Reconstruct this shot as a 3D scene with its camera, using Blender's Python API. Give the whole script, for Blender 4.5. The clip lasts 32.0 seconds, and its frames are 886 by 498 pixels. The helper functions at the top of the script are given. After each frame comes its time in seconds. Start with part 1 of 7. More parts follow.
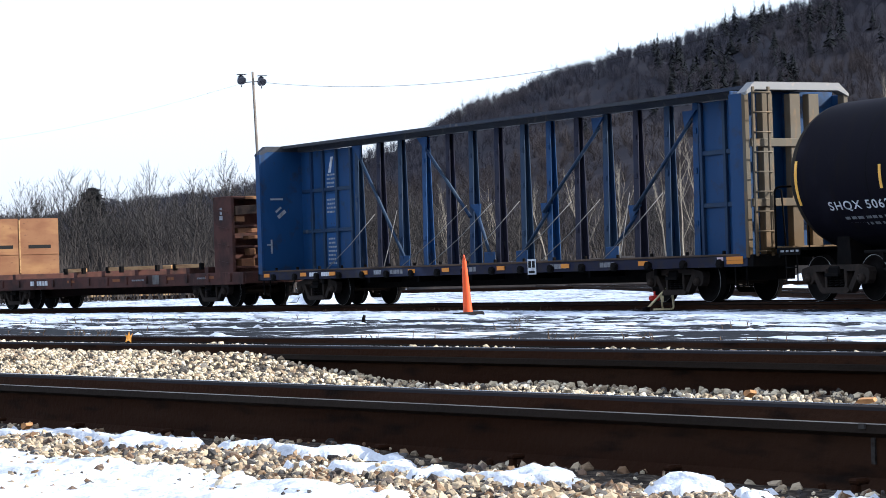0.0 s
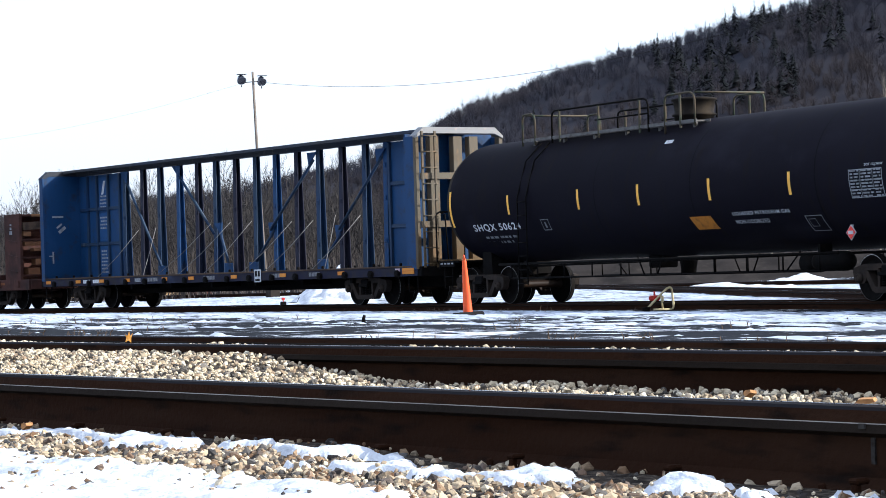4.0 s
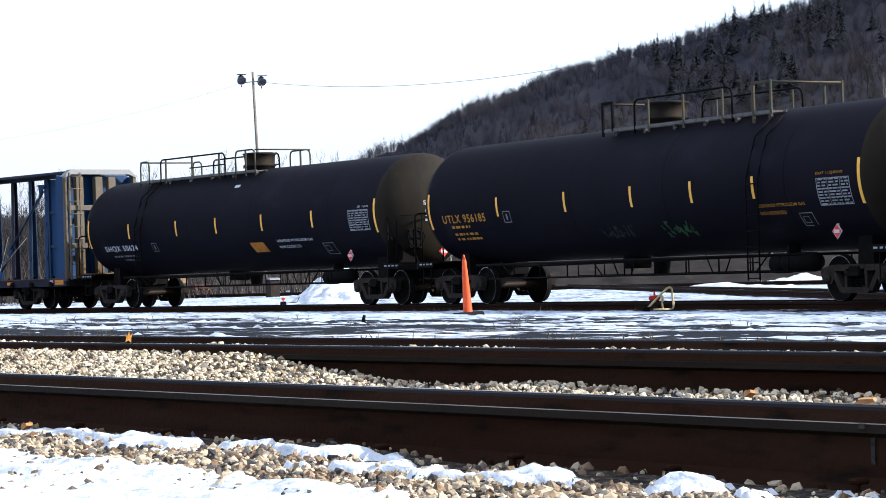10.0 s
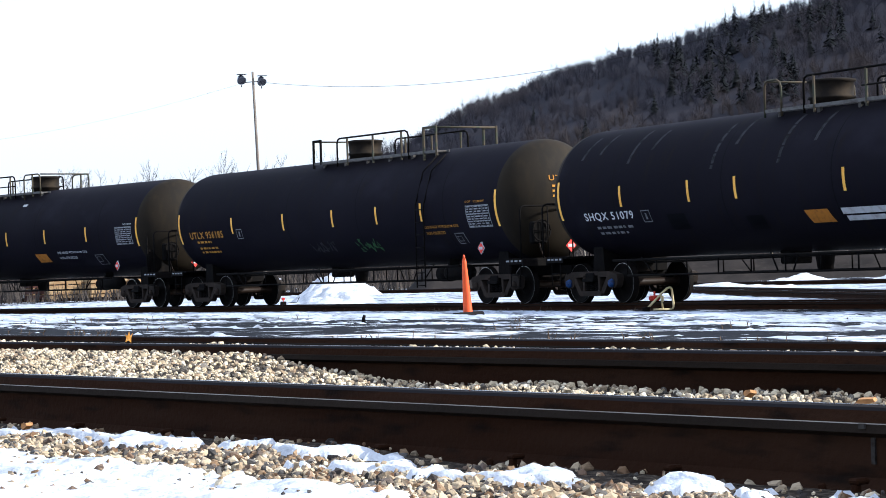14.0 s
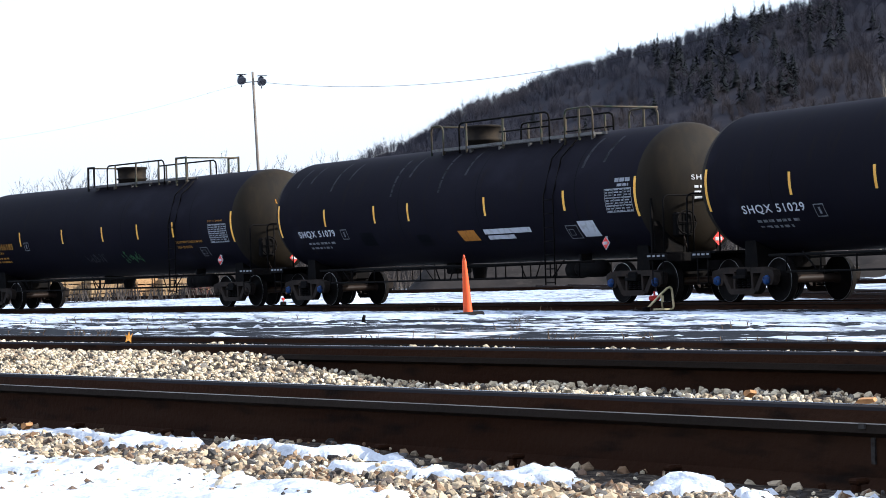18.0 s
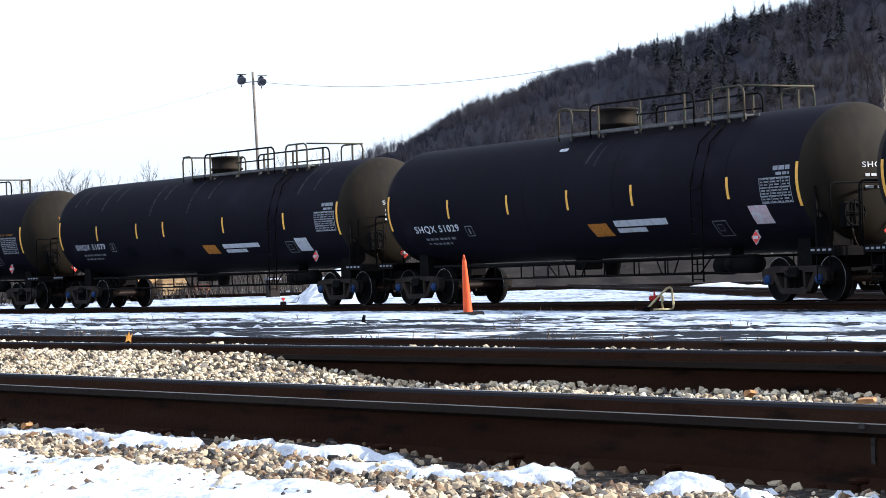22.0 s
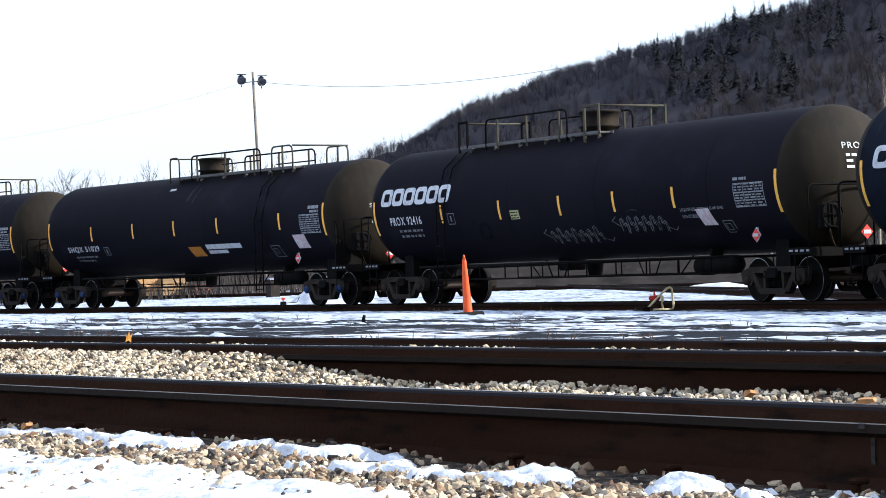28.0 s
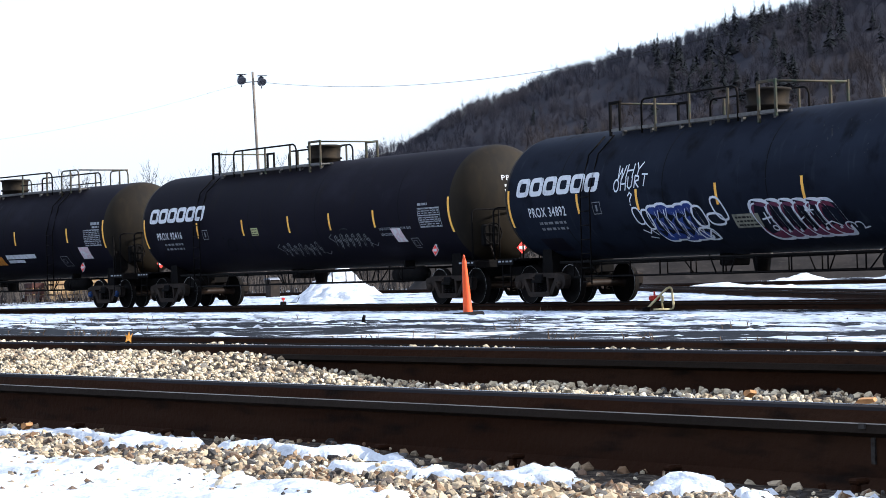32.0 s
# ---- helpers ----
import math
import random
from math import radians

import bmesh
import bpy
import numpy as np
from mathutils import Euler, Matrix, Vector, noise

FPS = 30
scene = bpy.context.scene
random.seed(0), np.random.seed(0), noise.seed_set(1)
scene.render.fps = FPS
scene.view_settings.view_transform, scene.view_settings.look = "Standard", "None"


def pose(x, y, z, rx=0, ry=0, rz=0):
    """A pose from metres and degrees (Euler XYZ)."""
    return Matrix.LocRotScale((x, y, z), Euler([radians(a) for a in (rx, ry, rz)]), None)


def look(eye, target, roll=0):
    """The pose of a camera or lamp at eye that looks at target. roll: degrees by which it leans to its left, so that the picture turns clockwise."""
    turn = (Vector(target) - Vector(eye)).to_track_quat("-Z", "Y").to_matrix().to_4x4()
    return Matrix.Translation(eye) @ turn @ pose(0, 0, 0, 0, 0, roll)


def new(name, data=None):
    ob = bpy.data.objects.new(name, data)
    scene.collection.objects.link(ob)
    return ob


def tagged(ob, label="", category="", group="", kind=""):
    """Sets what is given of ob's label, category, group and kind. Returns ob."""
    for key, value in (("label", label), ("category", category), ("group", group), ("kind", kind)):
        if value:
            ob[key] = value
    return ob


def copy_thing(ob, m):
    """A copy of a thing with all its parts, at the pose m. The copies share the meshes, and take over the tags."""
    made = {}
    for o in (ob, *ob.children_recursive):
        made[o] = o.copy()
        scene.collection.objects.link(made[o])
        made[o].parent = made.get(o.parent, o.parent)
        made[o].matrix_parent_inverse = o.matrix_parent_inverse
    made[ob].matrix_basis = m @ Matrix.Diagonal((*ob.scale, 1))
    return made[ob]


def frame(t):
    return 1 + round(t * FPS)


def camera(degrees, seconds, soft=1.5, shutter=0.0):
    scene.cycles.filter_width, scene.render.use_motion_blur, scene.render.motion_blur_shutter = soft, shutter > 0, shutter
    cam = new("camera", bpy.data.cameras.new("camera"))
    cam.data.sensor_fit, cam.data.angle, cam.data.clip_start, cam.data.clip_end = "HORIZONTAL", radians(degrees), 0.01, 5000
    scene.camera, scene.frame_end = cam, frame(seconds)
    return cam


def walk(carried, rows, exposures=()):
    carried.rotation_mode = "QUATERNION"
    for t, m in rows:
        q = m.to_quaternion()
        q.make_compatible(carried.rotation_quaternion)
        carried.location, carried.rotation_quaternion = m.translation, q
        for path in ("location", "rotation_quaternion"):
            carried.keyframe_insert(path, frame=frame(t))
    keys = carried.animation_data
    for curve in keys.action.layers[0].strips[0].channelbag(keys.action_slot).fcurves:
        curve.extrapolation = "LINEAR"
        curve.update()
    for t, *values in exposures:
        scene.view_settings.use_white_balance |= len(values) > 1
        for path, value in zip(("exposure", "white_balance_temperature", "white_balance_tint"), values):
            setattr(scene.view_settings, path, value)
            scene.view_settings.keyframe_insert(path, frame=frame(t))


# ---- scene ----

cam = camera(20.356, 32.0, soft=0.9)
YAW = radians(-73.318)
EYE = look((0, 0, 0.839), (math.sin(YAW) * 100, math.cos(YAW) * 100, 0.839 + 0.9093), roll=-1.8076)
walk(cam, [(0.0, EYE), (32.0, EYE)], exposures=[(0.0, 0.94, 5780, 9), (32.0, 0.94, 5780, 9)])

# ---- light ----
SUN_AZ, SUN_EL = radians(68), radians(30)      # from +x towards +y
sun = new("sun", bpy.data.lights.new("sun", "SUN"))
sun.data.energy, sun.data.angle, sun.data.color = 4.2, radians(0.6), (1.0, 0.91, 0.78)
sun.matrix_basis = look((math.cos(SUN_AZ) * 50, math.sin(SUN_AZ) * 50, math.tan(SUN_EL) * 50), (0, 0, 0))
world = bpy.data.worlds.new("world")
scene.world = world
world.use_nodes = True
wn, wl = world.node_tree.nodes, world.node_tree.links
sky = wn.new("ShaderNodeTexSky")
sky.sky_type, sky.sun_disc = "NISHITA", False
sky.sun_elevation, sky.sun_rotation = SUN_EL, radians(90) - SUN_AZ
sky.air_density, sky.dust_density, sky.ozone_density = 1.0, 3.0, 1.0
haze = wn.new("ShaderNodeMixRGB")               # thin bright winter haze
haze.inputs[0].default_value, haze.inputs[2].default_value = 0.42, (9.8, 10.2, 11.2, 1)
wl.new(sky.outputs[0], haze.inputs[1])
wl.new(haze.outputs[0], wn["Background"].inputs[0])
wn["Background"].inputs[1].default_value = 0.104


# ---- materials ----
def material(name, base, rough=0.7, metal=0.0, spots=(), bump=0.0, bump_scale=20.0, spec=0.5, per_object=0.0):
    """spots: rows of (colour, noise scale, low, high, detail, stretch), each mixed over the base where the noise passes low..high."""
    m = bpy.data.materials.new(name)
    m.use_nodes = True
    n, l = m.node_tree.nodes, m.node_tree.links
    b = n["Principled BSDF"]
    b.inputs["Roughness"].default_value, b.inputs["Metallic"].default_value = rough, metal
    b.inputs["Specular IOR Level"].default_value = spec
    tc = n.new("ShaderNodeTexCoord")
    rgb = n.new("ShaderNodeRGB")
    rgb.outputs[0].default_value = (*base, 1)
    out = rgb.outputs[0]
    for colour, scale, low, high, detail, stretch in spots:
        mp = n.new("ShaderNodeMapping")
        mp.inputs["Scale"].default_value = stretch
        l.new(tc.outputs["Object"], mp.inputs["Vector"])
        no = n.new("ShaderNodeTexNoise")
        no.inputs["Scale"].default_value, no.inputs["Detail"].default_value = scale, detail
        l.new(mp.outputs[0], no.inputs["Vector"])
        rm = n.new("ShaderNodeMapRange")
        rm.inputs["From Min"].default_value, rm.inputs["From Max"].default_value = low, high
        l.new(no.outputs["Fac"], rm.inputs["Value"])
        mx = n.new("ShaderNodeMixRGB")
        mx.inputs[2].default_value = (*colour, 1)
        l.new(rm.outputs[0], mx.inputs[0])
        l.new(out, mx.inputs[1])
        out = mx.outputs[0]
    if per_object:
        oi = n.new("ShaderNodeObjectInfo")
        hs = n.new("ShaderNodeHueSaturation")
        rm = n.new("ShaderNodeMapRange")
        rm.inputs["To Min"].default_value, rm.inputs["To Max"].default_value = 1 - per_object, 1 + per_object
        l.new(oi.outputs["Random"], rm.inputs["Value"])
        l.new(rm.outputs[0], hs.inputs["Value"])
        l.new(out, hs.inputs["Color"])
        out = hs.outputs[0]
    l.new(out, b.inputs["Base Color"])
    if bump:
        no = n.new("ShaderNodeTexNoise")
        no.inputs["Scale"].default_value, no.inputs["Detail"].default_value = bump_scale, 6
        l.new(tc.outputs["Object"], no.inputs["Vector"])
        bp = n.new("ShaderNodeBump")
        bp.inputs["Strength"].default_value, bp.inputs["Distance"].default_value = bump, 0.02
        l.new(no.outputs["Fac"], bp.inputs["Height"])
        l.new(bp.outputs[0], b.inputs["Normal"])
    return m


ONE = (1, 1, 1)
SNOW = material("snow", (0.60, 0.63, 0.68), 0.6, spots=[((0.42, 0.45, 0.505), 4, 0.42, 0.66, 6, ONE), ((0.30, 0.28, 0.26), 14, 0.66, 0.8, 6, ONE)], bump=0.8, bump_scale=22, spec=0.3)
BLACK = material("black_tank_paint", (0.0078, 0.0070, 0.0110), 0.6, spots=[((0.0128, 0.0116, 0.0168), 0.35, 0.45, 0.8, 6, (0.5, 1, 1)), ((0.0125, 0.0100, 0.0086), 2.2, 0.55, 0.85, 8, (2, 1, 0.25)), ((0.0215, 0.0200, 0.0285), 0.9, 0.58, 0.84, 10, (0.5, 1, 0.7)), ((0.025, 0.025, 0.030), 3.5, 0.68, 0.86, 8, (2.5, 1, 0.4))], bump=0.03, bump_scale=3, spec=0.018)
BRUSH = material("grey_brown_brush", (0.062, 0.053, 0.048), 0.95, spots=[((0.050, 0.043, 0.040), 0.05, 0.45, 0.65, 4, ONE)], spec=0.05)
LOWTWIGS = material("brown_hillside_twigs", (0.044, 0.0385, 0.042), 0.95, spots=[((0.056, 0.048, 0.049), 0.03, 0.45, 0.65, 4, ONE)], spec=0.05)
# black paint with the bluish streaked sheen of glancing sun put into its colour
SHEENBLACK = material("sheen_blue_black_paint", (0.0112, 0.0138, 0.0220), 0.55, spots=[((0.0200, 0.025, 0.038), 0.6, 0.48, 0.8, 8, (0.5, 1, 1.2)), ((0.028, 0.033, 0.043), 2.8, 0.60, 0.85, 9, (2.2, 1, 0.3)), ((0.004, 0.004, 0.005), 1.5, 0.55, 0.75, 6, ONE)], bump=0.03, bump_scale=3, spec=0.008)
HEADDIRT = material("dusty_tank_head", (0.016, 0.0112, 0.0058), 0.75, spots=[((0.009, 0.0070, 0.0048), 0.9, 0.42, 0.7, 5, ONE), ((0.021, 0.015, 0.0078), 5, 0.5, 0.8, 6, (1, 1, 0.3))], bump=0.05, spec=0.15)
STEEL = material("dark_underframe_steel", (0.0045, 0.004, 0.004), 0.8, spots=[((0.011, 0.008, 0.006), 6, 0.5, 0.8, 6, ONE)], bump=0.2, bump_scale=25, spec=0.06)
TRUCK = material("brown_cast_steel", (0.025, 0.0198, 0.0168), 0.8, spots=[((0.046, 0.033, 0.025), 5, 0.45, 0.75, 6, ONE)], bump=0.3, bump_scale=30, spec=0.08)
WHEEL = material("worn_wheel_steel", (0.0045, 0.0038, 0.0033), 0.75, spots=[((0.010, 0.007, 0.0055), 9, 0.5, 0.8, 5, ONE)], spec=0.06)
RIM = material("polished_tread", (0.42, 0.41, 0.40), 0.45, 1.0, spots=[((0.08, 0.065, 0.055), 4, 0.45, 0.7, 4, ONE)])
AXLE = material("rusty_axle", (0.013, 0.006, 0.0028), 0.6, spots=[((0.014, 0.008, 0.005), 4, 0.45, 0.65, 4, (1, 0.5, 1)), ((0.05, 0.024, 0.008), 3, 0.62, 0.75, 4, (1, 0.6, 1))], spec=0.15)
RAILRUST = material("rusted_rail_web", (0.0235, 0.0096, 0.0046), 0.9, spots=[((0.030, 0.0145, 0.0082), 3, 0.42, 0.72, 8, (0.2, 1, 3)), ((0.0035, 0.003, 0.0026), 11, 0.55, 0.75, 4, (0.3, 1, 2))], bump=0.25, bump_scale=60, spec=0.06)
RAILSIDE = material("worn_rail_side", (0.0135, 0.0100, 0.0078), 0.75, spots=[((0.022, 0.0165, 0.013), 4, 0.42, 0.7, 6, (0.1, 1, 2)), ((0.015, 0.012, 0.01), 9, 0.55, 0.75, 4, (0.2, 1, 1))], bump=0.15, bump_scale=60, spec=0.04)
RAILTOP = material("polished_rail_head", (0.60, 0.63, 0.72), 0.16, 1.0, spots=[((0.16, 0.15, 0.15), 5, 0.55, 0.8, 5, (0.15, 6, 1))])
RAILLIP = material("scuffed_rail_lip", (0.34, 0.31, 0.27), 0.45, 1.0, spots=[((0.16, 0.13, 0.11), 6, 0.5, 0.75, 6, (0.2, 1, 1))], spec=0.2)
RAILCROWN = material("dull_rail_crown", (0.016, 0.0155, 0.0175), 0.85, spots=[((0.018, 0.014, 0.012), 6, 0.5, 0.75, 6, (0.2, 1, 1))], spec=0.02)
YELLOW = material("amber_reflective_tape", (0.95, 0.50, 0.075), 0.5, spots=[((0.80, 0.34, 0.03), 7, 0.5, 0.8, 4, ONE)], spec=0.3)
WHITE = material("white_stencil_paint", (0.62, 0.63, 0.65), 0.8, spots=[((0.34, 0.34, 0.36), 5, 0.5, 0.75, 6, ONE)], spec=0.2)
FADED = material("faded_stencil_paint", (0.20, 0.20, 0.21), 0.8, spots=[((0.08, 0.08, 0.08), 8, 0.45, 0.7, 6, ONE)], spec=0.2)
YELLOWLETTER = material("yellow_stencil_paint", (0.45, 0.21, 0.03), 0.8, spots=[((0.3, 0.15, 0.03), 5, 0.5, 0.75, 6, ONE)], spec=0.2)
PLACARD = material("red_placard", (0.75, 0.05, 0.035), 0.6, spec=0.3)
CARD = material("paper_placard", (0.55, 0.56, 0.58), 0.8, spots=[((0.35, 0.33, 0.32), 6, 0.5, 0.75, 6, ONE)], spec=0.2)
PINKCARD = material("pink_white_placard", (0.58, 0.42, 0.44), 0.8, spots=[((0.6, 0.58, 0.58), 9, 0.45, 0.6, 4, ONE)], spec=0.2)
BLUE = material("blue_faded_paint", (0.006, 0.040, 0.118), 0.6, spots=[((0.022, 0.070, 0.18), 0.7, 0.5, 0.8, 6, (1, 1, 0.4)), ((0.02, 0.025, 0.04), 3, 0.56, 0.78, 8, ONE), ((0.05, 0.028, 0.018), 7, 0.66, 0.8, 6, (1, 1, 0.5))], bump=0.08, spec=0.25)
BLUEPALE = material("pale_blue_worn_paint", (0.020, 0.040, 0.075), 0.65, spots=[((0.008, 0.028, 0.08), 1.5, 0.45, 0.7, 6, (1, 1, 0.3)), ((0.09, 0.10, 0.115), 4, 0.62, 0.8, 6, (1, 1, 0.3))], bump=0.1, spec=0.25)
TAN = material("cream_weathered_paint", (0.110, 0.094, 0.070), 0.7, spots=[((0.095, 0.058, 0.024), 0.5, 0.42, 0.62, 4, (0.3, 0.3, 1.0)), ((0.20, 0.12, 0.06), 5, 0.55, 0.78, 6, (1, 1, 0.4))], bump=0.1, spec=0.25)
BROWN = material("oxide_brown_paint", (0.064, 0.024, 0.018), 0.75, spots=[((0.018, 0.010, 0.009), 2, 0.45, 0.7, 6, ONE), ((0.085, 0.04, 0.028), 5, 0.6, 0.8, 6, (1, 1, 0.4))], bump=0.1, spec=0.2)
ORANGE = material("orange_cone_plastic", (0.75, 0.095, 0.018), 0.55, spots=[((0.42, 0.06, 0.025), 7, 0.5, 0.75, 6, (1, 1, 0.4))], spec=0.3)
RUBBER = material("black_rubber", (0.012, 0.012, 0.012), 0.85, spec=0.15)
PLY = material("plywood_panel", (0.20, 0.098, 0.048), 0.8, spots=[((0.155, 0.066, 0.032), 1.3, 0.4, 0.7, 6, (0.3, 1, 2)), ((0.27, 0.145, 0.065), 0.9, 0.52, 0.7, 5, (1, 0.6, 2)), ((0.10, 0.045, 0.025), 6, 0.62, 0.8, 6, (0.5, 1, 2))], spec=0.2)
WOOD = material("pale_timber", (0.40, 0.24, 0.11), 0.8, spots=[((0.22, 0.11, 0.05), 6, 0.45, 0.7, 6, (0.3, 2, 2))], spec=0.2, per_object=0.25)
RUSTYTAN = material("rusty_tan_handrail", (0.065, 0.05, 0.032), 0.7, spots=[((0.03, 0.045, 0.03), 5, 0.45, 0.7, 5, ONE)], spec=0.2)
BARK = material("grey_brown_bark", (0.052, 0.047, 0.045), 0.95, spots=[((0.027, 0.027, 0.028), 3, 0.45, 0.7, 4, ONE)], spec=0.1)
PALEBARK = material("pale_birch_bark", (0.20, 0.18, 0.15), 0.9, spots=[((0.12, 0.10, 0.09), 4, 0.52, 0.7, 4, (1, 1, 3))], spec=0.1)
# far twigs: the blue of distance haze is mixed into their colour
FARBARK = material("haze_blue_far_twigs", (0.038, 0.039, 0.053), 0.95, spots=[((0.050, 0.046, 0.054), 0.02, 0.45, 0.65, 4, ONE)], spec=0.05)
NEEDLES = material("dark_spruce_needles", (0.0105, 0.0125, 0.0150), 0.9, spots=[((0.0150, 0.0178, 0.0185), 2, 0.45, 0.7, 4, ONE)], spec=0.1)
POLEWOOD = material("weathered_pole_wood", (0.20, 0.17, 0.145), 0.85, spots=[((0.1, 0.085, 0.07), 4, 0.45, 0.7, 5, (3, 3, 0.3))], spec=0.2)
DRYGRASS = material("dry_weed_stalks", (0.085, 0.06, 0.04), 0.9, spots=[((0.10, 0.07, 0.05), 2, 0.4, 0.7, 4, ONE)], spec=0.1)
CREAM = material("cream_enamel", (0.62, 0.52, 0.30), 0.5, spots=[((0.32, 0.22, 0.10), 9, 0.55, 0.75, 5, ONE)], spec=0.4)
REDPAINT = material("red_enamel", (0.50, 0.03, 0.02), 0.5, spots=[((0.25, 0.02, 0.015), 8, 0.5, 0.75, 4, ONE)], spec=0.4)
GRAFFITI_WHITE = material("white_spray_paint", (0.66, 0.68, 0.72), 0.7, spots=[((0.45, 0.47, 0.52), 4, 0.5, 0.75, 5, ONE)], spec=0.2)
GRAFFITI_BLUE = material("deep_blue_spray_paint", (0.012, 0.03, 0.16), 0.6, spots=[((0.02, 0.06, 0.26), 2, 0.45, 0.7, 5, ONE)], spec=0.2)
GRAFFITI_WINE = material("wine_red_spray_paint", (0.13, 0.018, 0.045), 0.6, spots=[((0.07, 0.025, 0.07), 1.6, 0.45, 0.7, 5, ONE)], spec=0.2)
GRAFFITI_GREEN = material("green_spray_paint", (0.03, 0.10, 0.035), 0.7, spots=[((0.012, 0.03, 0.014), 7, 0.45, 0.65, 4, ONE)], spec=0.2)
GRAFFITI_GREY = material("grey_chalk_marks", (0.038, 0.038, 0.043), 0.9, spots=[((0.014, 0.0145, 0.016), 6, 0.45, 0.65, 5, ONE)], spec=0.1)


def island_material(name, colours, rough=0.85, dirt=(0.1, 0.08, 0.06)):
    """A stone-like surface whose colour changes from piece to piece; colours: rows of (share of the pieces below it, colour)."""
    m = material(name, colours[0][1], rough, bump=0.3, bump_scale=45, spec=0.25)
    n, l = m.node_tree.nodes, m.node_tree.links
    geo, ramp_, no = n.new("ShaderNodeNewGeometry"), n.new("ShaderNodeValToRGB"), n.new("ShaderNodeTexNoise")
    while len(ramp_.color_ramp.elements) < len(colours):
        ramp_.color_ramp.elements.new(0.5)
    for e, (at, colour) in zip(ramp_.color_ramp.elements, colours):
        e.position, e.color = at, (*colour, 1)
    l.new(geo.outputs["Random Per Island"], ramp_.inputs[0])
    no.inputs["Scale"].default_value, no.inputs["Detail"].default_value = 35, 4
    rm, over = n.new("ShaderNodeMapRange"), n.new("ShaderNodeMixRGB")
    rm.inputs["From Min"].default_value, rm.inputs["From Max"].default_value = 0.55, 0.8
    over.inputs[2].default_value = (*dirt, 1)
    l.new(no.outputs["Fac"], rm.inputs["Value"])
    l.new(rm.outputs[0], over.inputs[0])
    l.new(ramp_.outputs[0], over.inputs[1])
    l.new(over.outputs[0], n["Principled BSDF"].inputs["Base Color"])
    return m


STONE = island_material("pale_ballast_stone", ((0.0, (0.03, 0.024, 0.018)), (0.14, (0.16, 0.145, 0.125)), (0.24, (0.24, 0.165, 0.10)), (0.40, (0.42, 0.34, 0.23)), (0.55, (0.50, 0.41, 0.275)), (0.8, (0.62, 0.51, 0.35)), (1.0, (0.76, 0.68, 0.53))), dirt=(0.07, 0.05, 0.035))
FRONTSTONE = island_material("mixed_ballast_stone", ((0.0, (0.025, 0.02, 0.018)), (0.2, (0.11, 0.105, 0.10)), (0.34, (0.15, 0.085, 0.045)), (0.42, (0.25, 0.17, 0.10)), (0.55, (0.31, 0.245, 0.165)), (0.8, (0.47, 0.375, 0.25)), (1.0, (0.68, 0.59, 0.44))), dirt=(0.06, 0.045, 0.035))
BED = material("dark_ballast_bed", (0.040, 0.031, 0.024), 0.95, spots=[((0.11, 0.09, 0.07), 60, 0.5, 0.62, 3, ONE), ((0.015, 0.012, 0.01), 25, 0.5, 0.7, 4, ONE)], bump=1.0, bump_scale=60, spec=0.1)


def yard_ground_material():
    """Trodden snow over dark gravel, in streaks along the tracks."""
    m = material("streaky_snow_and_gravel", (0.10, 0.085, 0.075), 0.9, bump=0.5, bump_scale=12, spec=0.02)
    n, l = m.node_tree.nodes, m.node_tree.links
    tc, mp = n.new("ShaderNodeTexCoord"), n.new("ShaderNodeMapping")
    mp.inputs["Rotation"].default_value = (0, 0, radians(-15))
    mp.inputs["Scale"].default_value = (0.26, 0.34, 1)
    l.new(tc.outputs["Object"], mp.inputs["Vector"])
    base = n.new("ShaderNodeTexNoise")
    base.inputs["Scale"].default_value, base.inputs["Detail"].default_value, base.inputs["Roughness"].default_value = 1.6, 10, 0.72
    l.new(mp.outputs[0], base.inputs["Vector"])
    fine = n.new("ShaderNodeTexNoise")
    fine.inputs["Scale"].default_value, fine.inputs["Detail"].default_value = 3.5, 9
    l.new(tc.outputs["Object"], fine.inputs["Vector"])
    add = n.new("ShaderNodeMath")
    add.operation = "MULTIPLY_ADD"
    add.inputs[1].default_value = 0.6
    l.new(fine.outputs["Fac"], add.inputs[0])
    l.new(base.outputs["Fac"], add.inputs[2])
    rm = n.new("ShaderNodeMapRange")
    rm.inputs["From Min"].default_value, rm.inputs["From Max"].default_value = 0.85, 0.90
    l.new(add.outputs[0], rm.inputs["Value"])
    gravel = n.new("ShaderNodeTexVoronoi")
    gravel.inputs["Scale"].default_value = 14
    l.new(tc.outputs["Object"], gravel.inputs["Vector"])
    gm, mix = n.new("ShaderNodeMixRGB"), n.new("ShaderNodeMixRGB")
    gm.inputs[0].default_value = 0.7
    gm.inputs[1].default_value = (0.024, 0.027, 0.034, 1)
    l.new(gravel.outputs["Distance"], gm.inputs[2])
    gm.blend_type = "MULTIPLY"
    mix.inputs[2].default_value = (0.55, 0.60, 0.68, 1)
    l.new(rm.outputs[0], mix.inputs[0])
    l.new(gm.outputs[0], mix.inputs[1])
    l.new(mix.outputs[0], n["Principled BSDF"].inputs["Base Color"])
    return m


YARD = yard_ground_material()


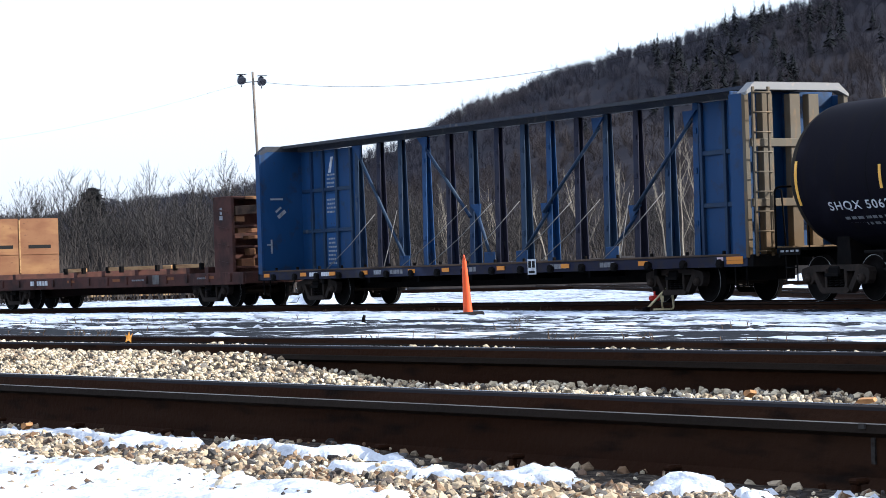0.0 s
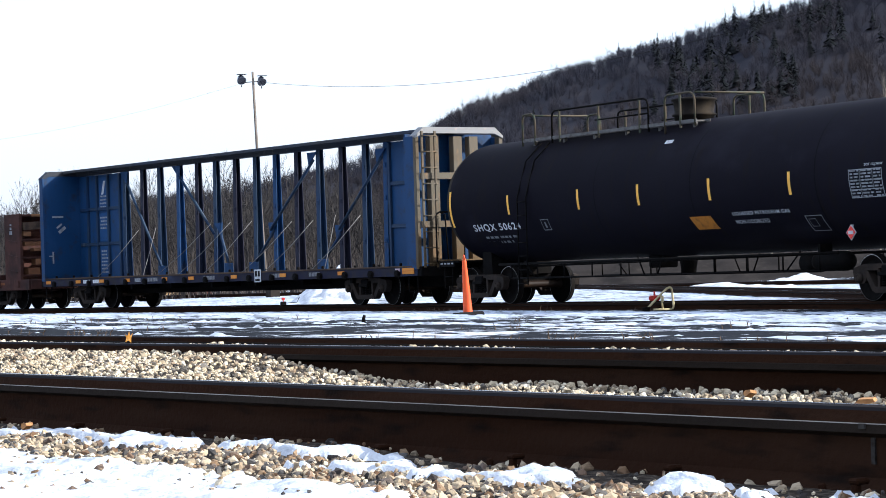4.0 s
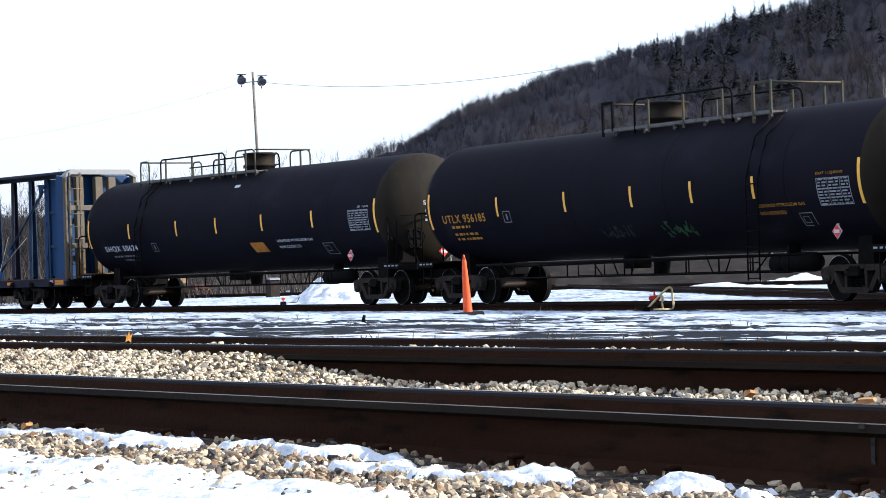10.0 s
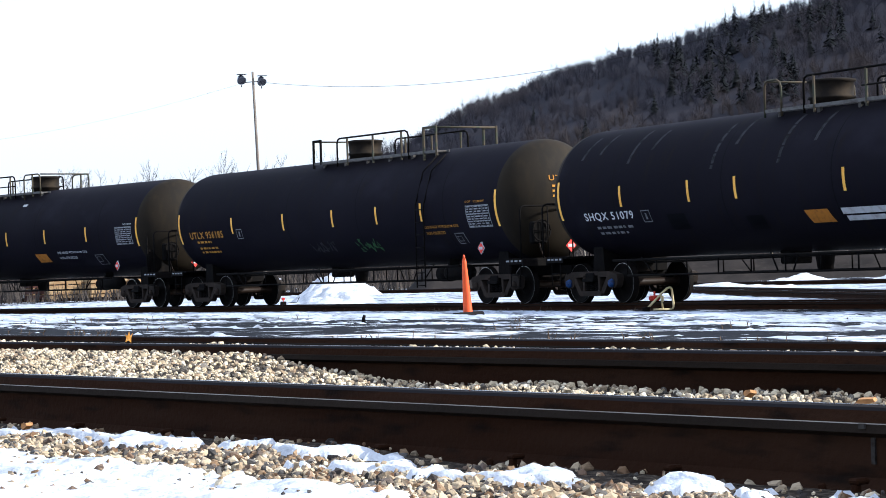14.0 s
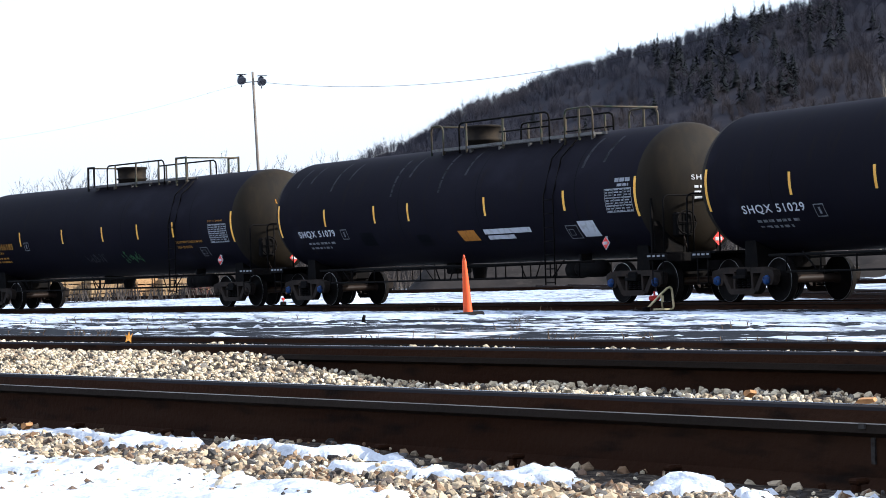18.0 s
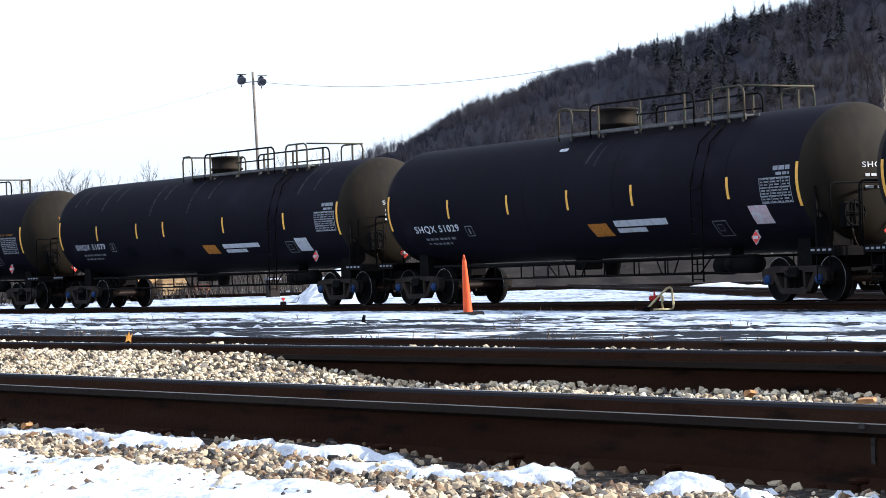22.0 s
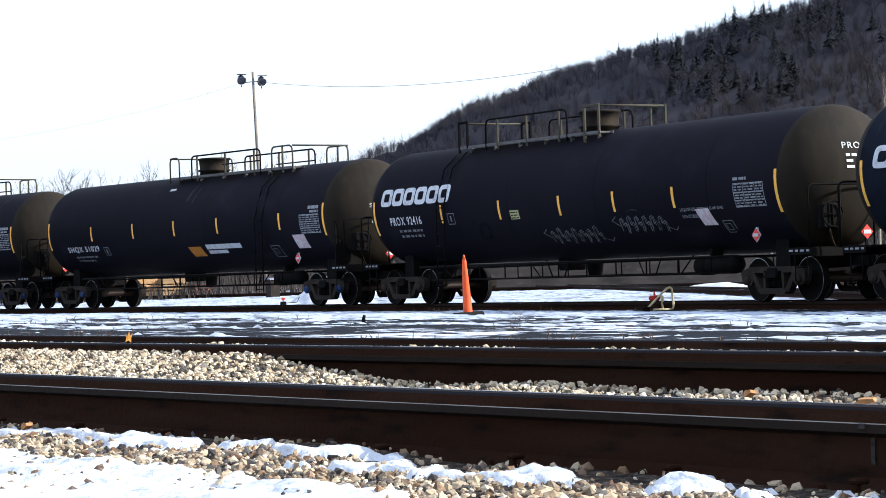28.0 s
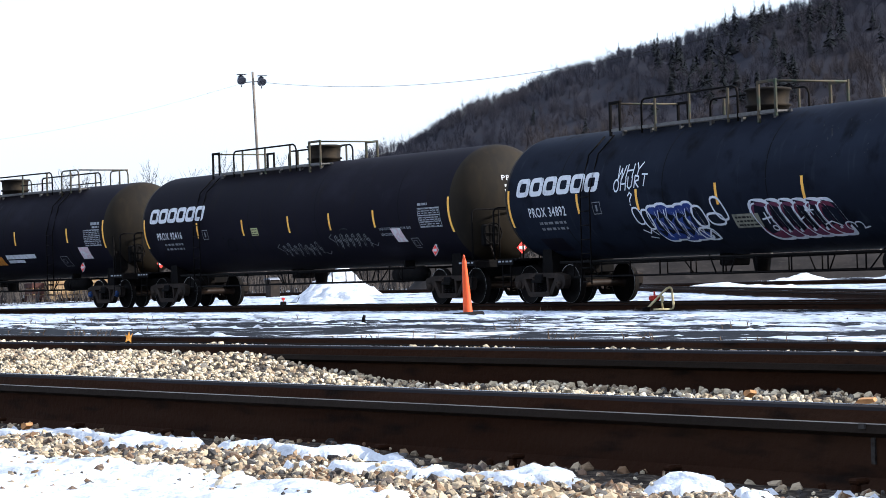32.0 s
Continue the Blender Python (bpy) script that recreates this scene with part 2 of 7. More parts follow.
# ---- mesh tools ----
class Mesh:
    """Gathers vertices and faces of one part."""

    def __init__(self):
        self.v, self.f, self.smooth = [], [], []

    def add(self, verts, faces, smooth=False):
        o = len(self.v)
        self.v += [tuple(p) for p in verts]
        self.f += [tuple(i + o for i in f) for f in faces]
        self.smooth += [smooth] * len(faces)
        return self

    def box(self, x, y, z, sx, sy, sz, bev=0.0, m=None):
        """A box by its centre and sizes, with chamfered edges where bev is given."""
        hx, hy, hz = sx / 2, sy / 2, sz / 2
        if not bev:
            vs = [Vector((a * hx, b * hy, c * hz)) for a in (-1, 1) for b in (-1, 1) for c in (-1, 1)]
            fs = [(0, 1, 3, 2), (4, 6, 7, 5), (0, 4, 5, 1), (2, 3, 7, 6), (0, 2, 6, 4), (1, 5, 7, 3)]
        else:
            bev = min(bev, hx * 0.9, hy * 0.9, hz * 0.9)
            vs, idx = [], {}
            for a in (-1, 1):
                for b in (-1, 1):
                    for c in (-1, 1):
                        for k in range(3):
                            p = [a * (hx - bev), b * (hy - bev), c * (hz - bev)]
                            p[k] = (a * hx, b * hy, c * hz)[k]
                            idx[a, b, c, k] = len(vs)
                            vs.append(Vector(p))
            fs = []
            for s in (-1, 1):
                fs += [tuple(idx[s, b, c, 0] for b, c in ((-1, -1), (1, -1), (1, 1), (-1, 1))[::s]),
                       tuple(idx[a, s, c, 1] for a, c in ((-1, -1), (-1, 1), (1, 1), (1, -1))[::s]),
                       tuple(idx[a, b, s, 2] for a, b in ((-1, -1), (1, -1), (1, 1), (-1, 1))[::s])]
                for t in (-1, 1):
                    fs += [(idx[s, t, -1, 0], idx[s, t, -1, 1], idx[s, t, 1, 1], idx[s, t, 1, 0])[::-s * t],
                           (idx[s, -1, t, 0], idx[s, 1, t, 0], idx[s, 1, t, 2], idx[s, -1, t, 2])[::-s * t],
                           (idx[-1, s, t, 1], idx[-1, s, t, 2], idx[1, s, t, 2], idx[1, s, t, 1])[::-s * t]]
                    for r in (-1, 1):
                        fs.append(tuple(idx[s, t, r, k] for k in range(3))[::s * t * r])
        mm = Matrix.Translation((x, y, z)) @ (m or Matrix.Identity(4))
        return self.add([mm @ p for p in vs], fs)

    def tube(self, pts, r, n=8, caps=True, smooth=True, radii=None):
        """A round bar along points."""
        pts = [Vector(p) for p in pts]
        vs, fs = [], []
        side = None
        for i, p in enumerate(pts):
            d = (pts[min(i + 1, len(pts) - 1)] - pts[max(i - 1, 0)]).normalized()
            if side is None:
                side = d.orthogonal().normalized()
            side = (side - d * side.dot(d)).normalized()
            up = d.cross(side)
            rr = radii[i] if radii else r
            vs += [p + (side * math.cos(2 * math.pi * j / n) + up * math.sin(2 * math.pi * j / n)) * rr for j in range(n)]
        for i in range(len(pts) - 1):
            fs += [(i * n + j, i * n + (j + 1) % n, (i + 1) * n + (j + 1) % n, (i + 1) * n + j) for j in range(n)]
        self.add(vs, fs, smooth)
        if caps:
            o = len(self.v) - len(vs)
            self.f += [tuple(o + j for j in range(n))[::-1], tuple(o + (len(pts) - 1) * n + j for j in range(n))]
            self.smooth += [False, False]
        return self

    def lathe(self, prof, n=24, m=None, smooth=True, axis="x"):
        """Rings of (along, radius) turned about an axis."""
        vs, fs = [], []
        for a, r in prof:
            for j in range(n):
                c, s_ = math.cos(2 * math.pi * j / n) * r, math.sin(2 * math.pi * j / n) * r
                vs.append(Vector((a, c, s_) if axis == "x" else (s_, a, c) if axis == "y" else (c, s_, a)))
        for i in range(len(prof) - 1):
            fs += [(i * n + j, i * n + (j + 1) % n, (i + 1) * n + (j + 1) % n, (i + 1) * n + j) for j in range(n)]
        fs = [tuple(reversed(f)) for f in fs]
        vs = [m @ p for p in vs] if m else vs
        self.add(vs, fs, smooth)
        o = len(self.v) - len(vs)
        for ring, flip in ((0, 1), (len(prof) - 1, -1)):
            if prof[ring][1] > 1e-4:
                self.f.append(tuple(o + ring * n + j for j in range(n))[::flip])
                self.smooth.append(False)
        return self

    def prism(self, poly, y0, y1, m=None):
        """A polygon in x, z pushed from y0 to y1."""
        n = len(poly)
        vs = [Vector((x, y0, z)) for x, z in poly] + [Vector((x, y1, z)) for x, z in poly]
        fs = [tuple(range(n)), tuple(range(n, 2 * n))[::-1]] + [(i, i + n, (i + 1) % n + n, (i + 1) % n) for i in range(n)]
        return self.add([m @ p for p in vs] if m else vs, fs)

    def data(self, name, mat):
        me = bpy.data.meshes.new(name)
        me.from_pydata(self.v, [], self.f)
        me.polygons.foreach_set("use_smooth", self.smooth)
        me.materials.append(mat)
        me.validate()
        me.update()
        return me


def thing(name, label, category, group="", m=None):
    ob = new(name)
    ob.empty_display_size = 0.3
    if m is not None:
        ob.matrix_basis = m
    return tagged(ob, label, category, group)


def part(name, mesh, mat, parent, label="", m=None):
    ob = new(name, mesh if isinstance(mesh, bpy.types.Mesh) else mesh.data(name, mat))
    ob.parent = parent
    if m is not None:
        ob.matrix_basis = m
    return tagged(ob, label)


# ---- plan ----
# z = 0 is the top of the rails that the train runs on; their centre line is an arc that passes 26.5 m from the camera.
ARC, FOOT = -242.317, 26.502


def arc(u, n=0.0, z=0.0):
    """The place u metres along the train's track and n metres beyond its centre line."""
    a = u / ARC
    return Vector((ARC * math.sin(a) - n * math.sin(a), FOOT + ARC * (1 - math.cos(a)) + n * math.cos(a), z))


def heading(u):
    return math.degrees(u / ARC)


def run(t):
    """How far the train has moved along its track."""
    q = (t - 9) / 10
    return -(35.1944 * q + 0.0497 * q ** 3 - 0.0539 * q ** 4)


MAIN = radians(18.45)                             # the straight track beside the camera
MDIR, MNOR = Vector((math.cos(MAIN), math.sin(MAIN), 0)), Vector((-math.sin(MAIN), math.cos(MAIN), 0))
NEAR_Q, FAR_Q, NEAR_Z, FAR_Z = 3.32, 4.825, 0.563, 0.582
YARD_Z = 0.478


def main(a, q, z=0.0):
    return MDIR * a + MNOR * q + Vector((0, 0, z))


def across(x, y):
    return -math.sin(MAIN) * x + math.cos(MAIN) * y


def beyond(x, y):
    """Metres beyond the centre line of the train's track."""
    return math.hypot(x, y - (FOOT + ARC)) + ARC


def ramp(x, pts):
    for (x0, y0), (x1, y1) in zip(pts, pts[1:]):
        if x <= x1:
            f = min(max((x - x0) / (x1 - x0), 0), 1)
            return y0 + (y1 - y0) * f
    return pts[-1][1]


def ground_z(x, y):
    q, n = across(x, y), beyond(x, y)
    base = ramp(q, [(0.5, 0.34), (2.4, 0.385), (3.2, 0.395), (3.42, 0.40), (3.7, 0.455), (4.7, 0.475), (5.0, 0.43), (6.6, 0.34), (7.6, 0.31), (9.0, 0.30)])
    if q < 9:
        return base
    return min(base, ramp(n, [(-22, 0.30), (-2.2, -0.16), (2.4, -0.16), (9, -0.22), (24, -0.12), (33, -0.18), (60, 0.0)]))


# ---- ground ----
def ground_h(x, y):
    """The yard's own height with its gentle unevenness."""
    q = across(x, y)
    rough_ = 0.0 if abs(beyond(x, y)) < 1.6 or q < 7.2 else 0.02
    return ground_z(x, y) - (0.05 if q < 6.4 else 0) + rough_ * (noise.noise(Vector((x * 0.35, y * 0.5, 0))) + 0.7 * noise.noise(Vector((x * 0.9, y * 0.9, 4))))


def ground_sheet():
    xs = [-3000, -1500, -800, -500] + [-300 + 10 * i for i in range(15)] + [-150 + 1.0 * i for i in range(130)] + [-20 + 0.25 * i for i in range(121)] + [12 + 4 * i for i in range(8)] + [60, 120, 300, 800, 2000]
    ys = [-2000, -600, -150, -40, -15, -8, -5, -3] + [-2 + 0.25 * i for i in range(60)] + [13 + 0.5 * i for i in range(84)] + [56, 62, 70, 80, 95, 120, 160, 220, 320, 500, 900, 1800, 3500]
    vs = []
    for y in ys:
        for x in xs:
            vs.append((x, y, ground_h(x, y)))
    n = len(xs)
    fs = [(j * n + i, j * n + i + 1, (j + 1) * n + i + 1, (j + 1) * n + i) for j in range(len(ys) - 1) for i in range(n - 1)]
    mesh = Mesh().add(vs, fs, True)
    return tagged(new("ground", mesh.data("ground", YARD)), "yard ground of dark gravel under streaky trodden snow", "ground", kind="structure")


ground_sheet()


def soup(name, verts, faces, mat, smooth=False):
    """A mesh from arrays of vertices and triangles."""
    me = bpy.data.meshes.new(name)
    me.vertices.add(len(verts))
    me.vertices.foreach_set("co", np.asarray(verts, dtype=np.float32).ravel())
    me.loops.add(faces.size)
    me.loops.foreach_set("vertex_index", np.asarray(faces, dtype=np.int32).ravel())
    me.polygons.add(len(faces))
    me.polygons.foreach_set("loop_start", np.arange(0, faces.size, 3, dtype=np.int32))
    me.polygons.foreach_set("use_smooth", np.full(len(faces), smooth))
    me.materials.append(mat)
    me.update(calc_edges=True)
    return me


def stone_shapes(k):
    """Angular pebbles: knocked-about twenty-sided solids."""
    g = (1 + 5 ** 0.5) / 2
    base = np.array([(-1, g, 0), (1, g, 0), (-1, -g, 0), (1, -g, 0), (0, -1, g), (0, 1, g), (0, -1, -g), (0, 1, -g), (g, 0, -1), (g, 0, 1), (-g, 0, -1), (-g, 0, 1)]) / 1.9
    fs = np.array([(0, 11, 5), (0, 5, 1), (0, 1, 7), (0, 7, 10), (0, 10, 11), (1, 5, 9), (5, 11, 4), (11, 10, 2), (10, 7, 6), (7, 1, 8), (3, 9, 4), (3, 4, 2), (3, 2, 6), (3, 6, 8), (3, 8, 9), (4, 9, 5), (2, 4, 11), (6, 2, 10), (8, 6, 7), (9, 8, 1)])
    rng = np.random.default_rng(5)
    out = []
    for _ in range(k):
        v = base * rng.uniform(0.66, 1.16, (12, 1)) * rng.uniform(0.42, 1.22, (1, 3))
        out.append(v)
    return out, fs


PEBBLES, PEBBLE_FACES = stone_shapes(12)


def stones(places, sizes, rng):
    """One array of vertices and faces for pebbles of the given sizes at the given places, each turned at random."""
    vs, fs = [], []
    for i, (p, r) in enumerate(zip(places, sizes)):
        a, b, c_ = rng.uniform(0, 6.28, 3)
        rot = np.array(Euler((a, b, c_)).to_matrix())
        vs.append(PEBBLES[i % 12] @ rot * r + p)
        fs.append(PEBBLE_FACES + 12 * i)
    return np.concatenate(vs), np.concatenate(fs)


def smooth(x, lo, hi):
    f = min(max((x - lo) / (hi - lo), 0), 1)
    return f * f * (3 - 2 * f)


def heap(a, q):
    """The height of the loose ballast between and beside the near rails."""
    z = ground_z(*(main(a, q).xy))
    if NEAR_Q < q < FAR_Q:
        z = 0.425 + 0.03 * (q - NEAR_Q) + 0.082 * ramp(a + 0.9 * (q - 4.8), [(-10.5, 1), (-8.15, 1), (-7.15, 0)]) * ramp(q, [(NEAR_Q, 0.5), (4.3, 1.0), (FAR_Q, 1.0)])
    elif q <= NEAR_Q:
        z += ramp(a, [(-5.0, 0.023), (-3.9, 0.017)]) * smooth(q, 1.7, 2.5)
    elif q >= FAR_Q:
        z = ramp(q, [(4.87, 0.50), (5.1, 0.528), (5.5, 0.515), (7.2, 0.36)]) + 0.034 * ramp(a, [(-12, 1), (-9, 0.3), (-6, 0.6)]) * ramp(q, [(4.9, 1), (6, 0)])
    return z + 0.018 * noise.noise(Vector((a * 1.7, q * 1.7, 4))) + (0.020 * noise.noise(Vector((a * 2.6, q * 2.6, 9))) + 0.010 if q > FAR_Q else 0)


def ballast():
    rng = np.random.default_rng(11)
    rows = []
    for lo, hi, a0, a1, count, small, large in ((3.36, 4.78, -13.5, -3.6, 19000, 0.006, 0.018), (2.05, 3.27, -7.9, -2.6, 18000, 0.005, 0.021), (4.88, 7.5, -17, -4.5, 11000, 0.009, 0.02)):
        a, q, r = rng.uniform(a0, a1, count), rng.uniform(lo, hi, count), small + (large - small) * rng.random(count) ** 1.7
        for i in range(count):
            # stones thinned along the rail foot: bared dark fines deepen the rail's shade
            if 3.06 < q[i] < 3.3 and i % 9:
                continue
            z = heap(a[i], q[i])
            if hi < 3.3 and snow_front(a[i], q[i]) > z + 0.012 and (i * 7919) % 100 > 7:
                continue
            rows.append((*main(a[i], q[i], z - r[i] * 0.25 + (0.016 if hi < 3.3 and snow_front(a[i], q[i]) > z + 0.012 else 0)), r[i]))
    rows = np.array(rows)
    front = rows[:, 0] * MNOR.x + rows[:, 1] * MNOR.y < 3.3
    near = (np.hypot(rows[:, 0] + 4.6, rows[:, 1] - 1.9) < 1.0) & (rows[:, 3] > 0.0165)
    near_ids = np.flatnonzero(near)[:240]
    rest = np.ones(len(rows), bool)
    rest[near_ids] = False
    v, f = stones(rows[rest & ~front, :3], rows[rest & ~front, 3], rng)
    tagged(new("ballast", soup("ballast", v, f, STONE)), "loose pale limestone ballast between the main line rails", "ballast", kind="stuff")
    v, f = stones(rows[rest & front, :3], rows[rest & front, 3], rng)
    ob = tagged(new("ballast", soup("ballast", v, f, FRONTSTONE)), "loose cream, brown and grey ballast beside the rail", "ballast", kind="stuff")
    shapes = [soup("stone", PEBBLES[k], PEBBLE_FACES, STONEPIECE) for k in range(12)]
    for k, i in enumerate(near_ids):
        st = new("stone", shapes[k % 12])
        st.matrix_basis = Matrix.Translation(rows[i, :3]) @ Euler(rng.uniform(0, 6.28, 3)).to_matrix().to_4x4() @ Matrix.Scale(float(rows[i, 3]), 4)
        st.parent = ob


STONEPIECE = material("single_ballast_stone", (0.32, 0.25, 0.17), 0.85, spots=[((0.15, 0.08, 0.04), 0.4, 0.48, 0.6, 3, ONE), ((0.14, 0.11, 0.085), 1.2, 0.5, 0.75, 5, ONE)], bump=0.3, bump_scale=3, spec=0.25, per_object=0.45)


def sheet(name, label, a0, a1, q0, q1, step_a, step_q, height, mat):
    """A fine sheet over the near ground whose height is given; it shows only where it stands above the stones."""
    na, nq = int((a1 - a0) / step_a), int((q1 - q0) / step_q)
    vs = []
    for j in range(nq + 1):
        for i in range(na + 1):
            a, q = a0 + i * step_a, q0 + j * step_q
            vs.append(main(a, q, height(a, q)))
    fs = [(j * (na + 1) + i, j * (na + 1) + i + 1, (j + 1) * (na + 1) + i + 1, (j + 1) * (na + 1) + i) for j in range(nq) for i in range(na)]
    return tagged(new(name, Mesh().add(vs, fs, True).data(name, mat)), label, "snow" if "snow" in name else "gravel", kind="stuff")


def drift(a, q):
    return ramp(q + 0.09 * (a + 5.94) - ramp(a, [(-4.6, 0), (-4.35, 0.06), (-4.2, 0.14), (-3.95, 0.10), (-3.7, -0.2)]), [(2.3, 0.75), (2.68, 0.45), (2.88, -0.75)])


def snow_front(a, q):
    """Crusty lumps of old snow along the rail and a broad drift nearer the eye."""
    g = heap(a, q)
    n0 = noise.noise(Vector((a * 1.9, q * 4.0, 1.3)))
    n1 = noise.noise(Vector((a * 5.2, q * 9.0, 7.7)))
    n2 = noise.noise(Vector((a * 14, q * 20, 2.2)))
    n3 = noise.noise(Vector((a * 34, q * 40, 5.1)))
    mound = 1.1 * math.exp(-((a + 3.60) / 0.085) ** 2 - ((q - 3.07) / 0.06) ** 2)
    lumps = ramp(q + 0.05 * n1, [(2.84, -0.9), (2.95, -0.10), (3.05, 0.10), (3.14, 0.02), (3.20, -0.5), (3.25, -1.2)]) + 0.55 * n0 + 0.62 * n1 + ramp(a, [(-8, -0.12), (-6.6, -0.10), (-5.4, -0.20), (-4.8, -0.05), (-4.0, 0.05), (-3.75, -0.12), (-3.0, 0.02)]) + mound
    wide = drift(a, q) + 0.30 * n0 + 0.50 * n1
    w = max(lumps, wide) + 0.42 * n2 + 0.30 * n3
    edge = min(smooth(a, -8.4, -7.9), smooth(-a, 2.2, 2.6), smooth(q, 1.6, 1.9))
    body = 0.026 * smooth(w, -0.10, 0.10) + 0.010 * smooth(w, 0.1, 0.9) + 0.010 * min(mound, 1.0) - 0.09 * (1 - edge)
    return g - 0.016 + body + (0.009 * n1 + 0.007 * n2 + 0.0045 * n3) * smooth(w, -0.1, 0.2)


sheet("gravel_bed", "dark fine gravel between the ballast stones", -17, -1.0, 1.2, 3.27, 0.1, 0.06, lambda a, q: heap(a, q) - 0.004 - 0.08 * (1 - min(smooth(a + 0.5 * noise.noise(Vector((a, q, 0))), -16.8, -15), smooth(-a, 1.1, 2.2), smooth(q + 0.2 * noise.noise(Vector((a, q * 2, 3))), 1.3, 1.7))), BED)
sheet("gravel_bed", "dark fine gravel between the main line rails", -22, 4.0, 3.36, 4.78, 0.1, 0.06, lambda a, q: heap(a, q) - 0.006 - 0.08 * (1 - min(smooth(a, -21.5, -19), smooth(-a, -3.8, -1.5))), BED)
ballast()


def yard_snow():
    """Wind-packed snow between the yard tracks: thin crusts and ridges drawn out along the rails, with the gravel showing between."""
    nx, ny, dx, dy, x0, y0 = 470, 620, 0.22, 0.072, -119.0, 1.5
    idx, vs, fs = {}, [], []
    for j in range(ny):
        y = y0 + j * dy
        for i in range(nx):
            x = x0 + i * dx
            az = math.degrees(math.atan2(x, y)) - math.degrees(YAW)
            q, n = across(x, y), beyond(x, y)
            if not -11.6 < az < 11.6 or q < 8.1 or n > 29:
                continue
            th = radians(18.45) if n < -6 else radians(heading(x))
            c_, s_ = math.cos(th), math.sin(th)
            along = x * c_ + y * s_
            off = q if n < -6 else n
            n0 = noise.noise(Vector((along * 0.11, off * 0.55, 2.0)))
            n1 = noise.noise(Vector((along * 0.42, off * 1.9, 7.0)))
            n2 = noise.noise(Vector((along * 0.8, off * 4.2, 3.0)))
            n3 = noise.noise(Vector((along * 2.6, off * 9.5, 9.0)))
            lay = 0.36 + 0.50 * n0 + 0.28 * n2 + 0.36 * n3 - 1.05 * max(0.0, 1 - abs(n1 + 0.3 * n3) / 0.14)
            lay += ramp(n, [(-22, -0.10), (-14, -0.04), (-8, 0.06), (-3.8, 0.14), (-2.4, -0.3), (-1.6, -1.6), (1.7, -1.6), (2.2, 0.15), (6, 0.32), (20, 0.22), (29, 0.1)])
            lay += ramp(x, [(-75, 0.30), (-58, 0.12), (-48, -0.20), (-40, -0.42), (-28, -0.50)]) if n < -1 else 0
            z = ground_h(x, y) - 0.03 + 0.050 * smooth(lay, -0.18, 0.22) + 0.022 * smooth(lay, 0.2, 1.3) + (0.016 * n2 + 0.014 * n3) * smooth(lay, 0, 0.3)
            idx[i, j] = len(vs)
            vs.append((x, y, z))
    for (i, j), k in idx.items():
        if (i + 1, j) in idx and (i, j + 1) in idx and (i + 1, j + 1) in idx:
            fs.append((k, idx[i + 1, j], idx[i + 1, j + 1], idx[i, j + 1]))
    tagged(new("snow_crust", Mesh().add(vs, fs, True).data("snow_crust", YARDSNOW)), "thin wind-packed snow in streaks between the yard tracks", "snow", kind="stuff")


YARDSNOW = material("packed_yard_snow", (0.47, 0.53, 0.63), 0.65, spots=[((0.32, 0.36, 0.435), 0.55, 0.42, 0.68, 8, (0.35, 1.3, 1)), ((0.10, 0.11, 0.13), 1.5, 0.52, 0.66, 9, (0.22, 1.6, 1)), ((0.14, 0.15, 0.175), 5.0, 0.56, 0.68, 8, (0.4, 1.6, 1)), ((0.62, 0.68, 0.78), 0.9, 0.60, 0.75, 6, (0.5, 1.2, 1))], bump=0.6, bump_scale=9, spec=0.2)
yard_snow()
sheet("snow_patch", "old granular snow lying over ballast beside the rail", -8.4, -2.2, 1.6, 3.27, 0.016, 0.014, snow_front, SNOW)
sheet("snow_patch", "thin scraps of snow between the main line rails", -12, -3.6, 3.38, 4.76, 0.05, 0.05,
      lambda a, q: heap(a, q) - 0.045 + 0.06 * max(-0.6, min(1.0, 1.6 * (noise.noise(Vector((a * 1.3, q * 2.6, 5))) - 0.42) + 0.4 * noise.noise(Vector((a * 7, q * 9, 1))))), SNOW)


RAIL_PROFILE = [(-0.034, -0.002), (-0.0345, -0.0255), (-0.0363, -0.0273), (-0.0385, -0.044), (-0.010, -0.054), (-0.008, -0.130), (-0.020, -0.150), (-0.070, -0.165), (-0.070, -0.180),
                (0.070, -0.180), (0.070, -0.165), (0.020, -0.150), (0.008, -0.130), (0.010, -0.054), (0.039, -0.044), (0.039, -0.029), (0.034, -0.024), (0.034, 0.0), (0.027, 0.005), (0.014, 0.0063), (-0.004, 0.0065), (-0.027, 0.004)]


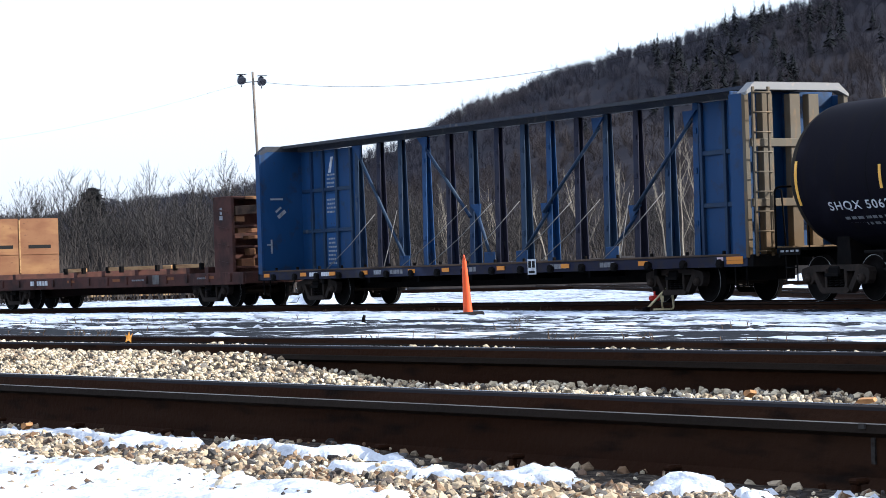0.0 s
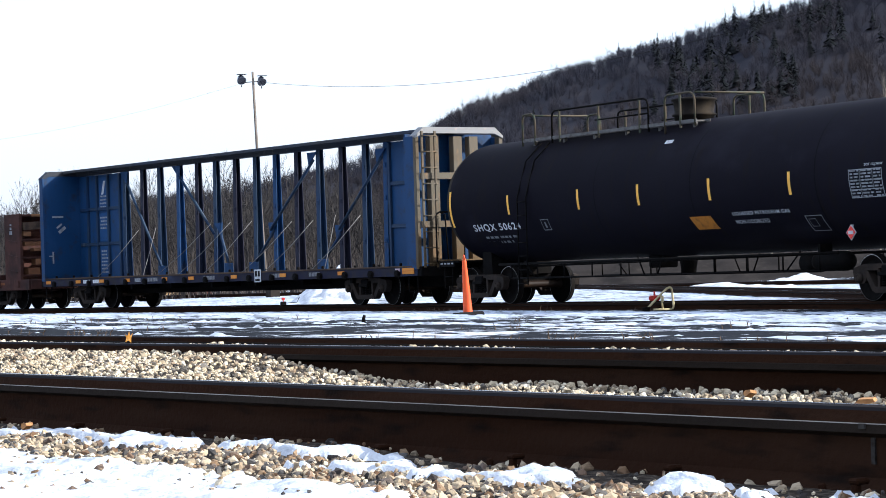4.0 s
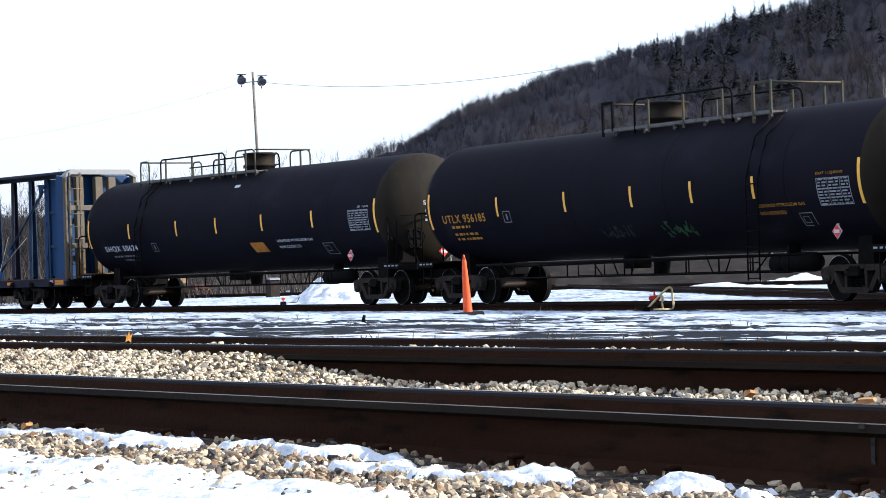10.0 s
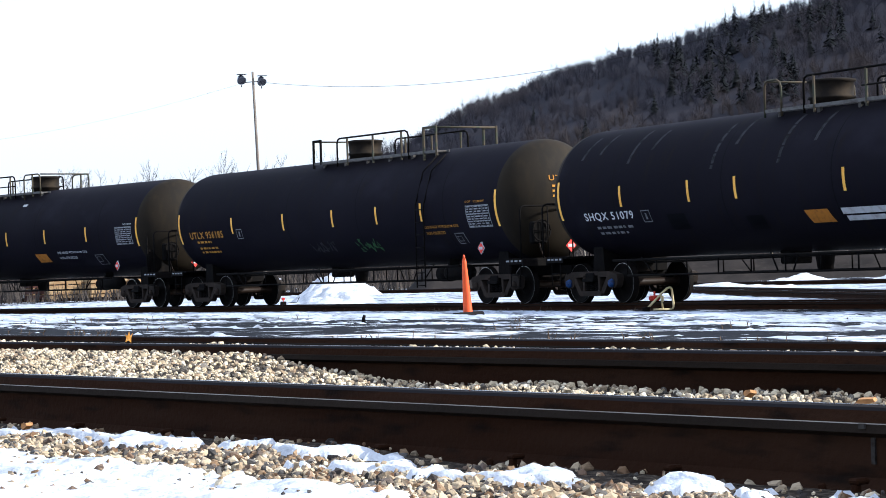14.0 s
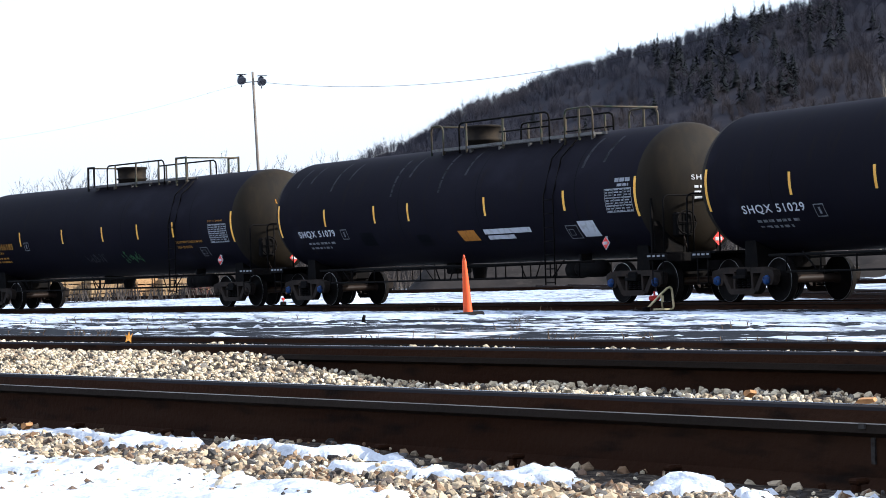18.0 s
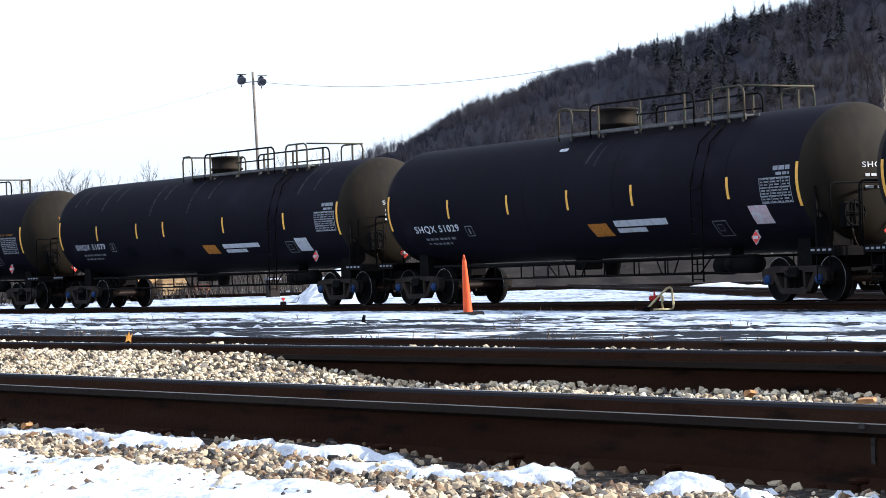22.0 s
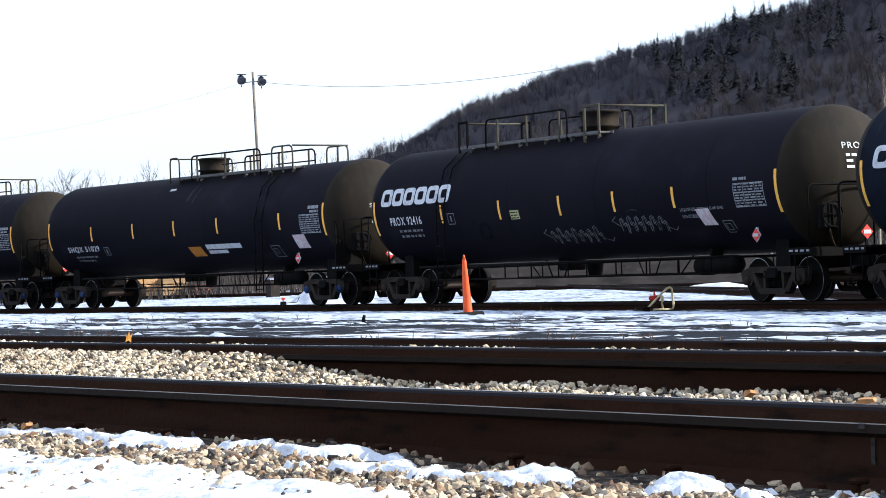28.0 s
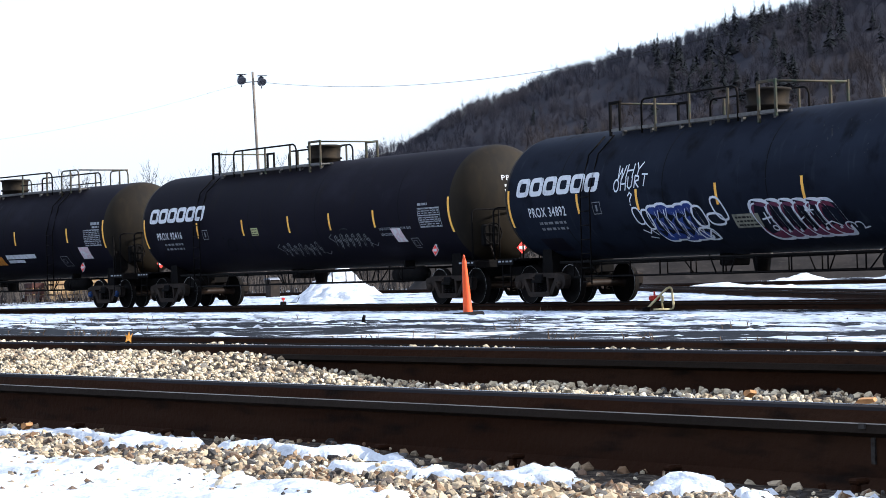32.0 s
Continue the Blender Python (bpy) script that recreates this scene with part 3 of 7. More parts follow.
def rail(places, name, label, head=RAILTOP, lip_mat=RAILSIDE):
    """A rail with its head at the given line of places."""
    places = [Vector(p) for p in places]
    n = len(RAIL_PROFILE)
    web, top, side, lip, crown = Mesh(), Mesh(), Mesh(), Mesh(), Mesh()
    vs = []
    for i, p in enumerate(places):
        d = (places[min(i + 1, len(places) - 1)] - places[max(i - 1, 0)]).normalized()
        s_ = Vector((-d.y, d.x, 0)).normalized()
        vs += [p + s_ * a + Vector((0, 0, b - 0.006)) for a, b in RAIL_PROFILE]
    wf, tf, sf, lf, cf = [], [], [], [], []
    for i in range(len(places) - 1):
        for j in range(n):
            q = (i * n + j, i * n + (j + 1) % n, (i + 1) * n + (j + 1) % n, (i + 1) * n + j)
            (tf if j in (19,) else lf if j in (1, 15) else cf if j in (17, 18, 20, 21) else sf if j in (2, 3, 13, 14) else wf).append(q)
    web.add(vs, wf, False)
    side.add(vs, sf, False)
    web.f += [tuple(range(n))[::-1], tuple(range(len(vs) - n, len(vs)))]
    web.smooth += [False, False]
    top.add(vs, tf, False)
    lip.add(vs, lf, False)
    crown.add(vs, cf, False)
    ob = thing(name, label, "rail")
    part("rail_web", web, RAILRUST, ob)
    part("head_side", side, RAILSIDE, ob)
    part("head_lip", lip, lip_mat, ob, "thin scuffed lip of the rail head")
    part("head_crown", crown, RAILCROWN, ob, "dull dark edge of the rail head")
    part("rail_head", top, head, ob, "polished steel running surface")
    return ob


near_rail = rail([main(a, NEAR_Q, NEAR_Z) for a in (-60, -30, -15, -8, -4, 0, 4, 12)], "rail", "rusty steel main line rail with polished head", lip_mat=RAILLIP)
far_rail = rail([main(a, FAR_Q, FAR_Z) for a in (-60, -30, -15, -8, -4, 0, 4, 12)], "rail", "rusty steel main line rail half sunk in ballast")
rail([main(a, q, YARD_Z) for a, q in ((-60, 8.1), (-30, 7.8), (-14, 7.68), (-6, 7.6), (10, 7.5))], "rail", "rusty steel rail of the neighbouring yard track")
for n in (-0.75, 0.75):
    rail([arc(u, n) for u in range(-200, 41, 4)], "rail", "dark yard rail under the moving train")


def lead_track():
    """Yard tracks behind the train: a straight lead and an outer track beside the trees."""
    for n in (0, 1.5):
        d = Vector((-57.6, 11.7, 0)).normalized()
        s_ = Vector((-d.y, d.x, 0))
        s_ = s_ if s_.y > 0 else -s_
        rail([Vector((-40.4, 24.0, 0.02)) + d * k + s_ * n for k in range(0, 121, 20)], "rail", "dark rail of a lead track behind the train")
    for n in (30.0, 31.5):
        rail([arc(u, n, 0.02) for u in range(-200, -20, 6)], "rail", "dark rail of an outer yard track by the trees")


lead_track()


def ties():
    """Sleepers with plates and spikes under the near track, mostly buried."""
    tie = thing("railway_tie", "dark creosoted timber tie buried in ballast", "railway tie", "ties of the main line", pose(0, 0, 0))
    part("timber", Mesh().box(0, 0.75, -0.09, 0.22, 2.55, 0.17, 0.012), TIMBER, tie)
    for q in (0.0, 1.505):
        part("tie_plate", Mesh().box(0, q, 0.004, 0.19, 0.34, 0.02, 0.004), STEEL, tie)
        for e in (-1, 1):
            sp = Mesh().box(0.05 * e, q + e * 0.082, 0.035, 0.016, 0.016, 0.05, 0.003).box(0.05 * e, q + e * 0.074, 0.064, 0.026, 0.036, 0.012, 0.004)
            part("spike", sp, RAILRUST, tie)
    first = None
    for k in range(19):
        m = Matrix.Translation(main(-11.2 + 0.53 * k, NEAR_Q, NEAR_Z - 0.20)) @ pose(0, 0, 0, 0, 0, 18.45)
        if first is None:
            tie.matrix_basis, first = m, tie
        else:
            copy_thing(tie, m)


TIMBER = material("creosoted_timber", (0.03, 0.024, 0.02), 0.9, spots=[((0.06, 0.05, 0.042), 5, 0.45, 0.7, 6, (0.4, 3, 3))], bump=0.3, spec=0.15)
ties()


def anchors():
    """Bolted joint bar marks and rail anchors on the near rail."""
    for k in range(12):
        a = -9.4 + 0.53 * k + 0.17
        m = Matrix.Translation(main(a, NEAR_Q, NEAR_Z)) @ pose(0, 0, 0, 0, 0, 18.45)
        part("rail_anchor", Mesh().box(0, -0.045, -0.168, 0.014, 0.06, 0.02, 0.004).box(0, -0.072, -0.160, 0.016, 0.012, 0.03, 0.003), RAILRUST, near_rail, m=m)


anchors()
CHALK = material("worn_chalk", (0.045, 0.042, 0.04), 0.9, spots=[((0.02, 0.016, 0.013), 60, 0.45, 0.65, 4, ONE)], spec=0.1)
chalk = Matrix.Translation(main(-3.322, NEAR_Q, NEAR_Z)) @ pose(0, 0, 0, 0, 0, 18.45)
part("chalk_mark", Mesh().box(0, -0.0120, -0.085, 0.010, 0.004, 0.050), CHALK, near_rail, "pale paint mark on the rail web", m=chalk)
part("chalk_mark", Mesh().box(0, -0.0400, -0.037, 0.016, 0.004, 0.010), CHALK, near_rail, "pale paint mark on the rail head", m=chalk)


# ---- rolling stock ----
def wheelset_mesh():
    """Two wheels on an axle in one turned piece, with bright treads and a rusty axle."""
    half = [(0.85, 0.0, 0), (0.85, 0.11, 0), (0.83, 0.16, 0), (0.765, 0.2, 0), (0.78, 0.37, 0), (0.82, 0.41, 0), (0.82, 0.444, 1), (0.82, 0.452, 0), (0.725, 0.46, 0), (0.715, 0.482, 0), (0.685, 0.482, 1), (0.68, 0.470, 0), (0.68, 0.437, 0), (0.69, 0.2, 0), (0.67, 0.12, 2), (0.55, 0.088, 2)]
    prof = [(-a, r) for a, r, _ in half] + [(a, r) for a, r, _ in half[::-1]]
    kinds = [k for _, _, k in half] + [k for _, _, k in half[::-1][1:]]
    w, n = Mesh(), 36
    w.lathe(prof, n, axis="y")
    me = w.data("wheelset", WHEEL)
    me.materials.append(RIM)
    me.materials.append(AXLE)
    me.polygons.foreach_set("material_index", [kinds[i // n] if i // n < len(kinds) else 0 for i in range(len(me.polygons))])
    return me


WHEELSET = wheelset_mesh()


def side_frame_mesh():
    """A three-piece truck's cast side frame, in x and z, 0.16 thick."""
    f = Mesh()
    for s_ in (-1, 1):
        f.prism([(0.30 * s_, 0.60), (0.30 * s_, 0.72), (0.72 * s_, 0.73), (1.08 * s_, 0.66), (1.12 * s_, 0.56), (0.78 * s_, 0.58), (0.66 * s_, 0.60)][::s_], -0.09, 0.09)
        f.prism([(0.66 * s_, 0.61), (0.80 * s_, 0.59), (0.52 * s_, 0.20), (0.36 * s_, 0.20)][::s_], -0.08, 0.08)
        f.prism([(0.27 * s_, 0.62), (0.36 * s_, 0.62), (0.36 * s_, 0.27), (0.29 * s_, 0.27)][::s_], -0.07, 0.07)
        f.prism([(1.12 * s_, 0.58), (0.70 * s_, 0.60), (0.72 * s_, 0.40), (0.78 * s_, 0.35), (1.00 * s_, 0.35), (1.08 * s_, 0.42)][::s_], -0.085, 0.085)
    f.prism([(-0.32, 0.64), (0.32, 0.64), (0.32, 0.73), (-0.32, 0.73)], -0.09, 0.09)
    f.prism([(-0.40, 0.165), (0.40, 0.165), (0.50, 0.23), (0.36, 0.285), (-0.36, 0.285), (-0.50, 0.23)], -0.11, 0.11)
    return f.data("side_frame", TRUCK)


def spring_mesh():
    f = Mesh()
    for x in (-0.18, 0, 0.18):
        pts = [(x + 0.065 * math.cos(a * 0.7), 0.065 * math.sin(a * 0.7), 0.285 + 0.215 * a / 40) for a in range(41)]
        f.tube(pts, 0.019, 5)
    f.box(0, 0, 0.53, 0.46, 0.36, 0.07, 0.01)
    return f.data("spring_nest", STEEL)


def cap_mesh(mat):
    f = Mesh()
    f.lathe([(0.0, 0.10), (-0.03, 0.10), (-0.04, 0.09), (-0.07, 0.08), (-0.08, 0.05), (-0.085, 0.0)][::-1], 14, axis="y")
    for k in range(3):
        a = k * 2.094
        f.box(0.05 * math.cos(a), -0.085, 0.05 * math.sin(a), 0.025, 0.02, 0.025)
    return f.data("bearing_cap", mat)


BLUECAP = material("blue_cap_paint", (0.013, 0.048, 0.16), 0.6, spots=[((0.02, 0.02, 0.025), 12, 0.5, 0.7, 4, ONE)], spec=0.2)
SIDE_FRAME, SPRINGS, CAP, CAP_BLUE = side_frame_mesh(), spring_mesh(), cap_mesh(TRUCK), cap_mesh(BLUECAP)
bolster = Mesh().box(0, 0, 0.60, 0.36, 2.3, 0.2, 0.03).box(0, 0, 0.72, 0.42, 0.5, 0.08, 0.02)
for s_ in (-1, 1):
    bolster.box(s_ * 0.30, 0, 0.42, 0.05, 1.5, 0.10, 0.01)
BOLSTER = bolster.data("bolster", STEEL)
ROLLERS, TRUCKS, CARS = [], [], []
HALFBASE = 0.889


def bogie(car, x, wheelbase=HALFBASE, caps=None):
    """A truck under a car, with its frames fixed in the truck's mesh tree: side frames, bolster, springs, wheelsets."""
    b = part("bogie", BOLSTER, None, car, "dark cast steel freight bogie", pose(x, 0, 0))
    for s_ in (-1, 1):
        part("side_frame", SIDE_FRAME, None, b, m=pose(0, s_ * 1.02, 0))
        part("spring_nest", SPRINGS, None, b, m=pose(0, s_ * 1.02, 0))
        for e in (-1, 1):
            part("bearing_cap", caps or CAP, None, b, "blue painted bearing cap" if caps else "", m=pose(e * wheelbase, s_ * 1.105, 0.457, 0, 0, 0 if s_ < 0 else 180))
    for e in (-1, 1):
        w = part("wheelset", WHEELSET, None, b, m=pose(e * wheelbase, 0, 0.457))
        ROLLERS.append((w, e * wheelbase))
    TRUCKS.append((b, car, x))
    return b


def coupler_mesh():
    c = Mesh()
    c.box(0, 0, 0.86, 0.7, 0.14, 0.16, 0.02)
    c.box(0.36, 0.04, 0.86, 0.24, 0.28, 0.30, 0.05)
    c.box(0.44, -0.14, 0.86, 0.16, 0.10, 0.28, 0.03)
    return c.data("coupler", STEEL)


COUPLER = coupler_mesh()
hose = Mesh().tube([(0, 0.2, 0.75), (0.15, 0.2, 0.6), (0.3, 0.15, 0.48), (0.5, 0.08, 0.45)], 0.025, 7)
HOSE = hose.data("air_hose", RUBBER)
TR, TZ, TL = 1.49, 2.505, 8.62       # tank radius, axis height, half length of its straight shell


def skin(x, a, lift=0.0):
    """A point of the tank's near side: x along the car, a metres up along the curve from the axis height."""
    th = a / TR
    return Vector((x, -(TR + lift) * math.cos(th), TZ + (TR + lift) * math.sin(th)))


def patch(x0, x1, a0, a1, n=4, lean=0.0):
    """Quads that cover a rectangle of the skin."""
    out = []
    for i in range(n):
        b0, b1 = a0 + (a1 - a0) * i / n, a0 + (a1 - a0) * (i + 1) / n
        l0, l1 = lean * i / n, lean * (i + 1) / n
        out.append([(x0 + l0, b0), (x1 + l0, b0), (x1 + l1, b1), (x0 + l1, b1)])
    return out


def tank_shell_meshes():
    shell = Mesh().lathe([(-TL, TR), (TL, TR)], 72)
    shell.f, shell.smooth = shell.f[:-2], shell.smooth[:-2]
    head = Mesh()
    head.lathe([(TL + 0.80 * math.sin(a * math.pi / 24), TR * math.cos(a * math.pi / 24) + 1e-5) for a in range(13)], 72)
    head.f, head.smooth = head.f[:-1], head.smooth[:-1]
    m = Matrix.Translation((0, 0, TZ))
    return [mm for mm in (shell, head)], m


(SHELL_M, HEAD_M), TANK_AT = tank_shell_meshes()
SHELL, HEAD = SHELL_M.data("tank_shell", BLACK), HEAD_M.data("tank_head", HEADDIRT)


def tank_underframe(car, plated):
    for e in (-1, 1):
        sill = Mesh()
        sill.box(e * 8.6, 0, 0.86, 2.6, 0.46, 0.36, 0.02)
        sill.box(e * 9.05, 0, 1.07, 0.9, 2.6, 0.05, 0.01)
        sill.box(e * 9.48, 0, 0.98, 0.05, 2.7, 0.16, 0.01)
        part("stub_sill", sill, STEEL, car)
        saddle = Mesh()
        saddle.prism([(e * 7.925 - 0.25, 0.72), (e * 7.925 + 0.25, 0.72), (e * 7.925 + 0.18, 1.6), (e * 7.925 - 0.18, 1.6)], -0.85, 0.85)
        part("bolster_saddle", saddle, STEEL, car)
        part("coupler", COUPLER, None, car, m=pose(e * 9.5, 0, 0, 0, 0, 0 if e > 0 else 180))
        part("air_hose", HOSE, None, car, m=pose(e * 9.5, 0, 0, 0, 0, 0 if e > 0 else 180))
        fr = Mesh()
        if e > 0 and plated:
            for y in (-1.32, -0.46, 1.32):
                fr.box(e * 8.95, y, 1.68, 0.05, 0.06, 1.2, 0.008)
            fr.box(e * 8.95, 0, 2.27, 0.05, 2.70, 0.06, 0.008).box(e * 8.95, -0.88, 1.45, 0.03, 0.78, 0.7, 0.01)
            part("end_frame", fr, STEEL, car, "black steel safety frame by the tank head")
        hoop = Mesh().tube([(e * 9.5, -1.40, 1.08), (e * 9.5, -1.40, 2.24), (e * 9.5, -1.36, 2.31), (e * 9.5, -1.28, 2.34), (e * 9.5, 1.28, 2.34), (e * 9.5, 1.36, 2.31), (e * 9.5, 1.40, 2.24), (e * 9.5, 1.40, 1.08)], 0.022, 7)
        for y in (-0.6, 0.6):
            hoop.tube([(e * 9.5, y, 1.08), (e * 9.5, y, 2.34)], 0.018, 6)
        part("end_handrail", hoop, STEEL, car, "black pipe handrail across the end platform")
        for y in (-1.3, 1.3):
            step = Mesh()
            step.tube([(e * 9.3, y, 1.0), (e * 9.3, y, 0.42), (e * 8.9, y, 0.42), (e * 8.9, y, 1.0)], 0.016, 6)
            step.tube([(e * 9.3, y, 0.7), (e * 8.9, y, 0.7)], 0.016, 6)
            part("end_step", step, STEEL, car)
    for y in (-1.28, 1.28):
        bar = Mesh()
        bar.tube([(-6.6, y, 0.96), (6.6, y, 0.96)], 0.03, 6)
        bar.tube([(-6.0, y, 0.62), (6.0, y, 0.62)], 0.022, 6)
        for i in range(11):
            x = -6.0 + 1.2 * i
            bar.tube([(x, y, 0.62), (x, y, 0.98)], 0.018, 6)
        part("side_running_rail", bar, STEEL, car)


def tank_top(car, plat0, style="hoops"):
    """The walkway from plat0, its railings and the valve housing at the middle of the tank."""
    top = TZ + TR
    plat1 = plat0 + (7.3 if style == "hoops" else 6.4)
    pl = Mesh()
    for y in (-0.74, 0.74):
        for i in range(int((plat1 - plat0) / 0.12)):
            pl.box(plat0 + 0.06 + 0.12 * i, y, top - 0.085, 0.05, 0.36, 0.03)
        for e in (-0.18, 0.18):
            pl.box((plat0 + plat1) / 2, y + e, top - 0.09, plat1 - plat0, 0.02, 0.07)
        for i in range(6):
            pl.box(plat0 + 0.3 + i * (plat1 - plat0 - 0.6) / 5, y, top - 0.20, 0.08, 0.08, 0.2)
    part("top_platform", pl, GRATING, car, "grey steel grating walkway")
    noz = Mesh()
    noz.lathe([(top - 0.05, 0.45), (top + 0.08, 0.44), (top + 0.10, 0.49), (top + 0.14, 0.49), (top + 0.16, 0.44), (top + 0.42, 0.46), (top + 0.44, 0.50), (top + 0.48, 0.50), (top + 0.50, 0.40), (top + 0.52, 0.0)], 28, axis="z")
    part("valve_housing", noz, VALVE, car, "rusty round valve housing with lid")
    for y in (-0.92, 0.92):
        zb, z1 = top - 0.22, top + 0.53
        hoops = ((0, 0.58), (1.36, 5.45), (6.1, 7.25)) if style == "hoops" else ((0, 0.4), (1.3, 5.0), (5.75, 6.35))
        for k, (x0, x1) in enumerate(hoops):
            z0 = zb if k < 2 else top - 0.30
            r = Mesh()
            x0, x1 = plat0 + x0, plat0 + x1
            if style == "hoops" or k == 1:
                r.tube([(x0, y, z0), (x0, y, z1 - 0.14), (x0 + 0.04, y, z1 - 0.04), (x0 + 0.14, y, z1), (x1 - 0.16, y, z1), (x1 - 0.05, y, z1 - 0.05), (x1, y, z1 - 0.16), (x1, y, z0 if k < 2 else z0 + 0.1)], 0.025, 7)
            else:
                r.box(x0, y, (z0 + z1) / 2, 0.07, 0.05, z1 - z0, 0.006).box(x1, y, (z0 + z1) / 2 + 0.05, 0.06, 0.05, z1 - z0 - 0.1, 0.006)
                r.box((x0 + x1) / 2, y, z1, x1 - x0 + 0.06, 0.05, 0.06, 0.006)
            if style == "hoops" and k == 1:
                r.tube([(x0 + 1.9, y, z1 - 0.34), (x1, y, z1 - 0.34)], 0.02, 6)
            part("top_handrail", r, RUSTYTAN if k == 2 or (k == 0 and style == "hoops") else STEEL, car)
        for x in ((1.7, 3.4, 5.1, 6.7) if style == "hoops" else (1.85, 3.2, 4.65)):
            part("rail_stanchion", Mesh().box(plat0 + x, y, (zb + z1) / 2, 0.055, 0.04, z1 - zb, 0.004), RUSTYTAN, car, "tan rust-stained stanchion")
    for x in (plat0, plat0 + (7.25 if style == "hoops" else 6.35)):
        cross = Mesh().tube([(x, -0.92, top + 0.52), (x, 0.92, top + 0.52)], 0.024, 6)
        part("cross_rail", cross, RUSTYTAN, car, "tan rust-stained cross rail")
    lad = Mesh()
    lx = -5.0 if plat0 < -3 else 5.2
    for e in (-0.2, 0.2):
        lad.tube([(lx + e, -TR - 0.06, 0.45), (lx + e, -TR - 0.06, TZ), (lx + e, -(TR + 0.06) * math.cos(0.6), TZ + (TR + 0.06) * math.sin(0.6)), (lx + e, -(TR + 0.05) * math.cos(1.0), TZ + (TR + 0.05) * math.sin(1.0))], 0.018, 6)
    for i in range(7):
        lad.tube([(lx - 0.2, -TR - 0.06, 0.5 + 0.32 * i), (lx + 0.2, -TR - 0.06, 0.5 + 0.32 * i)], 0.014, 6)
    part("side_ladder", lad, STEEL, car, "black steel rung ladder")


def stripes(car, xs, a=0.10):
    for x in xs:
        part("reflector_strip", decal_mesh(patch(x - 0.045, x + 0.045, a - 0.46, a, 3)), YELLOW, car, "amber reflective strip")
    for e in (-1, 1):
        part("reflector_strip", decal_mesh(patch(e * (TL - 0.04) - 0.045, e * (TL - 0.04) + 0.045, a - 0.70, a + 0.20, 6)), YELLOW, car, "amber reflective strip")


VALVE = material("rusty_dark_housing", (0.013, 0.0105, 0.0085), 0.8, spots=[((0.030, 0.022, 0.014), 3, 0.5, 0.75, 5, ONE)], spec=0.1)
GRATING = material("grey_walkway_steel", (0.10, 0.095, 0.09), 0.6, spots=[((0.05, 0.04, 0.035), 6, 0.45, 0.7, 5, ONE)], spec=0.4)


def decal_mesh(pieces, lift=0.006):
    d = Mesh()
    for poly in pieces:
        d.add([skin(x, a, lift) for x, a in poly], [tuple(range(len(poly)))])
    return d


def letters(text, x0, x1, a, high, slant=0.0, bold=0.006):
    """Faces of a line of lettering on the tank's skin, from x0 to x1, its foot at a."""
    cu = bpy.data.curves.new("letters", "FONT")
    cu.body = text
    cu.offset = bold
    cu.space_character = 1.18
    ob = bpy.data.objects.new("letters", cu)
    me = bpy.data.meshes.new_from_object(ob)
    co = np.array([v.co[:2] for v in me.vertices])
    lo, hi = co.min(0), co.max(0)
    sx, sy = (x1 - x0) / (hi[0] - lo[0]), high / (hi[1] - lo[1])
    out = [[(x0 + (co[i][0] - lo[0]) * sx + slant * (co[i][1] - lo[1]) * sy, a + (co[i][1] - lo[1]) * sy) for i in p.vertices] for p in me.polygons]
    bpy.data.objects.remove(ob)
    bpy.data.meshes.remove(me)
    bpy.data.curves.remove(cu)
    return out


def bars(x0, x1, a, high, seed, gap=0.35):
    """Unreadable small lettering: a line of plain bars."""
    rng = random.Random(seed)
    out, x = [], x0
    while x < x1 - 0.03:
        w = min(rng.uniform(0.06, 0.22), x1 - x)
        out += patch(x, x + w, a, a + high, 1)
        x += w + rng.uniform(0.03, gap * 0.3)
    return out


def frame_of(x0, x1, a0, a1, w=0.022, lean=0.0):
    return patch(x0, x1, a0, a0 + w, 1) + patch(x0 + lean, x1 + lean, a1 - w, a1, 1) + patch(x0, x0 + w, a0, a1, 3, lean) + patch(x1 - w, x1, a0, a1, 3, lean)


def ribbon(pts, w):
    """A sprayed stroke of width w along points on the skin."""
    out = []
    for (x0, a0), (x1, a1) in zip(pts, pts[1:]):
        dx, da = x1 - x0, a1 - a0
        l_ = math.hypot(dx, da) or 1e-6
        ex, ea, px, pa = dx / l_ * w * 0.3, da / l_ * w * 0.3, -da / l_ * w / 2, dx / l_ * w / 2
        out.append([(x0 - ex + px, a0 - ea + pa), (x0 - ex - px, a0 - ea - pa), (x1 + ex - px, a1 + ea - pa), (x1 + ex + px, a1 + ea + pa)])
    return out


def loop_of(cx, ca, rx, ra, lean=0.0, n=20, a0=0.0, a1=6.283, power=0.75):
    pts = []
    for i in range(n + 1):
        t = a0 + (a1 - a0) * i / n
        c_, s_ = math.cos(t), math.sin(t)
        x, a = rx * math.copysign(abs(c_) ** power, c_), ra * math.copysign(abs(s_) ** power, s_)
        pts.append((cx + x + lean * a, ca + a))
    return pts


def number_board(car, text, x0, x1, a, high, mat, small=((0.19, 1.5), (0.34, 1.2))):
    glyphs = []
    for poly in sorted(letters(text, x0, x1, a, high, bold=0.015), key=lambda p: min(x for x, _ in p)):
        lo, hi = min(x for x, _ in poly), max(x for x, _ in poly)
        if glyphs and lo < glyphs[-1][0] - 0.004:
            glyphs[-1] = (max(hi, glyphs[-1][0]), glyphs[-1][1] + [poly])
        else:
            glyphs.append((hi, [poly]))
    for _, polys in glyphs:
        part("letter", decal_mesh(polys), mat, car, "stencilled character of the car number")
    for k, (drop, wide) in enumerate(small):
        part("small_lettering", decal_mesh(bars(x0 + 0.35, x0 + 0.35 + wide, a - drop, 0.065, k + len(text))), FADED if mat == WHITE else YELLOWLETTER, car)


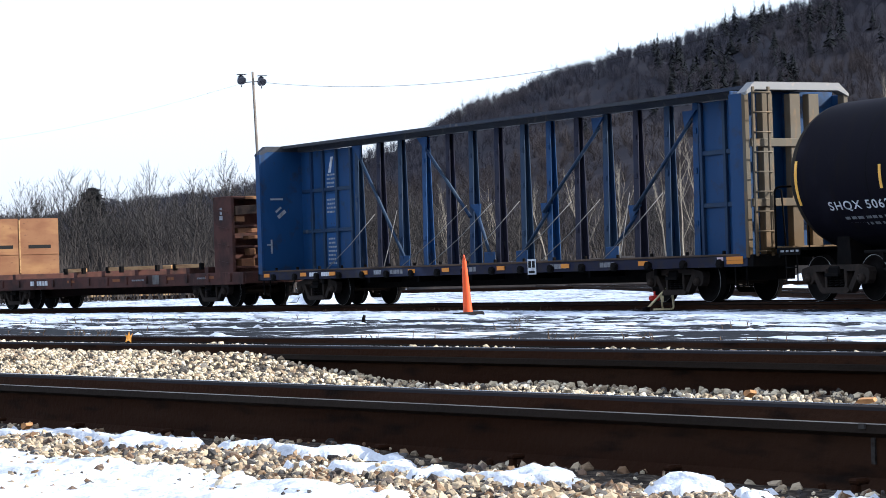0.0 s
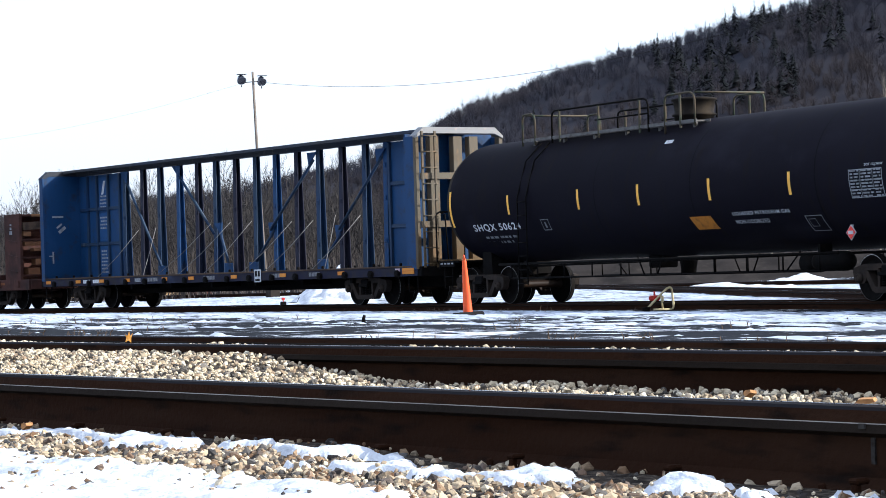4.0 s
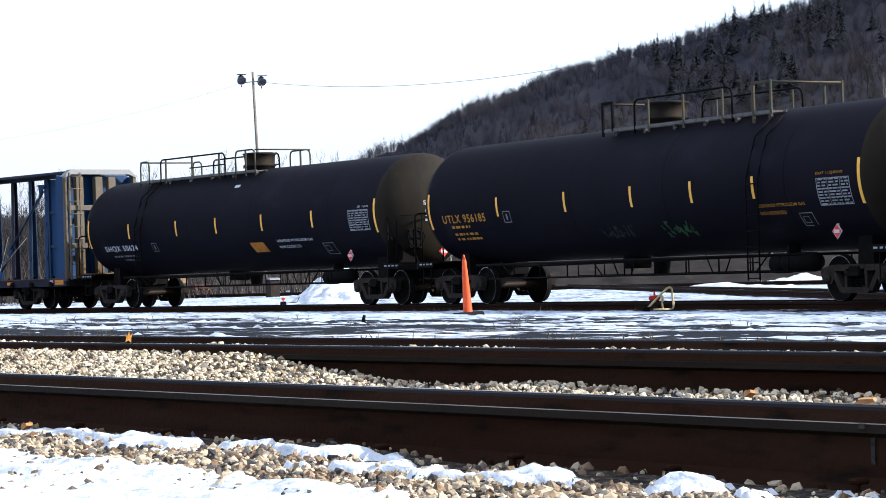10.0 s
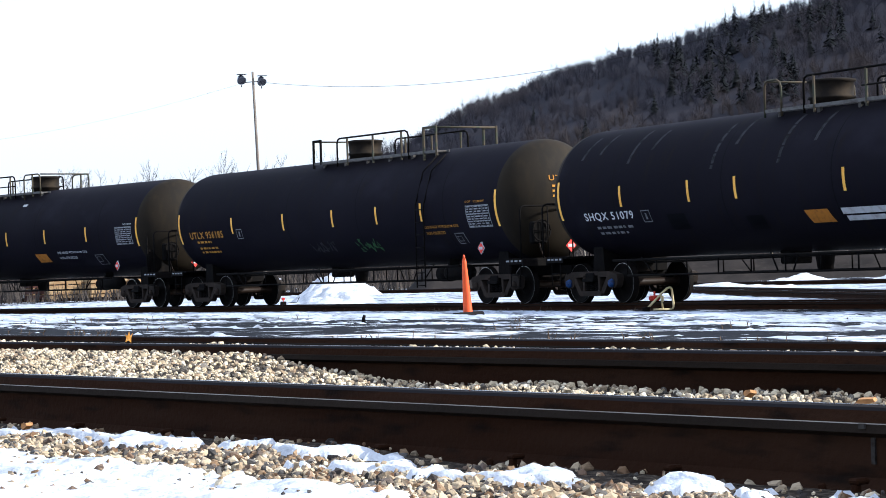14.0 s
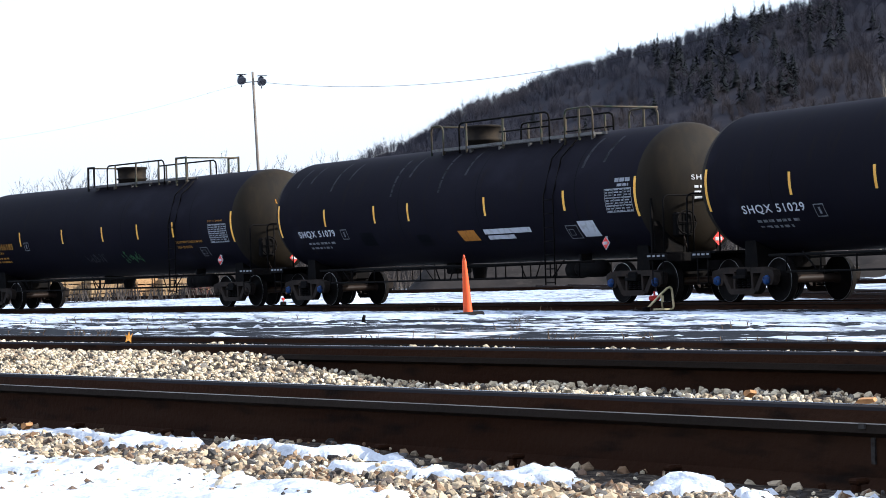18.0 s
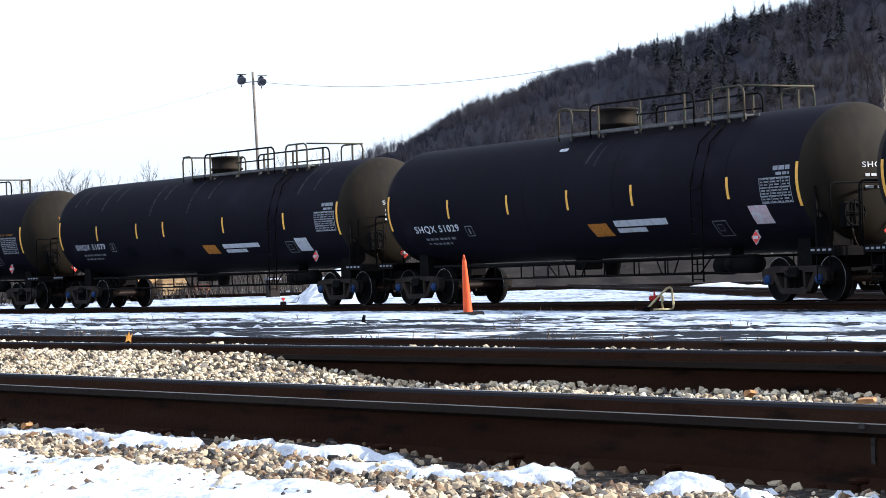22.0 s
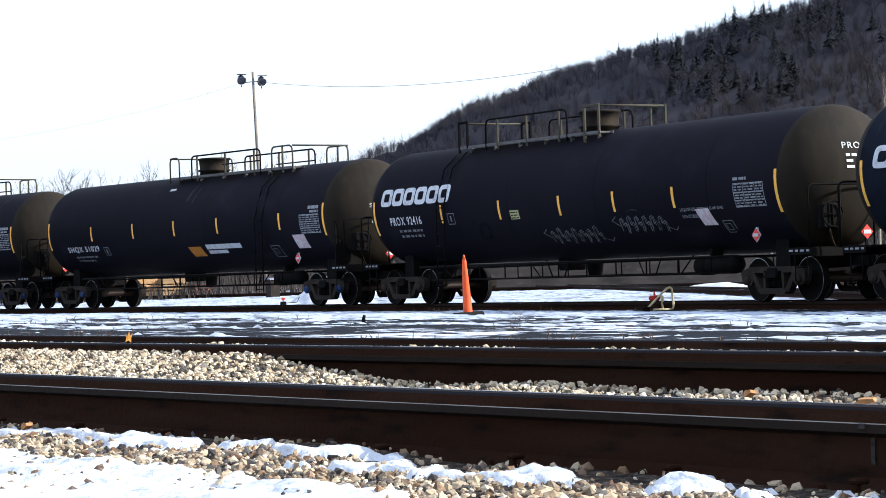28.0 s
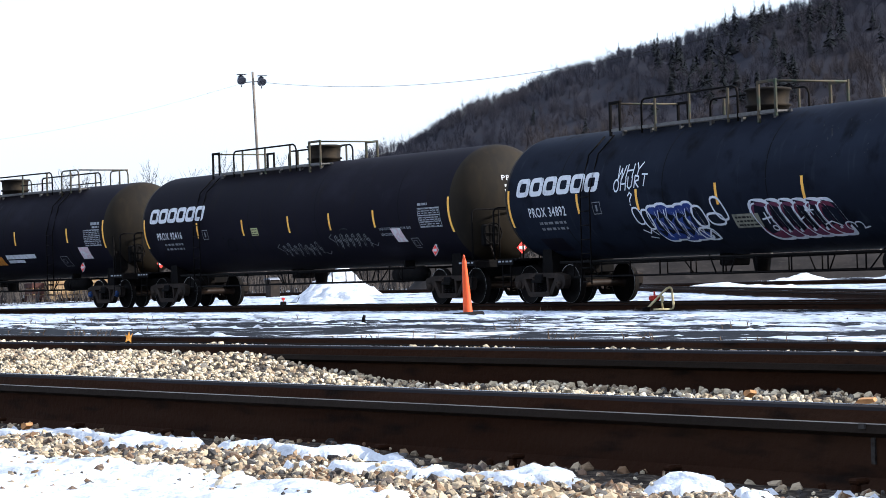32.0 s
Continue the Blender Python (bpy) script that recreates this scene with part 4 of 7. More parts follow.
def head_lettering(car, text, y0, z, mat):
    """The owner's marks and a few unreadable lines on the domed end."""
    def dome(y, zz):
        r2 = (y * y + (zz - TZ) ** 2) / (TR * TR)
        return Vector((TL + 0.80 * math.sqrt(max(0.0, 1 - r2)) + 0.012, y, zz))
    rows = [("lettering", letters(text, y0, y0 + 0.62, z, 0.13), "stencilled mark on the tank end")]
    for k, w in enumerate((0.42, 0.30, 0.50)):
        rows.append(("small_lettering", bars(y0 + 0.06, y0 + 0.06 + w, z - 0.16 - 0.12 * k, 0.055, k + len(text)), ""))
    for name, polys, label in rows:
        d = Mesh()
        for poly in polys:
            d.add([dome(y, zz) for y, zz in poly], [tuple(range(len(poly)))])
        part(name, d, mat, car, label)


def test_box(car, x, a, mat=WHITE):
    part("inspection_mark", decal_mesh(frame_of(x, x + 0.34, a - 0.29, a) + patch(x + 0.13, x + 0.20, a - 0.22, a - 0.07, 1)), FADED, car)


def spec_table(car, x0, x1, a0, a1):
    """A stencilled table: pale outline and rules with rows of unreadable entries on the black paint."""
    wide, tall = x1 - x0, a1 - a0
    t = part("data_table", decal_mesh(frame_of(x0, x1, a0, a1, 0.02)), FADED2, car, "grey stencilled data table")
    for f in (0.30, 0.62):
        part("table_rule", decal_mesh(patch(x0, x1, a0 + f * tall - 0.008, a0 + f * tall + 0.008, 1), 0.009), FADED2, t)
    for f, lo in ((0.34, 0.0), (0.72, 0.30)):
        part("table_rule", decal_mesh(patch(x0 + f * wide - 0.008, x0 + f * wide + 0.008, a0 + lo * tall, a1, 4), 0.009), FADED2, t)
    rows = []
    for k in range(9):
        b = a0 + tall * (k + 0.28) / 9
        for c0, c1 in ((0.04, 0.31), (0.37, 0.69), (0.75, 0.96)):
            rows += bars(x0 + c0 * wide, x0 + c1 * wide, b, tall * 0.058, k * 3 + int(c0 * 10), 0.16)
    part("table_print", decal_mesh(rows), FADED2, t)


def placard(car, x, z, r=0.135):
    """A red and white hazard diamond in an upright holder under the tank's flank."""
    y = -1.34
    part("placard_holder", Mesh().prism([(x - r * 1.15, z), (x, z - r * 1.15), (x + r * 1.15, z), (x, z + r * 1.15)], y, y + 0.012).box(x, y + 0.03, z + 0.02, 0.05, 0.03, 0.26), CARD, car, "white holder plate")
    part("hazard_placard", Mesh().prism([(x - r, z), (x, z - r), (x + r, z), (x, z + r)], y - 0.008, y - 0.004), PLACARD, car, "red diamond hazard placard")
    part("placard_band", Mesh().box(x, y - 0.012, z, r * 1.2, 0.004, r * 0.5), CARD, car, "white numeral band")


def end_placard(car):
    """A hazard diamond on a bracket, facing outwards from the car's rear end."""
    x, y, z, r = 9.56, 0.02, 1.37, 0.15
    part("placard_bracket", Mesh().box(x - 0.03, y, z - 0.2, 0.03, 0.06, 0.5), STEEL, car)
    m = Matrix.Translation((x, y, z)) @ pose(0, 0, 0, 0, 0, 90)
    part("hazard_placard", Mesh().prism([(-r, 0), (0, -r), (r, 0), (0, r)], -0.006, 0.006, m), PLACARD, car, "red and white diamond hazard placard")
    part("placard_band", Mesh().prism([(-r * 0.62, -r * 0.26), (r * 0.62, -r * 0.26), (r * 0.62, r * 0.26), (-r * 0.62, r * 0.26)], -0.016, -0.010, m), CARD, car, "white numeral band")


FADED2 = material("grey_stencil_rows", (0.30, 0.31, 0.33), 0.85, spots=[((0.16, 0.16, 0.17), 9, 0.45, 0.7, 5, ONE)], spec=0.2)
ORANGECARD = material("orange_notice", (0.45, 0.17, 0.02), 0.7, spots=[((0.25, 0.10, 0.02), 9, 0.5, 0.7, 5, ONE)], spec=0.2)
YELLOWCARD = material("pale_yellow_notice", (0.45, 0.44, 0.20), 0.8, spots=[((0.30, 0.29, 0.16), 6, 0.5, 0.75, 5, ONE)], spec=0.2)
BEIGECARD = material("weathered_beige_notice", (0.24, 0.23, 0.175), 0.8, spots=[((0.13, 0.125, 0.10), 5, 0.48, 0.7, 6, ONE)], spec=0.2)


def tank_details(car):
    """Brake gear and pipes that hang under the tank, ribs and weld seams."""
    br = Mesh()
    br.lathe([(3.0, 0.0), (3.02, 0.2), (3.5, 0.2), (3.55, 0.1), (4.0, 0.06), (4.0, 0.0)], 16, m=Matrix.Translation((1.6, -0.55, 0.78)))
    br.tube([(4.4, -0.55, 0.95), (-2.0, -0.5, 0.92), (-6.8, -0.3, 0.9)], 0.025, 6)
    part("brake_cylinder", br, STEEL, car)
    res_ = Mesh().lathe([(-1.2, 0.0), (-1.15, 0.16), (-1.05, 0.2), (-0.2, 0.2), (-0.1, 0.16), (-0.05, 0.0)], 16, m=Matrix.Translation((6.4, -0.75, 0.80)))
    res_.box(5.5, -0.75, 1.0, 0.08, 0.3, 0.3)
    part("air_reservoir", res_, STEEL, car)
    part("bottom_fitting", Mesh().box(-1.4, 0, 0.92, 0.5, 0.5, 0.3, 0.04), STEEL, car)
    val = Mesh().lathe([(0.62, 0.0), (0.62, 0.16), (0.9, 0.2), (1.0, 0.2)], 14, m=Matrix.Translation((-0.4, 0, 0)), axis="z")
    part("bottom_fitting", val, STEEL, car)
    for y in (-1.28, 1.28):
        for e in (-1, 1):
            part("rail_brace", Mesh().tube([(e * 0.5, y, 1.02), (e * 0.25, y, 0.62)], 0.018, 6), STEEL, car)
            part("rail_brace", Mesh().tube([(e * 5.4, y, 1.02), (e * 4.9, y, 0.62)], 0.018, 6), STEEL, car)
    for e in (-1, 1):
        pad = decal_mesh(patch(e * 7.2 - 0.5, e * 7.2 + 0.5, -1.5, -1.05, 4), 0.014)
        part("shell_pad", pad, BLACK, car)
        plate = Mesh().box(e * 9.1, -1.33, 1.02, 0.75, 0.02, 0.14)
        part("platform_edge", plate, STEEL, car)
        for k in range(4):
            part("edge_lettering", Mesh().box(e * 9.1 - 0.27 + k * 0.18, -1.345, 1.03, 0.12 - 0.03 * (k % 2), 0.006, 0.04), FADED2, car)
        if e > 0:
            part("brake_housing", Mesh().box(e * 9.30, -0.75, 1.7, 0.2, 0.45, 0.55, 0.05), STEEL, car)
            wheel_ = Mesh().tube([(9.45, -0.75 + 0.26 * math.cos(k * 0.5236), 1.75 + 0.26 * math.sin(k * 0.5236)) for k in range(13)], 0.018, 6).tube([(9.45, -1.0, 1.75), (9.45, -0.5, 1.75)], 0.014, 5).tube([(9.45, -0.75, 1.5), (9.45, -0.75, 2.0)], 0.014, 5)
            part("hand_brake_wheel", wheel_, STEEL, car)
            part("brake_chain", Mesh().tube([(9.4, -0.8, 1.45), (9.36, -0.7, 1.2), (9.3, -0.5, 0.95)], 0.02, 6), AXLE, car)
    for x in (-6.2, -1.9, 1.9, 6.2):
        seams = Mesh()
        seams.add([skin(x - 0.02, -1.9 + 0.2 * i, 0.003) for i in range(21)] + [skin(x + 0.02, -1.9 + 0.2 * i, 0.003) for i in range(21)], [(i, i + 21, i + 22, i + 1) for i in range(20)], True)
        part("weld_seam", seams, SEAM, car)


SEAM = material("weld_bead", (0.0030, 0.0032, 0.0048), 0.6, spec=0.03)


def tank_car(u, label, strip_xs, top_args, caps=None, strip_a=0.10, shell=None):
    car = thing("tank_car", label, "tank car", "cars of the freight train")
    part("tank_shell", SHELL if shell is None else shell, None, car, m=TANK_AT)
    for e in (1, -1):
        part("tank_head", HEAD, None, car, "dusty brown domed tank end", m=TANK_AT @ pose(0, 0, 0, 0, 0, 0 if e > 0 else 180))
    tank_underframe(car, top_args[-1] != "box")
    tank_details(car)
    tank_top(car, *top_args)
    stripes(car, strip_xs, strip_a)
    end_placard(car)
    for e in (-1, 1):
        bogie(car, e * 7.925, caps=caps)
    CARS.append((car, u, 7.925))
    return car


SHEEN_SHELL = SHELL_M.data("tank_shell", SHEENBLACK)
# tank cars with white or yellow stencils
car_a = tank_car(-68.56, "black gas tank car with white lettering and amber strips", (-5.75, -2.60, -0.12, 2.58, 5.36), (-5.9,))
number_board(car_a, "SHQX 50624", -7.65, -5.42, -0.78, 0.22, WHITE)
head_lettering(car_a, "SHQX", -0.47, 2.58, WHITE)
test_box(car_a, -4.42, -0.53)
spec_table(car_a, 7.26, 8.27, -0.52, 0.04)
part("lettering", decal_mesh(letters("DOT 112J340W", 7.75, 8.3, 0.08, 0.06)), WHITE, car_a)
part("notice", decal_mesh(patch(1.72, 2.50, -1.03, -0.70, 2, -0.1)), ORANGECARD, car_a, "orange paper notice")
part("lettering", decal_mesh(letters("LIQUEFIED PETROLEUM GAS", 3.2, 5.15, -0.74, 0.09)), WHITE, car_a)
part("lettering", decal_mesh(letters("NON-ODORIZED", 3.2, 4.35, -0.93, 0.09)), WHITE, car_a)
part("inspection_mark", decal_mesh(frame_of(5.55, 6.10, -1.23, -0.82) + frame_of(5.62, 5.85, -1.1, -0.9, 0.015)), FADED, car_a)
placard(car_a, 7.10, 1.342)
part("notice", decal_mesh(patch(0.50, 0.80, 1.02, 1.12, 1)), CARD, car_a)

car_b = tank_car(-48.49, "black gas tank car with yellow lettering and green graffiti", (-5.20, -2.13, 0.63, 2.93, 5.14), (-1.24, "box"), strip_a=0.07)
number_board(car_b, "UTLX 956185", -7.95, -5.84, -0.49, 0.21, YELLOWLETTER, ((0.14, 0.9), (0.34, 1.2), (0.48, 1.2)))
head_lettering(car_b, "UTLX", -0.42, 2.95, YELLOWLETTER)
test_box(car_b, -4.97, -0.27)
spec_table(car_b, 7.24, 8.28, -0.63, -0.07)
part("lettering", decal_mesh(letters("DOT 112J400W", 7.25, 8.1, -0.02, 0.07)), YELLOWLETTER, car_b)
part("lettering", decal_mesh(letters("LIQUEFIED PETROLEUM GAS", 5.19, 6.75, -0.60, 0.08)), YELLOWLETTER, car_b)
part("lettering", decal_mesh(letters("NON-ODORIZED", 5.19, 6.05, -0.76, 0.08)), YELLOWLETTER, car_b)
part("inspection_mark", decal_mesh(frame_of(6.43, 6.86, -1.08, -0.75) + frame_of(6.5, 6.7, -1.0, -0.84, 0.015)), FADED, car_b)
placard(car_b, 7.68, 1.379)
rng = random.Random(3)
for x0, x1, a0, a1, mat in ((-0.95, 0.3, -1.15, -0.8, GRAFFITI_GREY), (1.45, 2.6, -1.2, -0.78, GRAFFITI_GREEN)):
    strokes = []
    for k in range(9):
        cx = x0 + (x1 - x0) * (k + 0.5) / 9
        strokes += ribbon([(cx + rng.uniform(-0.12, 0.12), rng.uniform(a0, a1)) for _ in range(4)], 0.045)
    part("graffiti", decal_mesh(strokes, 0.008), mat, car_b, "scrawled spray paint")

car_c = tank_car(-28.37, "black gas tank car with chalky streaks and blue bearing caps", (-5.90, -3.17, -1.41, 2.28, 5.74), (-1.05,), CAP_BLUE)
number_board(car_c, "SHQX 51079", -7.58, -5.51, -0.68, 0.22, WHITE)
head_lettering(car_c, "SHQX", -0.52, 2.66, WHITE)
test_box(car_c, -5.17, -0.47)
part("notice", decal_mesh(patch(0.85, 1.62, -1.01, -0.70, 2, -0.1)), ORANGECARD, car_c, "orange paper notice")
part("notice", decal_mesh(patch(1.95, 4.04, -0.84, -0.70, 1)), CARD, car_c, "white paper notice strip")
part("notice", decal_mesh(patch(2.02, 3.22, -1.0, -0.88, 1)), CARD, car_c, "white paper notice strip")
spec_table(car_c, 7.40, 8.44, -0.48, 0.06)
part("lettering", decal_mesh(bars(7.8, 8.4, 0.20, 0.09, 5, 0.1) + bars(7.9, 8.4, 0.10, 0.06, 6, 0.1)), FADED2, car_c)
part("inspection_mark", decal_mesh(frame_of(5.52, 6.0, -1.10, -0.72) + frame_of(5.6, 5.8, -1.0, -0.82, 0.015)), FADED, car_c)
part("notice", decal_mesh(patch(6.12, 6.78, -1.06, -0.63, 3, -0.05)), CARD, car_c)
placard(car_c, 7.19, 1.363)
for x, a0, a1 in ((-7.8, 0.8, 1.5), (-7.1, 0.9, 1.6), (-5.7, 0.6, 1.6), (-4.9, 0.9, 1.5), (-2.3, 0.3, 1.5), (-1.6, 0.8, 1.6), (0.1, 0.3, 1.5), (1.2, 0.7, 1.6), (6.4, 0.6, 1.5), (7.2, 0.7, 1.5)):
    part("chalk_streak", decal_mesh(patch(x - 0.05, x + 0.05, a0, a1, 5, 0.12), 0.004), GRAFFITI_GREY, car_c)
for x0, x1, a0, a1 in ((-4.2, -3.5, -1.0, -0.6), (-1.3, -0.7, -1.1, -0.75)):
    part("faded_patch", decal_mesh(patch(x0, x1, a0, a1, 3), 0.004), SEAM, car_c)

car_d = tank_car(-8.34, "black gas tank car with white lettering and blue bearing caps", (-5.49, -2.64, 0.03, 2.67, 6.23), (-1.10,), CAP_BLUE)
number_board(car_d, "SHQX 51029", -7.40, -5.17, -0.74, 0.22, WHITE)
head_lettering(car_d, "SHQX", -0.48, 2.62, WHITE)
test_box(car_d, -4.87, -0.58)
part("notice", decal_mesh(patch(0.72, 1.48, -1.08, -0.73, 2, -0.1)), ORANGECARD, car_d, "orange paper notice")
part("notice", decal_mesh(patch(1.70, 3.76, -0.84, -0.68, 1)), CARD, car_d, "white paper notice strip")
part("notice", decal_mesh(patch(1.72, 2.85, -1.0, -0.88, 1)), CARD, car_d, "white paper notice strip")
spec_table(car_d, 7.33, 8.36, -0.51, 0.02)
part("lettering", decal_mesh(bars(7.8, 8.35, 0.16, 0.09, 5, 0.1) + bars(7.9, 8.35, 0.06, 0.06, 6, 0.1)), FADED2, car_d)
part("inspection_mark", decal_mesh(frame_of(5.36, 5.85, -1.25, -0.82) + frame_of(5.45, 5.65, -1.1, -0.92, 0.015)), FADED, car_d)
part("notice", decal_mesh(patch(6.85, 7.48, -0.96, -0.53, 3, -0.05)), PINKCARD, car_d, "pink and white paper notice")
placard(car_d, 6.98, 1.334)
part("notice", decal_mesh(patch(-0.85, -0.5, 1.12, 1.22, 1)), CARD, car_d)
part("chalk_streak", decal_mesh(patch(0.6, 0.7, 0.7, 1.3, 4, 0.15) + patch(1.0, 1.06, 0.6, 1.2, 4, 0.12), 0.004), GRAFFITI_GREY, car_d)


def wordmark(car, x0, x1, a0, a1):
    """Six slanted white rounded blocks with dark middles, in place of a maker's wordmark."""
    w = (x1 - x0) / 6
    for k in range(6):
        cx = x0 + w * (k + 0.5)
        outer = loop_of(cx, (a0 + a1) / 2, w * 0.47, (a1 - a0) / 2, 0.18, 24, power=0.45)
        inner = loop_of(cx, (a0 + a1) / 2, w * 0.23, (a1 - a0) / 2 * 0.48, 0.18, 24, power=0.4)
        part("wordmark_block", decal_mesh([[outer[i], outer[i + 1], inner[i + 1], inner[i]] for i in range(24)]), WHITE, car, "bold white painted block")


car_e = tank_car(11.72, "black gas tank car with bold white wordmark and grey graffiti", (-5.08, -2.28, 0.40, 2.65, 4.95), (-5.0, "box"), strip_a=-0.01)
wordmark(car_e, -8.2, -4.62, 0.05, 0.50)
number_board(car_e, "PROX 92416", -7.78, -6.15, -0.46, 0.22, WHITE, ((0.19, 1.2), (0.34, 1.2)))
head_lettering(car_e, "PROX", -0.37, 3.06, WHITE)
test_box(car_e, -4.80, -0.23)
sticker = part("notice", decal_mesh(patch(-1.8, -1.40, -0.49, -0.27, 2)), YELLOWCARD, car_e, "pale yellow notice")
for k in range(3):
    part("print_line", decal_mesh(bars(-1.77, -1.43, -0.47 + 0.068 * k, 0.028, 20 + k, 0.1), 0.009), RUBBER, sticker)
part("lettering", decal_mesh(letters("LIQUEFIED PETROLEUM GAS", 5.12, 6.66, -0.57, 0.08)), FADED2, car_e)
part("lettering", decal_mesh(letters("NON-ODORIZED", 5.12, 5.75, -0.72, 0.08)), FADED2, car_e)
part("notice", decal_mesh(patch(5.78, 6.26, -0.92, -0.52, 3, -0.12), 0.012), PINKCARD, car_e, "white and pink torn notice")
part("inspection_mark", decal_mesh(frame_of(6.44, 6.80, -1.15, -0.82) + frame_of(6.5, 6.68, -1.08, -0.9, 0.015)), FADED, car_e)
placard(car_e, 7.70, 1.384)
spec_table(car_e, 7.13, 8.16, -0.55, -0.04)
part("lettering", decal_mesh(bars(7.15, 7.6, 0.02, 0.06, 5, 0.1)), FADED2, car_e)
TAGGREY = material("thin_grey_spray", (0.15, 0.15, 0.155), 0.9, spots=[((0.04, 0.04, 0.042), 5, 0.45, 0.65, 5, ONE)], spec=0.1)
rng = random.Random(8)
for x0, x1, a0, a1, n in ((-0.4, 1.75, -1.24, -0.80, 7), (2.65, 4.45, -1.02, -0.58, 6)):
    w = (x1 - x0) / n
    outline, tails = [], []
    for k in range(n):                               # doubled zigzag strokes with hooked ends
        cx, up = x0 + w * k, rng.uniform(-0.05, 0.05)
        zig = [(cx, a0 + 0.10 + up), (cx + 0.16 * w, a1 - 0.06 + up), (cx + 0.52 * w, a1 - 0.02 + up), (cx + 0.40 * w, (a0 + a1) / 2), (cx + 0.88 * w, (a0 + a1) / 2 + 0.06), (cx + 0.62 * w, a0 + 0.04 + up), (cx + 1.0 * w, a0 + 0.10)]
        outline += ribbon(zig, 0.024)
        tails += ribbon([(x + 0.045, a - 0.035) for x, a in zig[1:6]], 0.016)
    tails += ribbon([(x1, a0 + 0.10), (x1 + 0.22, a0 + 0.02), (x1 + 0.36, a0 + 0.12)], 0.024) + ribbon([(x0, a0 + 0.2), (x0 - 0.25, a1 - 0.1), (x0 - 0.05, a1)], 0.022)
    part("graffiti", decal_mesh(outline, 0.008), TAGGREY, car_e, "thin grey sprayed scribble")
    part("graffiti", decal_mesh(tails, 0.009), TAGGREY, car_e, "thin grey sprayed shadow strokes")
part("graffiti", decal_mesh(ribbon(loop_of(-3.2, -0.75, 0.22, 0.2, 0.2, 14), 0.05) + ribbon([(-3.6, -0.5), (-2.9, -1.1)], 0.05), 0.008), SEAM, car_e)
part("graffiti", decal_mesh(ribbon(loop_of(3.3, -0.50, 0.20, 0.05, 0, 12, 0.2, 3.0), 0.035), 0.008), GRAFFITI_GREY, car_e)

car_g = tank_car(31.85, "black gas tank car with bold white wordmark and bright graffiti", (-5.45, -2.95, 0.10, 3.11, 5.9), (-4.8, "box"), strip_a=0.0, shell=SHEEN_SHELL)
wordmark(car_g, -8.2, -4.5, 0.02, 0.46)
number_board(car_g, "PROX 34892", -7.70, -6.03, -0.48, 0.23, WHITE, ((0.19, 1.2), (0.34, 1.2)))
test_box(car_g, -4.83, -0.21)
board = part("notice", decal_mesh(patch(0.42, 1.35, -1.04, -0.70, 3, 0.02)), BEIGECARD, car_g, "weathered beige notice with faint print")
for k in range(3):
    part("print_line", decal_mesh(bars(0.52, 1.28 - 0.1 * k, -0.99 + 0.095 * k, 0.045, 30 + k, 0.1), 0.009), RUBBER, board)


